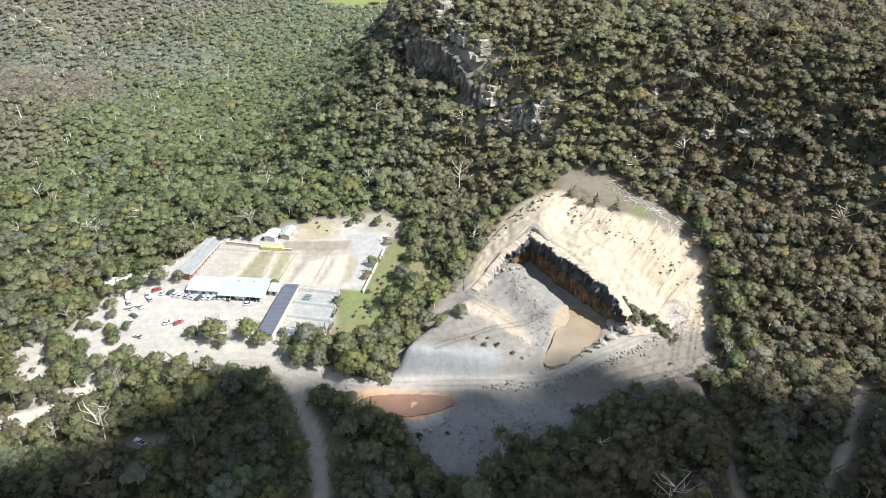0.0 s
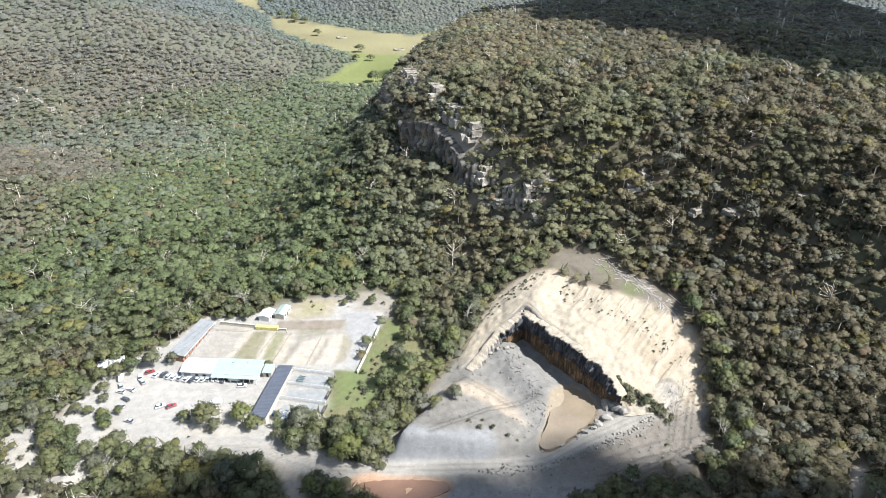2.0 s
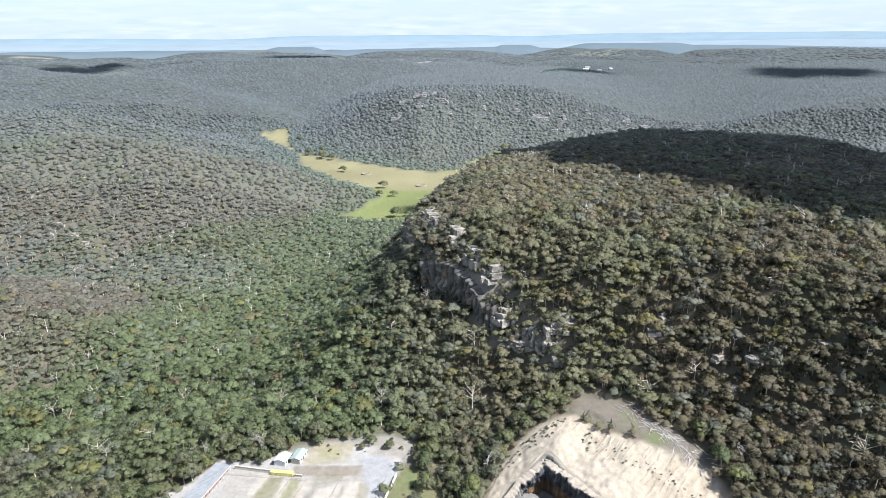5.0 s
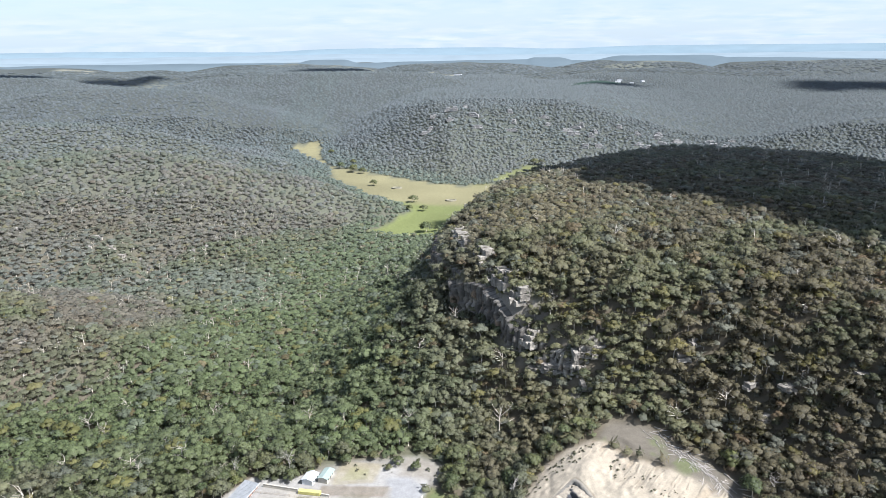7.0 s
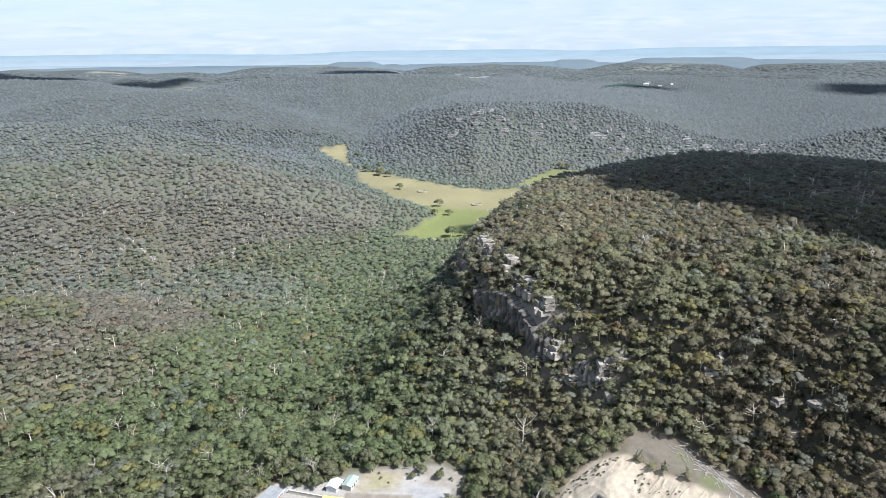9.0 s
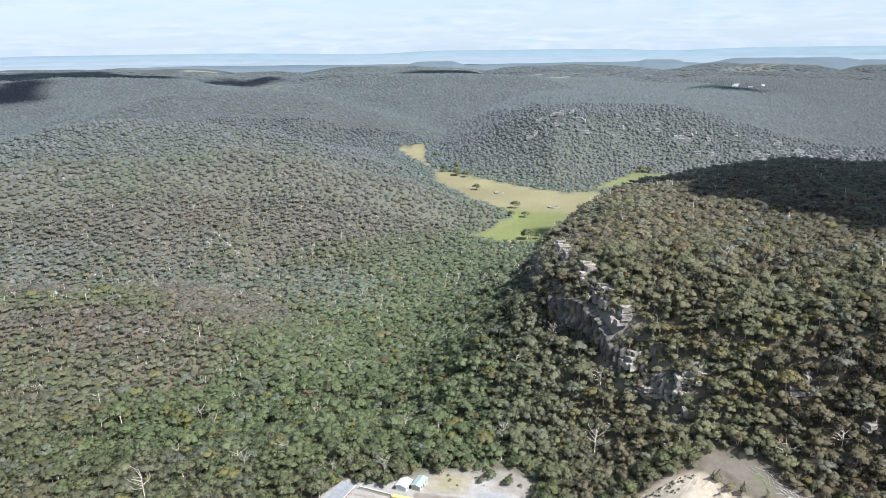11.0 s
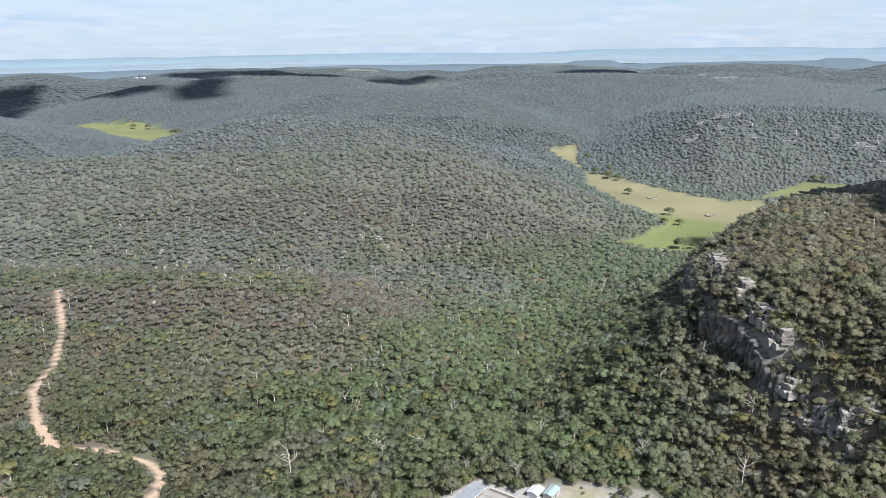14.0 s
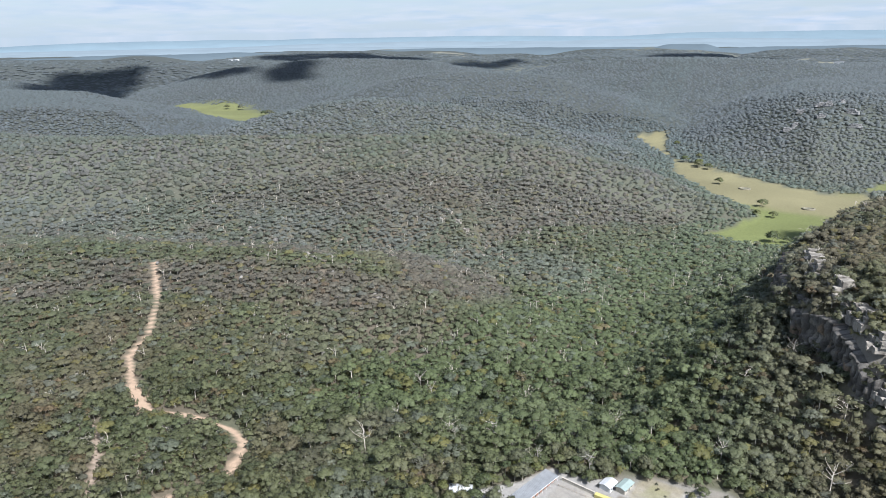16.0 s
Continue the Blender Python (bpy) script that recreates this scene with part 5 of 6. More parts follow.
        part("tail_light", box(-L - 0.02, -L + 0.05, sy * W * 0.75 - 0.12, sy * W * 0.75 + 0.12, waist - 0.4, waist - 0.2), PAINTS["red"], t, "red tail light")
    return t


def park():
    spots = [("car", "white", -129.2, 260.0, 70), ("car", "dark grey", -126.0, 260.2, 68), ("car", "white", -123.2, 258.9, 66), ("car", "white", -120.6, 258.2, 66),
             ("car", "silver", -117.6, 257.6, 68), ("car", "white", -114.5, 256.9, 66), ("car", "dark grey", -111.9, 256.2, 64), ("car", "white", -109.3, 256.9, 66),
             ("car", "white", -106.9, 256.6, 66), ("car", "silver", -104.3, 256.9, 68), ("car", "white", -101.9, 256.9, 66), ("car", "white", -99.6, 256.7, 68),
             ("car", "dark grey", -97.6, 255.9, 70), ("van", "white", -92.8, 256.2, -6), ("car", "dark grey", -87.4, 254.9, -8), ("car", "white", -88.6, 252.0, 6),
             ("car", "red", -133.0, 261.9, 30), ("car", "white", -136.0, 258.6, 110), ("car", "silver", -134.0, 255.2, 130), ("car", "white", -137.2, 250.2, 150),
             ("car", "white", -141.2, 248.8, 160), ("car", "silver", -142.6, 252.6, 120), ("van", "white", -144.6, 258.0, 105), ("car", "dark grey", -137.2, 243.9, 150),
             ("car", "silver", -137.6, 239.6, 150), ("car", "silver", -130.6, 230.6, 160), ("car", "white", -120.6, 239.4, 28), ("car", "red", -115.9, 239.3, 34),
             ("van", "white", -97.2, 241.6, 175), ("ute", "white", -110.0, 175.2, 152)]
    made = {}
    for kind, colour, x, y, turn in spots:
        m = pose(x, y, ground_z(x, y) - 0.02, 0, 0, turn)
        if (kind, colour) not in made:
            made[kind, colour] = vehicle(kind, colour)
            made[kind, colour].matrix_basis = m
        else:
            copy_thing(made[kind, colour], m)


park()


# ---------------------------------------------------------------- trees and shrubs that stand by themselves
def leaf_single(name, colours):
    """Foliage whose hue differs from tree to tree."""
    mat = bpy.data.materials.new(name)
    mat.use_nodes = True
    nt = mat.node_tree
    bsdf = nt.nodes["Principled BSDF"]
    bsdf.inputs["Roughness"].default_value = 0.6
    bsdf.inputs["Specular IOR Level"].default_value = 0.35
    info, geo, co = nt.nodes.new("ShaderNodeObjectInfo"), nt.nodes.new("ShaderNodeNewGeometry"), nt.nodes.new("ShaderNodeTexCoord")
    ramp = nt.nodes.new("ShaderNodeValToRGB")
    while len(ramp.color_ramp.elements) < len(colours):
        ramp.color_ramp.elements.new(0.5)
    for k, (e, c) in enumerate(zip(ramp.color_ramp.elements, colours)):
        e.position, e.color = k / (len(colours) - 1), (*c, 1)
    nt.links.new(info.outputs["Random"], ramp.inputs[0])
    n = nt.nodes.new("ShaderNodeTexNoise")
    n.inputs["Scale"].default_value = 1.7
    n.inputs["Detail"].default_value = 4
    nt.links.new(co.outputs["Object"], n.inputs["Vector"])
    a, b = nt.nodes.new("ShaderNodeMapRange"), nt.nodes.new("ShaderNodeMapRange")
    a.inputs["To Min"].default_value, a.inputs["To Max"].default_value = 0.75, 1.3
    b.inputs["From Min"].default_value, b.inputs["From Max"].default_value = 0.28, 0.72
    b.inputs["To Min"].default_value, b.inputs["To Max"].default_value = 0.7, 1.3
    nt.links.new(geo.outputs["Random Per Island"], a.inputs["Value"])
    nt.links.new(n.outputs["Fac"], b.inputs["Value"])
    m = nt.nodes.new("ShaderNodeMath")
    m.operation = "MULTIPLY"
    nt.links.new(a.outputs[0], m.inputs[0])
    nt.links.new(b.outputs[0], m.inputs[1])
    sc = nt.nodes.new("ShaderNodeVectorMath")
    sc.operation = "SCALE"
    nt.links.new(ramp.outputs["Color"], sc.inputs[0])
    nt.links.new(m.outputs[0], sc.inputs["Scale"])
    nt.links.new(sc.outputs[0], bsdf.inputs["Base Color"])
    bn = nt.nodes.new("ShaderNodeBump")
    bn.inputs["Strength"].default_value, bn.inputs["Distance"].default_value = 0.4, 0.25
    nt.links.new(n.outputs["Fac"], bn.inputs["Height"])
    crown_light(nt, bn)
    nt.links.new(bn.outputs[0], bsdf.inputs["Normal"])
    leafy(nt, bsdf, sc.outputs[0], 0.3)
    return mat


M_OWN_LEAF = leaf_single("gum_leaves", [(0.066, 0.086, 0.036), (0.094, 0.108, 0.046), (0.116, 0.118, 0.050), (0.104, 0.110, 0.072), (0.126, 0.138, 0.040)])
M_SHRUB = leaf_single("shrub_leaves", [(0.050, 0.062, 0.034), (0.085, 0.088, 0.045), (0.105, 0.095, 0.060)])


def split_template(name, tpl, leaf_mat, wood_mat):
    """Crown and trunk meshes from one template."""
    v, f, leaf, _, way = tpl
    out = []
    for flag, mat, nm in ((True, leaf_mat, "crown"), (False, wood_mat, "trunk")):
        ff = f[leaf == flag]
        if not len(ff):
            out.append(None)
            continue
        used, inv = np.unique(ff.ravel(), return_inverse=True)
        me = mesh_from(name + "_" + nm, v[used], inv.reshape(-1, 3), smooth=flag, slots=[mat])
        if flag:
            crown_normals(me, way[used])
        out.append(me)
    return out


own_rng = np.random.default_rng(21)
OWN_FORMS = [split_template("gum", tree_template(own_rng, 15, 520, 6, 1.6, 1.0, 0.10, 5, D25), M_OWN_LEAF, M_BARK) for _ in range(6)]
SLIM_FORMS = [split_template("slim_gum", tree_template(own_rng, 10, 360, 5, 2.2, 0.75, 0.10, 5, D25), M_OWN_LEAF, M_BARK) for _ in range(3)]
SHRUB_FORMS = [split_template("shrub", tree_template(own_rng, 6, 96, 2, 0.9, 0.9, 0.16, 4, D24), M_SHRUB, M_DEADWOOD) for _ in range(4)]
DEAD_FORMS = [split_template("dead_tree", bare_template(own_rng, 14), M_OWN_LEAF, M_DEADWOOD) for _ in range(3)]


def single(name, label, category, form, x, y, size, stretch, turn, group):
    crown, trunk = form
    t = thing(name, label, category, x, y, float(ground_z(x, y)), turn, group)
    t.scale = (size, size, size * stretch)
    if trunk:
        shared("trunk", trunk, t)
    if crown:
        shared("crown", crown, t)
    return t


def standing_trees():
    r = random.Random(11)
    for x, y in OWN_TREES:
        if r.random() < 0.035:
            single("dead_tree", "bare grey dead gum tree among the forest", "tree", r.choice(DEAD_FORMS), x, y, r.uniform(3.2, 4.6), 1.1, r.uniform(0, 360), "dead trees")
        elif r.random() < 0.25:
            single("gum_tree", "slim gum tree with a narrow olive crown", "tree", r.choice(SLIM_FORMS), x, y, r.uniform(3.0, 4.6), r.uniform(0.9, 1.2), r.uniform(0, 360), "slim gum trees")
        else:
            single("gum_tree", "spreading olive-green gum tree at the clearing's edge", "tree", r.choice(OWN_FORMS), x, y, r.uniform(3.4, 5.6), r.uniform(0.85, 1.3), r.uniform(0, 360), "gum trees")
    # trees inside the yard, on the grass and in the quarry
    for x, y, s, h in ((-98.5, 228.5, 5.6, 1.15), (-83.5, 229.5, 5.0, 1.1), (-107.5, 231.5, 3.2, 1.0), (-93.0, 226.0, 3.4, 1.0), (-78.0, 225.5, 4.0, 1.0), (-59.5, 214.5, 5.4, 1.1),
                       (-51.0, 212.5, 4.8, 1.1), (-66.0, 219.5, 3.4, 0.9), (-36.5, 208.0, 6.6, 1.15), (-29.0, 205.5, 4.8, 1.1), (-23.5, 210.5, 5.0, 1.05), (-42.0, 214.0, 4.4, 1.0),
                       (-49.0, 191.5, 4.2, 1.2), (-2.8, 231.5, 3.4, 0.85), (6.4, 238.5, 3.8, 0.85), (-124.5, 268.5, 3.2, 1.1), (-133.0, 267.0, 4.6, 1.1), (-143.0, 233.0, 3.0, 0.9),
                       (-150.5, 222.0, 3.6, 1.0), (-131.0, 212.0, 4.6, 1.1), (-139.0, 227.0, 2.8, 0.9), (-118.0, 214.0, 4.0, 1.0), (-155.0, 236.0, 3.0, 1.0), (-145.0, 206.0, 4.0, 1.0),
                       (-25.0, 252.0, 5.0, 1.1), (-18.0, 246.0, 5.6, 1.1), (-14.0, 262.0, 5.4, 1.15), (-21.0, 238.0, 4.6, 1.0), (-12.0, 252.0, 4.2, 1.0), (-27.0, 232.0, 4.4, 1.0),
                       (-20.0, 270.0, 4.6, 1.1), (-15.0, 232.0, 4.2, 1.0), (-8.0, 258.0, 4.4, 1.0), (-16.0, 284.0, 4.8, 1.1), (-147.0, 259.5, 4.2, 1.0), (-141.5, 263.0, 4.4, 1.0), (-152.5, 257.5, 4.0, 1.0), (-79.5, 265.8, 2.2, 0.8), (-46.0, 320.0, 3.2, 0.9), (-66.0, 324.0, 2.6, 0.8),
                       (-139, 228.5, 3.4, 1.0), (-149, 220, 3.8, 0.9), (-150, 235, 2.6, 0.9), (-137.5, 236, 2.4, 0.9), (-130, 217, 4.6, 1.0), (-140, 211, 4.4, 1.0), (-125, 210, 4.4, 1.0), (-155, 246, 3.4, 1.0), (-150, 250, 3.0, 0.9), (-148, 214, 3.6, 1.0), (-120, 208, 4.2, 1.0), (-134, 206, 4.0, 1.0), (-146, 243, 2.6, 0.9), (-58, 322, 3.0, 1.0), (-50, 315, 2.2, 0.9), (-72, 318, 3.6, 1.0), (-36, 316, 3.0, 0.9), (-97.5, 305.0, 4.2, 1.0), (-104.0, 306.5, 4.0, 1.0), (-112.0, 304.5, 3.4, 1.0), (-92.0, 310.5, 4.4, 1.1), (-7.5, 162.0, 3.4, 1.3), (3.5, 152.0, 3.6, 1.3), (26.0, 169.0, 4.2, 1.0), (32.0, 165.0, 3.6, 1.0)):
        single("gum_tree", "single green gum tree on open sandy ground", "tree", r.choice(OWN_FORMS), x, y, s, h, r.uniform(0, 360), "yard trees")
    for x, y, s in ((-118.0, 1068, 7.5), (-113.0, 996, 6.0), (-80.0, 888, 9.0), (-199, 1200, 7.0), (-259, 1330, 8.0), (-276, 1425, 7.0), (-292, 1375, 8.5), (-262, 1345, 9), (-240, 1318, 8), (-96, 1010, 6), (-66, 890, 5),
                    (90, 1418, 9), (108, 1424, 8), (-350, 1560, 7), (-1640, 1640, 11), (-1560, 1590, 12), (-1850, 1740, 11), (-1900, 1725, 10), (-1520, 1540, 12)):
        single("paddock_tree", "lone dark green tree in the pasture", "tree", r.choice(OWN_FORMS), x, y, s, 0.95, r.uniform(0, 360), "pasture trees")
    single("dead_tree", "bare grey dead tree on the quarry rim", "tree", DEAD_FORMS[0], 96.5, 227.5, 5.0, 0.95, 40, "dead trees")
    single("dead_tree", "bare grey dead tree on the quarry rim", "tree", DEAD_FORMS[1], 102.0, 236.0, 3.6, 0.9, 10, "dead trees")
    # shrubs: dotted along the rim, in the quarry and over the yard's edges
    spots = []
    for k in range(70):
        u = r.random()
        spots.append((20 + 30 * u + r.uniform(-5, 3), 292 + 13 * u - r.uniform(0, 7), r.uniform(0.4, 1.0)))
    for k in range(60):
        u = r.random()
        spots.append((56 + 52 * u + r.uniform(-3, 3), 302 - 44 * u - r.uniform(2, 12), r.uniform(0.35, 0.9)))
    for k in range(44):
        u = r.random()
        spots.append((74 + 20 * u + r.uniform(-3, 3), 242 - 15 * u + r.uniform(-3, 3), r.uniform(1.4, 2.9)))
    for x, y, s in ((14.8, 217.0, 1.6), (20.6, 218.0, 1.7), (26.5, 215.0, 1.3), (11.0, 221.0, 1.3), (17.0, 222.0, 1.0), (-9.8, 177.0, 1.7), (0.5, 178.5, 1.0), (-15, 178, 1.0), (30, 213, 0.9), (90, 214, 1.4), (86, 206, 0.9)):
        spots.append((x, y, s))
    for k in range(60):
        x, y = r.uniform(-172, -100), r.uniform(196, 236)
        if float(inside(np.array([x]), np.array([y]), LOT)[0]) > -6:
            spots.append((x, y, r.uniform(0.7, 1.9)))
    for k in range(60):
        u = r.random()
        spots.append((-46 + 26 * u + r.uniform(-3, 9), 230 + 62 * u + r.uniform(-8, 3), r.uniform(0.5, 1.8)))
    for k in range(30):
        spots.append((r.uniform(-92, -20), r.uniform(308, 332), r.uniform(0.5, 1.6)))
    for x, y, s in spots:
        single("shrub", "low grey-green shrub on bare stony ground", "shrub", r.choice(SHRUB_FORMS), x, y, s, r.uniform(0.8, 1.2), r.uniform(0, 360), "shrubs")


standing_trees()


# ---------------------------------------------------------------- rock: cliffs, quarry face, rubble, felled timber
def outcrop(x, y, w, d, h, turn, seed, label, mat):
    """A weathered sandstone bluff: tiers of jointed blocks, each tier set back over the one below."""
    r = random.Random(seed)
    w, h = 1.2 * w, 0.72 * h
    z = float(ground_z(x, y)) - 0.15 * h
    t = thing("sandstone_outcrop", label, "rock", x, y, z, turn, "sandstone outcrops")
    tiers = 2 if h < 8 else 3
    base = 0.0
    for tier in range(tiers):
        hh = h / tiers * r.uniform(0.85, 1.2)
        across = w * (1.05 - 0.18 * tier) * r.uniform(0.8, 1.05)
        left = -across / 2 + r.uniform(-0.1, 0.1) * w
        end = left + across
        while left < end - 0.8:
            bw = min(r.uniform(1.8, 4.6), end - left + 0.4)
            bh = hh * r.uniform(0.7, 1.15)
            bd = d * r.uniform(0.7, 1.0)
            bm = bmesh.new()
            bmesh.ops.create_cube(bm, size=1)
            bmesh.ops.subdivide_edges(bm, edges=bm.edges, cuts=2, use_grid_fill=True)
            for v in bm.verts:
                n = noise.noise_vector(Vector((v.co.x * bw, v.co.y * bd, v.co.z * bh)) * 0.5 + Vector((seed, tier, left)))
                v.co = Vector((v.co.x * bw * (1 - 0.1 * v.co.z), v.co.y * bd, v.co.z * bh)) + Vector((0.35 * n.x, 0.75 * n.y, 0.4 * n.z))
            bmesh.ops.translate(bm, verts=bm.verts, vec=(left + bw / 2, tier * d * 0.28 + r.uniform(-0.9, 0.6), base + bh * 0.45))
            part("block", bm, mat, t)
            left += bw * r.uniform(0.86, 1.05)
        base += hh * 0.82


def cliff_wall(line, seed, label, tone, pale):
    """A jointed sandstone cliff that follows the break of the bluff, worn into buttresses and ledges."""
    seg = [0.0]
    for (a, b), (c, d) in zip(line[:-1], line[1:]):
        seg.append(seg[-1] + math.hypot(c - a, d - b))
    u = np.arange(0, seg[-1], 0.7)
    px, py = np.interp(u, seg, [p[0] for p in line]), np.interp(u, seg, [p[1] for p in line])
    nx, ny = -np.gradient(py), np.gradient(px)
    ln = np.hypot(nx, ny)
    nx, ny = nx / ln, ny / ln
    # the steepest place across the line, smoothed along it
    off = np.arange(-16, 16.1, 1.0)
    across = ground_z(px[:, None] + nx[:, None] * off, py[:, None] + ny[:, None] * off)
    drop = across[:, :-4] - across[:, 4:]
    at = off[drop.argmax(1)] + 2.0
    at = np.convolve(np.pad(at, 5, mode="edge"), np.ones(11) / 11, "valid")
    px, py = px + nx * at, py + ny * at
    top = ground_z(px - nx * 4.5, py - ny * 4.5) + 0.6 + 1.6 * fbm(u, u * 0, 7, seed, 3)
    foot = ground_z(px + nx * 5.0, py + ny * 5.0) - 2.0
    top = np.maximum(foot + 1.0, foot + (top - foot) * np.clip(0.82 + 0.45 * fbm(u, u * 0 + 5, 24, seed + 1, 2), 0.35, 1.05))
    rows = 26
    U, V = np.meshgrid(u, np.linspace(0, 1, rows + 1))
    Z = foot + (top - foot) * V
    lane = U + 1.4 * vnoise(U, Z, 6.0, seed + 2)
    col, bed = np.floor(lane / 3.4), np.floor(Z / 3.6 + 0.7 * lattice(np.floor(lane / 3.4), U * 0, seed + 3))
    crack = np.minimum(lane / 3.4 - col, 1 - lane / 3.4 + col)
    out = 2.4 * lattice(col, bed, seed + 4) + 3.2 * np.abs(vnoise(U, Z * 0.12, 11, seed + 5)) + 0.7 * fbm(U, Z, 3.0, seed + 6, 3) - 1.2 * V - 2.6 * step(0.16, 0.04, crack)
    X, Y = px + nx * (out + 2.4), py + ny * (out + 2.4)
    X[-1], Y[-1] = px - nx * 5.0, py - ny * 5.0
    # tone puts light into the colour: dark shaded side, pale sunlit nose
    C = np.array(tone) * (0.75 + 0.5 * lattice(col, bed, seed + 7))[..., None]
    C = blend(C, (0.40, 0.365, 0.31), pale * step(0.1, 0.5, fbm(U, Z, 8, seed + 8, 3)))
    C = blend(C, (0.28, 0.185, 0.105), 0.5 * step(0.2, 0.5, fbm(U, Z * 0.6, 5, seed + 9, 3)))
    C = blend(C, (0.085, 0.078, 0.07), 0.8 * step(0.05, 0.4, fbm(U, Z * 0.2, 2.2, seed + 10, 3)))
    C = blend(C, (0.03, 0.028, 0.026), 0.85 * step(0.2, 0.06, crack))
    cells = np.arange(U.size).reshape(U.shape)
    q = np.stack([cells[:-1, :-1], cells[1:, :-1], cells[1:, 1:], cells[:-1, 1:]], -1).reshape(-1, 4)
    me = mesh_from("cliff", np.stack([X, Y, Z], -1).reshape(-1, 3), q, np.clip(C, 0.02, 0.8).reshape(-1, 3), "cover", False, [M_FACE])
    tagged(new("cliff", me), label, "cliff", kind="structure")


def cliffs():
    cliff_wall([(24, 374), (14, 388), (6, 400), (-1, 414), (-6, 432), (-13, 458), (-19, 486), (-25, 514), (-22, 545)], 301, "grey sandstone cliff along the edge of the wooded plateau, shade in its colour", (0.115, 0.106, 0.094), 0.4)
    cliff_wall([(66, 351), (56, 352), (46, 355), (37, 361), (29, 367)], 331, "cream sandstone cliff at the nose of the wooded bluff, sunlight in its colour", (0.34, 0.31, 0.26), 0.8)
    for k, (x, y, w, d, h, turn) in enumerate([
            (57, 353, 15, 8, 15, 8), (49, 352, 12, 7, 12, -6), (38, 357, 11, 8, 13, -10), (30, 362, 10, 7, 12, -20), (22, 374, 12, 7, 16, -55), (16, 388, 14, 8, 18, -65), (9, 400, 13, 8, 18, -60),
            (3, 412, 12, 7, 16, -65), (-5, 430, 15, 8, 17, -62), (-12, 448, 13, 7, 15, -70), (-18, 470, 15, 8, 16, -75), (-23, 492, 14, 8, 16, -78), (-25, 512, 12, 7, 13, -80),
            (46, 338, 8, 6, 8, -15), (53, 341, 7, 5, 7, 10), (-3, 538, 7, 5, 9, 0), (84, 356, 7, 5, 7, 0), (94, 350, 6, 4, 6, 10), (100, 338, 6, 5, 6, 0), (107, 341, 7, 5, 6, 20),
            (130, 319, 9, 5, 5, 25), (132, 306, 7, 4, 5, 10), (143, 311, 8, 5, 5, 30), (120, 361, 7, 4, 5, 0), (159, 337, 8, 5, 5, 15), (170, 300, 7, 4, 4, 20), (66, 348, 7, 5, 7, 0),
            (-418, 700, 11, 7, 7, 10), (-396, 687, 9, 6, 6, -10), (-380, 680, 8, 6, 5, 5), (-330, 440, 9, 5, 4, 15), (-358, 427, 8, 5, 4, -5), (-345, 655, 10, 6, 5, 0)]):
        outcrop(x, y, w, d, h, turn, 40 + k, "pale weathered sandstone bluff among gum trees", M_SANDSTONE)
    for k, (x, y, w, h, turn) in enumerate(LEDGES):
        outcrop(x, y, w, 9, h, turn, 90 + k, "grey sandstone ledge on a far wooded escarpment", M_LEDGE)


cliffs()


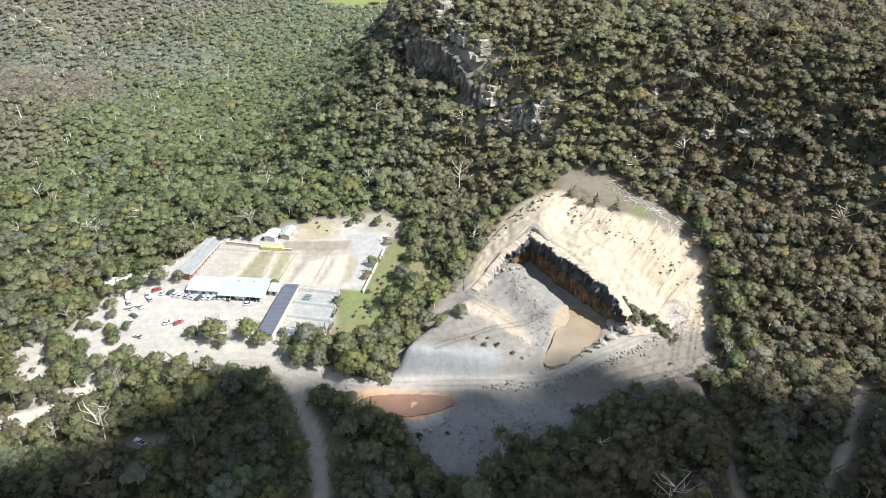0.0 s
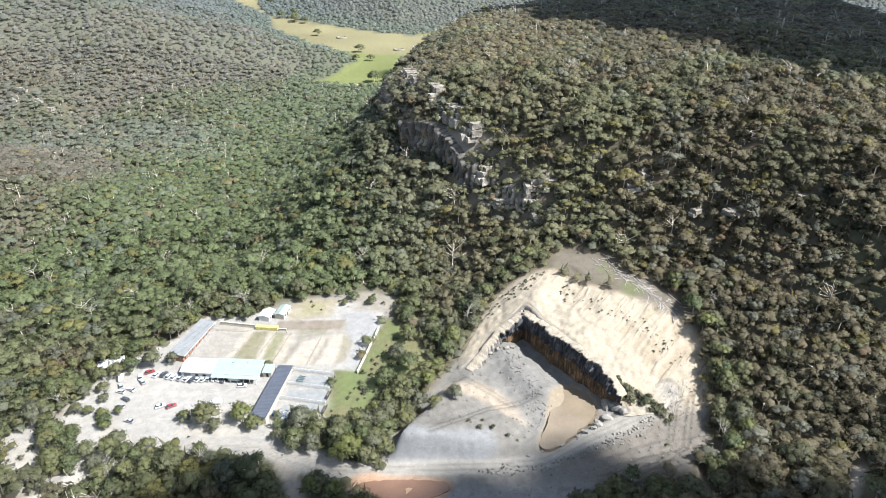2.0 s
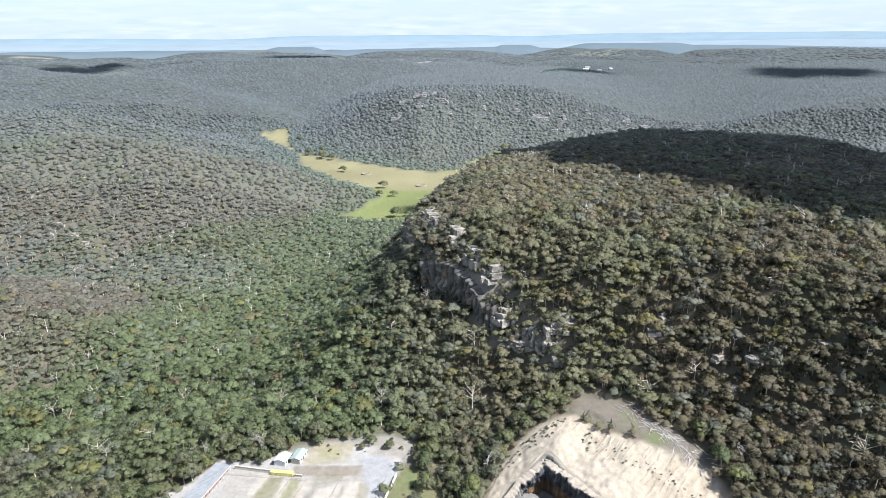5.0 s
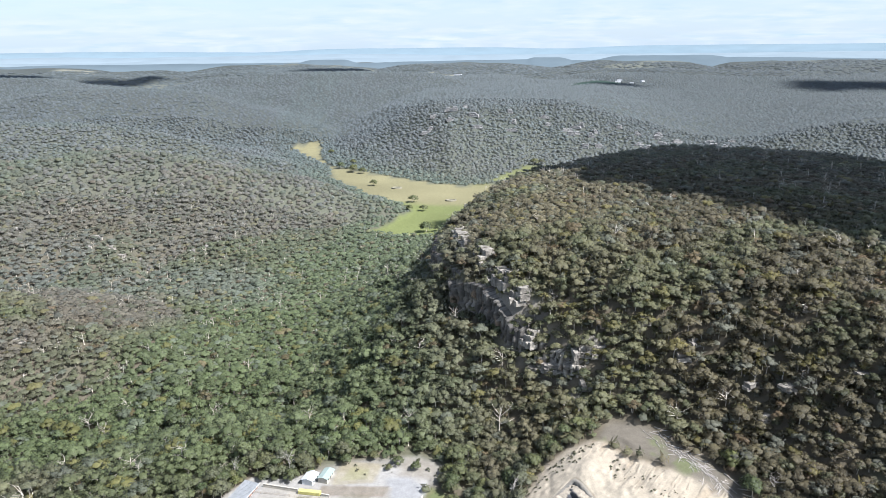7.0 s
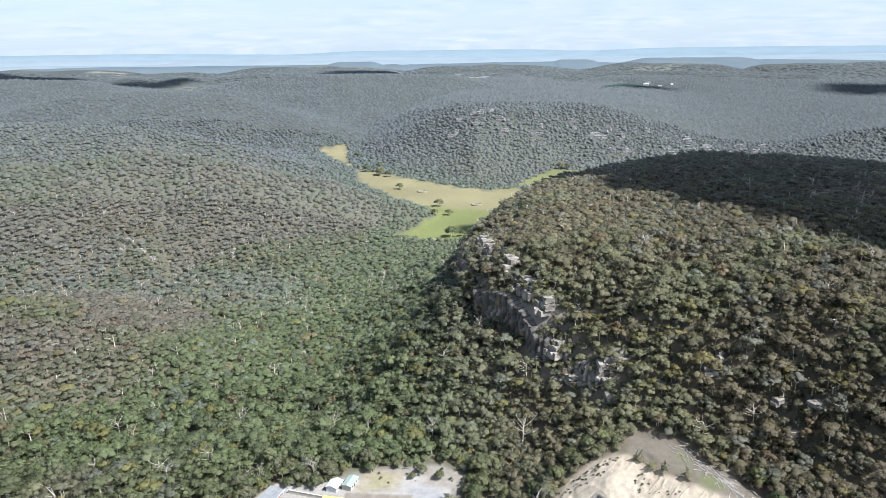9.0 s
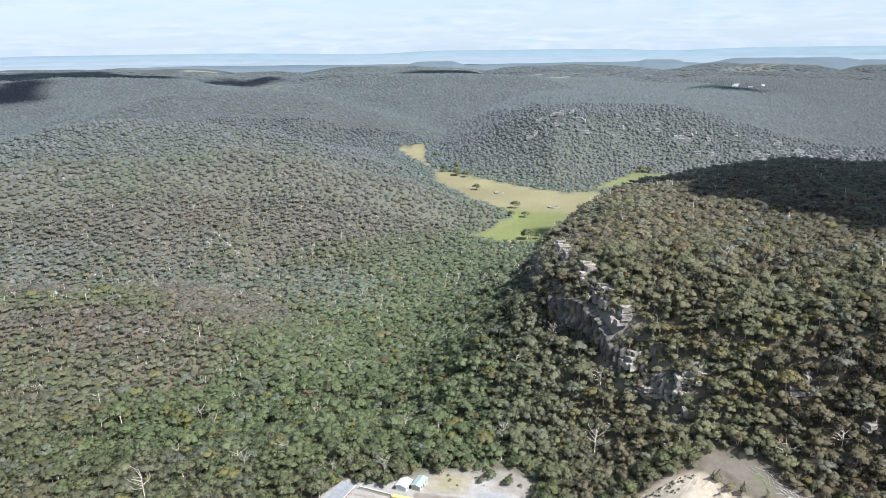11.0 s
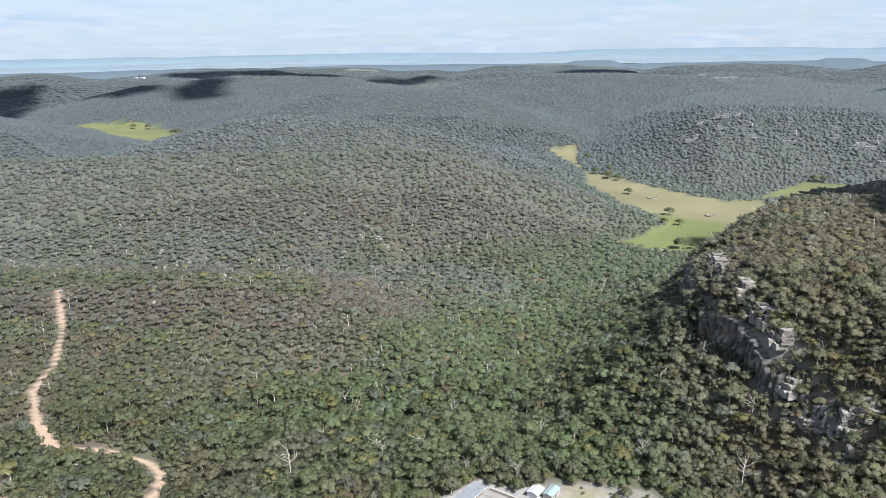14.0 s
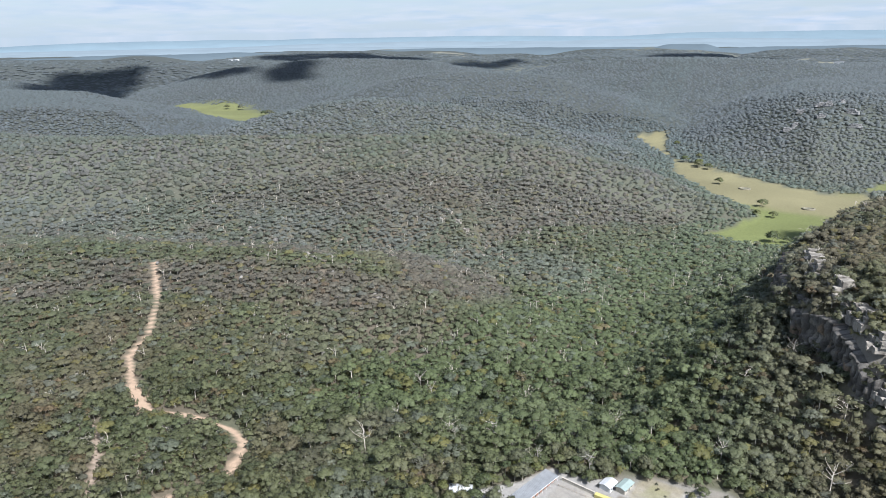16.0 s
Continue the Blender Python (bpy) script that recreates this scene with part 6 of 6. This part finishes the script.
def quarry_face():
    """The cut face: dark jointed columns over ochre rock, following the pit's edge."""
    line = [(12.5, 257.5), (17, 262.5), (27, 272.6), (39.6, 281.6), (53.4, 263.2), (69.4, 242.4), (76.5, 232.5)]
    tops = [13.5, 16.0, 23.6, 29.2, 28.2, 25.8, 18.0]
    seg = [0.0]
    for (a, b), (c, d) in zip(line[:-1], line[1:]):
        seg.append(seg[-1] + math.hypot(c - a, d - b))
    n, rows = int(seg[-1] / 0.3), 30
    u = np.linspace(0, seg[-1], n + 1)
    px, py = np.interp(u, seg, [p[0] for p in line]), np.interp(u, seg, [p[1] for p in line])
    top = np.interp(u, seg, tops) + 0.9 * fbm(u, u * 0, 3.0, 201, 3)
    foot = ground_z(px, py)
    foot = np.minimum(foot, np.interp(u, seg, [13, 12.5, 13, 13, 12, 11, 11])) - 1.0
    nx, ny = np.gradient(py), -np.gradient(px)
    ln = np.hypot(nx, ny)
    nx, ny = nx / ln, ny / ln
    v = np.linspace(0, 1, rows + 1)
    U, V = np.meshgrid(u, v)
    Z = foot + (top - foot) * V
    lane = U + 0.5 * vnoise(U, Z, 3.5, 202)
    joint = lane / 1.5 - np.floor(lane / 1.5)
    columns = 1.6 * lattice(np.floor(lane / 1.5), np.floor(Z / 3.1 + lattice(np.floor(lane / 1.5), U * 0, 204)), 203) + 0.8 * np.abs(vnoise(U, Z * 0.3, 0.9, 205)) + 1.5 * np.abs(vnoise(U, Z * 0.1, 5.0, 206))
    band = step(0.52, 0.60, V + 0.06 * vnoise(U, U * 0, 6, 207))
    out = columns * (0.45 + 0.75 * band) + 0.9 * fbm(U, Z * 1.3, 4.5, 209, 3) - 0.6 * V + 0.5 * band
    X, Y = px + nx * (out + 0.7), py + ny * (out + 0.7)
    # a crisp brow: the face ends in a sharp edge and the cream earth begins behind it
    Z[-3], Z[-2] = top - 0.3, top + 0.05
    X[-2], Y[-2] = px + nx * (0.75 * out[-2] + 0.5), py + ny * (0.75 * out[-2] + 0.5)
    X[-1], Y[-1] = px - nx * 1.6, py - ny * 1.6
    # rock colours darkened further, standing for shade on the main face
    ochre = np.array((0.135, 0.085, 0.045)) * (1 + 0.5 * fbm(U, Z, 3.0, 211, 4))[..., None]
    ochre = blend(ochre, (0.05, 0.038, 0.03), 0.85 * step(0.0, 0.45, fbm(U * 1.0, Z * 0.25, 2.2, 213, 3)))
    slate = np.array((0.05, 0.051, 0.055)) * (1 + 0.6 * fbm(U, Z * 0.4, 1.5, 215, 3))[..., None]
    west = step(24, 14, U)  # the short western return is paler, its sunlit side put into the colour
    slate = blend(slate, (0.23, 0.21, 0.185), 0.8 * west)
    ochre = blend(ochre, (0.29, 0.215, 0.13), 0.8 * west)
    C = ochre * (1 - band[..., None]) + slate * band[..., None]
    C = C * (0.6 + 0.8 * lattice(np.floor(lane / 1.5), np.floor(Z / 3.1), 219))[..., None] * (0.45 + 0.55 * step(0.0, 0.2, np.minimum(joint, 1 - joint)))[..., None]
    C[-2:] = (0.27, 0.235, 0.185)
    cells = np.arange(U.size).reshape(U.shape)
    q = np.stack([cells[:-1, :-1], cells[:-1, 1:], cells[1:, 1:], cells[1:, :-1]], -1).reshape(-1, 4)
    me = mesh_from("quarry_face", np.stack([X, Y, Z], -1).reshape(-1, 3), q, np.clip(C, 0.02, 0.8).reshape(-1, 3), "cover", False, [M_FACE])
    tagged(new("quarry_face", me), "cut quarry face of dark jointed rock over ochre", "rock face", kind="structure")


def quarry_bench():
    """The bare slope above the cut face at a finer scale, with its rain-cut rills."""
    x, y = np.arange(8, 121, 0.5), np.arange(226, 309, 0.5)
    X, Y = np.meshgrid(x, y)
    q, p = inside(X, Y, QUARRY), inside(X, Y, PIT)
    d = polyline(X, Y, WALL)[0]
    lane, down = 0.72 * X - 0.69 * Y, 0.69 * X + 0.72 * Y
    wander = lane + 0.7 * vnoise(lane, down, 7, 221) + 0.25 * vnoise(lane, down, 2, 223)
    fine = 1 - np.abs(vnoise(wander, down * 0.07, 1.05, 225))
    fine = fine ** 3
    upper = step(14, 20, d + 3 * fbm(X, Y, 8, 226, 2)) * step(20, 34, X + 0.3 * (Y - 250))
    edge = np.minimum(p - 1.2, -q - 0.3 + 0.8 * fbm(X, Y, 4, 227, 2))
    Z = land(X, Y) + 0.3 - 1.3 * fine * upper + 0.12 * fbm(X, Y, 2.2, 229, 3) - 1.3 * step(1.6, 0.0, edge)
    C = cover_colours(X, Y, Z)
    C = blend(C, (0.165, 0.128, 0.088), 0.75 * upper * step(0.35, 0.9, fine))
    C = blend(C, (0.295, 0.258, 0.200), 0.8 * step(20, 12, d) * step(0, 3, p) * step(26, 40, X))
    C = blend(C, (0.24, 0.185, 0.13), 0.55 * step(3.0, 1.0, d + 1.2 * fbm(X, Y, 3, 231, 3)) * step(30, 40, X))
    C = C * (1 + 0.16 * fbm(X, Y, 1.6, 233, 3))[..., None]
    cells = np.arange(X.size).reshape(X.shape)
    quad = np.stack([cells[:-1, :-1], cells[:-1, 1:], cells[1:, 1:], cells[1:, :-1]], -1)
    keep = (edge[:-1, :-1] > -0.4) & (edge[1:, 1:] > -0.4)
    quad = quad[keep]
    used, inv = np.unique(quad.ravel(), return_inverse=True)
    co = np.stack([X, Y, Z], -1).reshape(-1, 3)[used]
    me = mesh_from("quarry_bench", co, inv.reshape(-1, 4), np.clip(C.reshape(-1, 3)[used], 0.02, 0.8), "cover", True, [M_GROUND])
    tagged(new("quarry_bench", me), "cream rilled slope of bare earth above the quarry face", "slope", kind="structure")


quarry_bench()
quarry_face()


def rock_heap(name, label, count, place, low, high, seed, mat=M_ROCK):
    """Loose stones lying about, too many to count."""
    rr = np.random.default_rng(seed)
    V, F = [], []
    base_v, base_f = ICO_V, ICO_F
    for k in range(count):
        x, y = place(rr)
        s = low + (high - low) * rr.random() ** 5
        v = base_v * rr.uniform(0.65, 1.2, (12, 1)) * s * rr.uniform(0.7, 1.2, 3)
        V.append(v + (x, y, float(ground_z(x, y)) + 0.25 * s))
        F.append(base_f + 12 * k)
    me = mesh_from(name, np.concatenate(V), np.concatenate(F), slots=[mat])
    tagged(new(name, me), label, "rubble", kind="stuff")


def along(line, spread):
    """A place near a line, for scattering."""
    def go(rr):
        k = rr.integers(len(line) - 1)
        u = rr.random()
        (a, b), (c, d) = line[k], line[k + 1]
        return a + (c - a) * u + rr.normal(0, spread), b + (d - b) * u + rr.normal(0, spread)
    return go


rock_heap("talus", "broken grey stone on the pit's heaps", 1100, along([(27, 268), (33, 262), (37, 250), (42, 236), (38, 224), (30, 222)], 3.6), 0.08, 0.55, 1)
rock_heap("rubble", "loose stones along the haul road's edge", 900, along([(16, 200), (40, 201), (57, 209), (80, 220), (98, 232)], 1.3), 0.1, 0.7, 2)
rock_heap("rubble", "pale broken stone on the lower spoil bank", 1700, along([(-24, 182), (-4, 178), (14, 182), (40, 190), (4, 164)], 6.0), 0.08, 0.5, 3)
rock_heap("rubble", "white stone chips tipped on the lower bank", 260, along([(24, 184), (34, 180), (40, 182)], 1.8), 0.15, 0.6, 4)
rock_heap("rubble", "stones strewn over the western slope of the pit", 900, along([(-10, 222), (4, 250), (18, 262), (8, 232), (-14, 214)], 5.0), 0.08, 0.45, 5)
rock_heap("rubble", "stones strewn over the quarry's eastern apron", 2200, along([(52, 198), (78, 203), (98, 212), (104, 240), (84, 214), (60, 202)], 5.0), 0.08, 0.42, 6)



def hill_stone(rr):
    """A place on a stony slope of the western hills."""
    while True:
        x, y = rr.uniform(-800, -230), rr.uniform(330, 900)
        if float(fbm(np.array([x]), np.array([y]), 45, 79, 4)[0]) > 0.12 and float(grade(np.array([x]), np.array([y]), 9.0)[0]) > 0.13 and rr.random() < 0.8:
            return x, y


rock_heap("hill_stones", "pale sandstone blocks showing between the trees of the western hills", 700, hill_stone, 0.9, 3.6, 8)


def boulders():
    r = random.Random(5)
    spots = [(71, 236, 3.2), (74, 233, 2.6), (68, 226, 2.4), (64, 223, 1.8), (58, 219, 1.5), (48, 213, 1.3), (76, 229, 2.0), (62, 221, 1.2), (55, 217, 1.1), (66, 248, 1.4), (60, 255, 1.2), (45, 216, 1.0), (40, 211, 0.9), (34, 208, 0.8),
             (72.5, 240, 2.2), (30, 266, 1.3), (33, 268, 1.1), (26, 266, 1.0), (36, 262, 0.9), (50, 258, 0.9), (-6, 180, 0.8), (12, 176, 0.9)]
    for k, (x, y, s) in enumerate(spots):
        t = thing("boulder", "broken grey boulder in the quarry", "boulder", x, y, float(ground_z(x, y)), r.uniform(0, 360), "quarry boulders")
        bm = lump(r, 2, s, s * r.uniform(0.6, 0.9), s * r.uniform(0.5, 0.8), 0.35, k + 300)
        bmesh.ops.translate(bm, verts=bm.verts, vec=(0, 0, s * 0.25))
        part("stone", bm, M_ROCK, t)


boulders()


def felled_timber():
    r = random.Random(9)
    for k in range(90):
        u = r.random()
        x, y = 80 + 30 * u + r.normalvariate(0, 2.2), 314 - 44 * u + r.normalvariate(0, 2.2)
        L, rad = r.uniform(2.5, 8), r.uniform(0.08, 0.22)
        turn = -58 + r.normalvariate(0, 35)
        a = radians(turn)
        z0, z1 = float(ground_z(x, y)), float(ground_z(x + L * math.cos(a), y + L * math.sin(a)))
        t = thing("log", "grey dead log in a windrow of felled timber", "log", x, y, z0 + rad, turn, "felled logs")
        v, f = stick((0, 0, 0), (L, 0, z1 - z0), rad, rad * 0.55, 6)
        w, g = stick((L * 0.6, 0, (z1 - z0) * 0.6), (L * 0.8, 0.9, (z1 - z0) * 0.8 + 0.5), rad * 0.5, rad * 0.2, 4)
        for nm, vv, ff in (("stem", v, f), ("branch", w, g)):
            ob = new(nm, mesh_from(nm, vv, ff, smooth=True, slots=[M_DEADWOOD]))
            ob.parent = t


felled_timber()


# ---------------------------------------------------------------- water
def muddy(name, colour, rough):
    mat = material(name, colour, rough, 0.12, 0.12, 0.03, 1.5, 0.0, 0.5)
    return mat


def pool(name, label, poly, level, mat):
    """A still sheet of water with a slightly wandering shore."""
    bm = bmesh.new()
    pts = []
    for (x0, y0), (x1, y1) in zip(poly, [*poly[1:], poly[0]]):
        for k in range(5):
            x, y = x0 + (x1 - x0) * k / 5, y0 + (y1 - y0) * k / 5
            pts.append((x + 0.7 * noise.noise((x * 0.4, y * 0.4, 1)), y + 0.7 * noise.noise((x * 0.4, y * 0.4, 5))))
    top = [bm.verts.new((x, y, level)) for x, y in pts]
    low = [bm.verts.new((x, y, level - 1.5)) for x, y in pts]
    bm.faces.new(top)
    for i in range(len(top)):
        j = (i + 1) % len(top)
        bm.faces.new((top[i], low[i], low[j], top[j]))
    bmesh.ops.recalc_face_normals(bm, faces=bm.faces)
    me = bpy.data.meshes.new(name)
    bm.to_mesh(me)
    bm.free()
    me.materials.append(mat)
    tagged(new(name, me), label, "water", kind="structure")


pool("pit_pond", "muddy tan pond at the bottom of the quarry pit", POND, 9.75, muddy("tan_water", (0.185, 0.15, 0.108), 0.1))
pool("red_puddle", "shallow red-brown puddle beside the haul road", PUDDLE, 7.25, muddy("red_water", (0.165, 0.098, 0.066), 0.15))


def farm_dam(x, y, a, b):
    t = thing("farm_dam", "small farm dam with a pale earth bank", "dam", x, y, float(ground_z(x, y)), 0, "farm dams")
    bm = bmesh.new()
    rings = [(1.0, -0.5), (0.95, 1.6), (0.8, 1.9), (0.65, 0.5)]
    vs = [[bm.verts.new((a * k * math.cos(i * math.pi / 14), b * k * math.sin(i * math.pi / 14), z)) for i in range(28)] for k, z in rings]
    for p, q in zip(vs[:-1], vs[1:]):
        for i in range(28):
            bm.faces.new((p[i], p[(i + 1) % 28], q[(i + 1) % 28], q[i]))
    part("bank", bm, M_BANK, t)
    bm = bmesh.new()
    bmesh.ops.create_circle(bm, cap_ends=True, segments=28, radius=1, matrix=Matrix.Translation((0, 0, 0.7)) @ Matrix.Diagonal((a * 0.75, b * 0.75, 1, 1)))
    part("water", bm, M_DAM, t)


M_BANK = material("pale_earth", (0.185, 0.168, 0.12), 0.9, 0.1, 0.2, 0.2, 1)
M_DAM = muddy("dam_water", (0.14, 0.14, 0.10), 0.1)
farm_dam(-156, 1177, 9, 8)
farm_dam(-58, 1079, 9, 7)


# ---------------------------------------------------------------- the far distance
def homestead(x, y, n, seed):
    r = random.Random(seed)
    for k in range(n):
        hx, hy = x + r.uniform(-70, 70), y + r.uniform(-25, 25)
        gable_house("farm_building", "pale farm building among trees on the plateau", hx, hy, r.uniform(-30, 30), r.uniform(7, 12), r.uniform(4, 6), 4.0, 2.4, M_WHITE, r.choice((M_ROOF_WHITE, M_ROOF_GREY)), "farm buildings")


homestead(-361, 3570, 4, 1)
homestead(-202, 3440, 5, 2)
homestead(512, 2948, 3, 3)
homestead(600, 2920, 2, 4)
homestead(-1470, 1440, 3, 5)
homestead(-2778, 2547, 4, 6)


def backdrop_material(name, colour, glow):
    """Far hills, the haze of the air put into their colour and a faint glow."""
    mat = bpy.data.materials.new(name)
    mat.use_nodes = True
    nt = mat.node_tree
    bsdf = nt.nodes["Principled BSDF"]
    bsdf.inputs["Roughness"].default_value = 1.0
    bsdf.inputs["Specular IOR Level"].default_value = 0.0
    co, n, ramp = nt.nodes.new("ShaderNodeTexCoord"), nt.nodes.new("ShaderNodeTexNoise"), nt.nodes.new("ShaderNodeValToRGB")
    n.inputs["Scale"].default_value = 0.006
    n.inputs["Detail"].default_value = 5
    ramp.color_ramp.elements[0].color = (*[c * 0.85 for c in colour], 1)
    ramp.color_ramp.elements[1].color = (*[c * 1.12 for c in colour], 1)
    flat = nt.nodes.new("ShaderNodeMapping")
    flat.inputs["Scale"].default_value = (1, 1, 7)
    nt.links.new(co.outputs["Object"], flat.inputs[0])
    nt.links.new(flat.outputs[0], n.inputs["Vector"])
    nt.links.new(n.outputs["Fac"], ramp.inputs[0])
    nt.links.new(ramp.outputs["Color"], bsdf.inputs["Base Color"])
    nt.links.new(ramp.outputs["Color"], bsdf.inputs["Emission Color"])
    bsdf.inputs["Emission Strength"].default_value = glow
    return mat


def far_range(radius, base, rise, seed, mat, label, mesas=()):
    """A low range of hills round the horizon."""
    a = np.radians(np.arange(-50, 82, 0.15))
    h = base + rise * np.clip(0.3 + 1.1 * fbm(a * 900, a * 0 + seed, 210, seed, 4), 0, 1.2)
    for bearing, half, up in mesas:
        h = np.maximum(h, base + up * step(half * 1.5, half * 0.6, np.abs(np.degrees(a) - bearing + 0.4 * fbm(a * 900, a * 0, 40, seed + 2, 2))) * (1 + 0.08 * fbm(a * 900, a * 0, 25, seed + 4, 3)))
    rows = [(radius + 60, -60 + base), (radius, None), (radius + 90, base - 80)]
    X = np.stack([-np.sin(a) * r for r, _ in rows])
    Y = np.stack([np.cos(a) * r for r, _ in rows])
    X[0], Y[0] = -np.sin(a) * (radius - 80), np.cos(a) * (radius - 80)
    Z = np.stack([np.full(a.shape, base - 45), h, np.full(a.shape, base - 80)])
    cells = np.arange(X.size).reshape(X.shape)
    q = np.stack([cells[:-1, :-1], cells[:-1, 1:], cells[1:, 1:], cells[1:, :-1]], -1).reshape(-1, 4)
    me = mesh_from("backdrop", np.stack([X, Y, Z], -1).reshape(-1, 3), q, smooth=True, slots=[mat])
    tagged(new("backdrop", me), label, "distance", kind="structure")


M_FAR_A = backdrop_material("far_hazed_ridge", (0.085, 0.108, 0.122), 0.24)
M_FAR_B = backdrop_material("far_hazed_lowland", (0.140, 0.170, 0.188), 0.42)
M_FAR_C = backdrop_material("far_hazed_range", (0.120, 0.158, 0.180), 0.46)
far_range(4250, 122, 26, 3, M_FAR_A, "distant wooded ridge, haze in its blue-grey colour and glow", ((-13.5, 4.6, 34), (-4.5, 1.8, 27), (12.5, 2.0, 26), (31, 4, 18), (55, 3, 16)))
far_range(4450, 144, 14, 6, M_FAR_B, "lowland beyond the wooded plateau, haze in its pale colour and glow", ((0, 3, 20), (22, 4, 18), (-26, 5, 22)))
far_range(4650, 160, 16, 12, M_FAR_B, "plateau far away, haze in its pale blue colour and glow")
far_range(4860, 186, 20, 8, M_FAR_C, "long range on the horizon, haze in its teal-blue colour and glow", ((-20, 12, 22), (6, 9, 20), (34, 10, 17)))


# ---------------------------------------------------------------- clouds that stand over the land
M_CLOUD = material("cloud", (0.8, 0.8, 0.8), 1.0, 0.01, 0.03, 0.0, 0.05)


def cloud(shadow, level, puff, seed, base=1400):
    """A fair-weather cloud whose shade falls on the given stretch of land."""
    r = random.Random(seed)
    k = (base - level) / sun_dir.z
    poly = [(x + sun_dir.x * k, y + sun_dir.y * k) for x, y in shadow]
    xs, ys = [p[0] for p in poly], [p[1] for p in poly]
    t = tagged(new("cloud"), "white fair-weather cumulus cloud", "cloud", "clouds")
    t.matrix_basis = pose(sum(xs) / len(xs), sum(ys) / len(ys), base)
    V, F, n = [], [], 0
    step_ = puff * 0.8
    x = min(xs) - puff
    while x < max(xs) + puff:
        y = min(ys) - puff
        while y < max(ys) + puff:
            jx, jy = x + r.uniform(-0.5, 0.5) * puff, y + r.uniform(-0.3, 0.3) * puff
            if float(inside(np.array([jx]), np.array([jy]), poly)[0]) < -puff * 0.55:
                s = puff * r.uniform(0.7, 1.05)
                V.append(ICO2_V * (s, s, s * 0.55) + (jx - t.location.x, jy - t.location.y, r.uniform(0, 0.6) * puff))
                F.append(ICO2_F + n)
                n += len(ICO2_V)
            y += step_
        x += step_
    ob = new("billow", mesh_from("billow", np.concatenate(V), np.concatenate(F), smooth=True, slots=[M_CLOUD]))
    ob.parent = t


ICO2_V, ICO2_F = ICO_V, ICO_F
cloud([(-140, 150), (-116, 180), (-102, 194), (-84, 203), (-59, 208), (-36, 199), (-14, 196), (8, 196), (28, 201), (50, 208), (80, 214), (108, 208), (135, 194), (154, 189), (240, 170), (300, 40), (100, 0), (-120, 0), (-170, 90)], 12, 22, 1)
cloud([(40, 780), (66, 700), (98, 615), (134, 535), (176, 455), (235, 385), (300, 345), (400, 320), (540, 400), (620, 800), (460, 1020), (200, 1050), (20, 900)], 108, 36, 2)
cloud([(-2560, 1400), (-3270, 1940), (-3170, 2190), (-3150, 2400), (-2980, 2250), (-2300, 1640), (-1930, 1330), (-1990, 1190)], 90, 55, 3, 7000)
cloud([(-2430, 1960), (-2590, 2160), (-2270, 2210), (-2120, 2110), (-2210, 1990)], 90, 40, 4, 7000)
cloud([(-2070, 2060), (-2160, 2260), (-2010, 2340), (-1800, 2090), (-1850, 1970)], 90, 40, 5, 7000)
cloud([(-1680, 2750), (-1740, 3120), (-1570, 3430), (-1470, 3270), (-1530, 2980)], 110, 50, 6, 7000)
cloud([(-2630, 2630), (-2830, 2810), (-2510, 3210), (-1950, 3170), (-1820, 2900), (-2130, 2600)], 120, 60, 7, 7000)
cloud([(-1030, 3310), (-870, 3650), (-470, 3820), (-320, 3660), (-570, 3460)], 140, 60, 8, 7000)
cloud([(260, 2360), (450, 2700), (640, 2760), (560, 2560)], 100, 45, 9, 7000)
cloud([(1130, 2830), (1310, 2680), (1480, 2530), (1320, 2250), (1270, 2450), (1100, 2400)], 100, 45, 10, 7000)
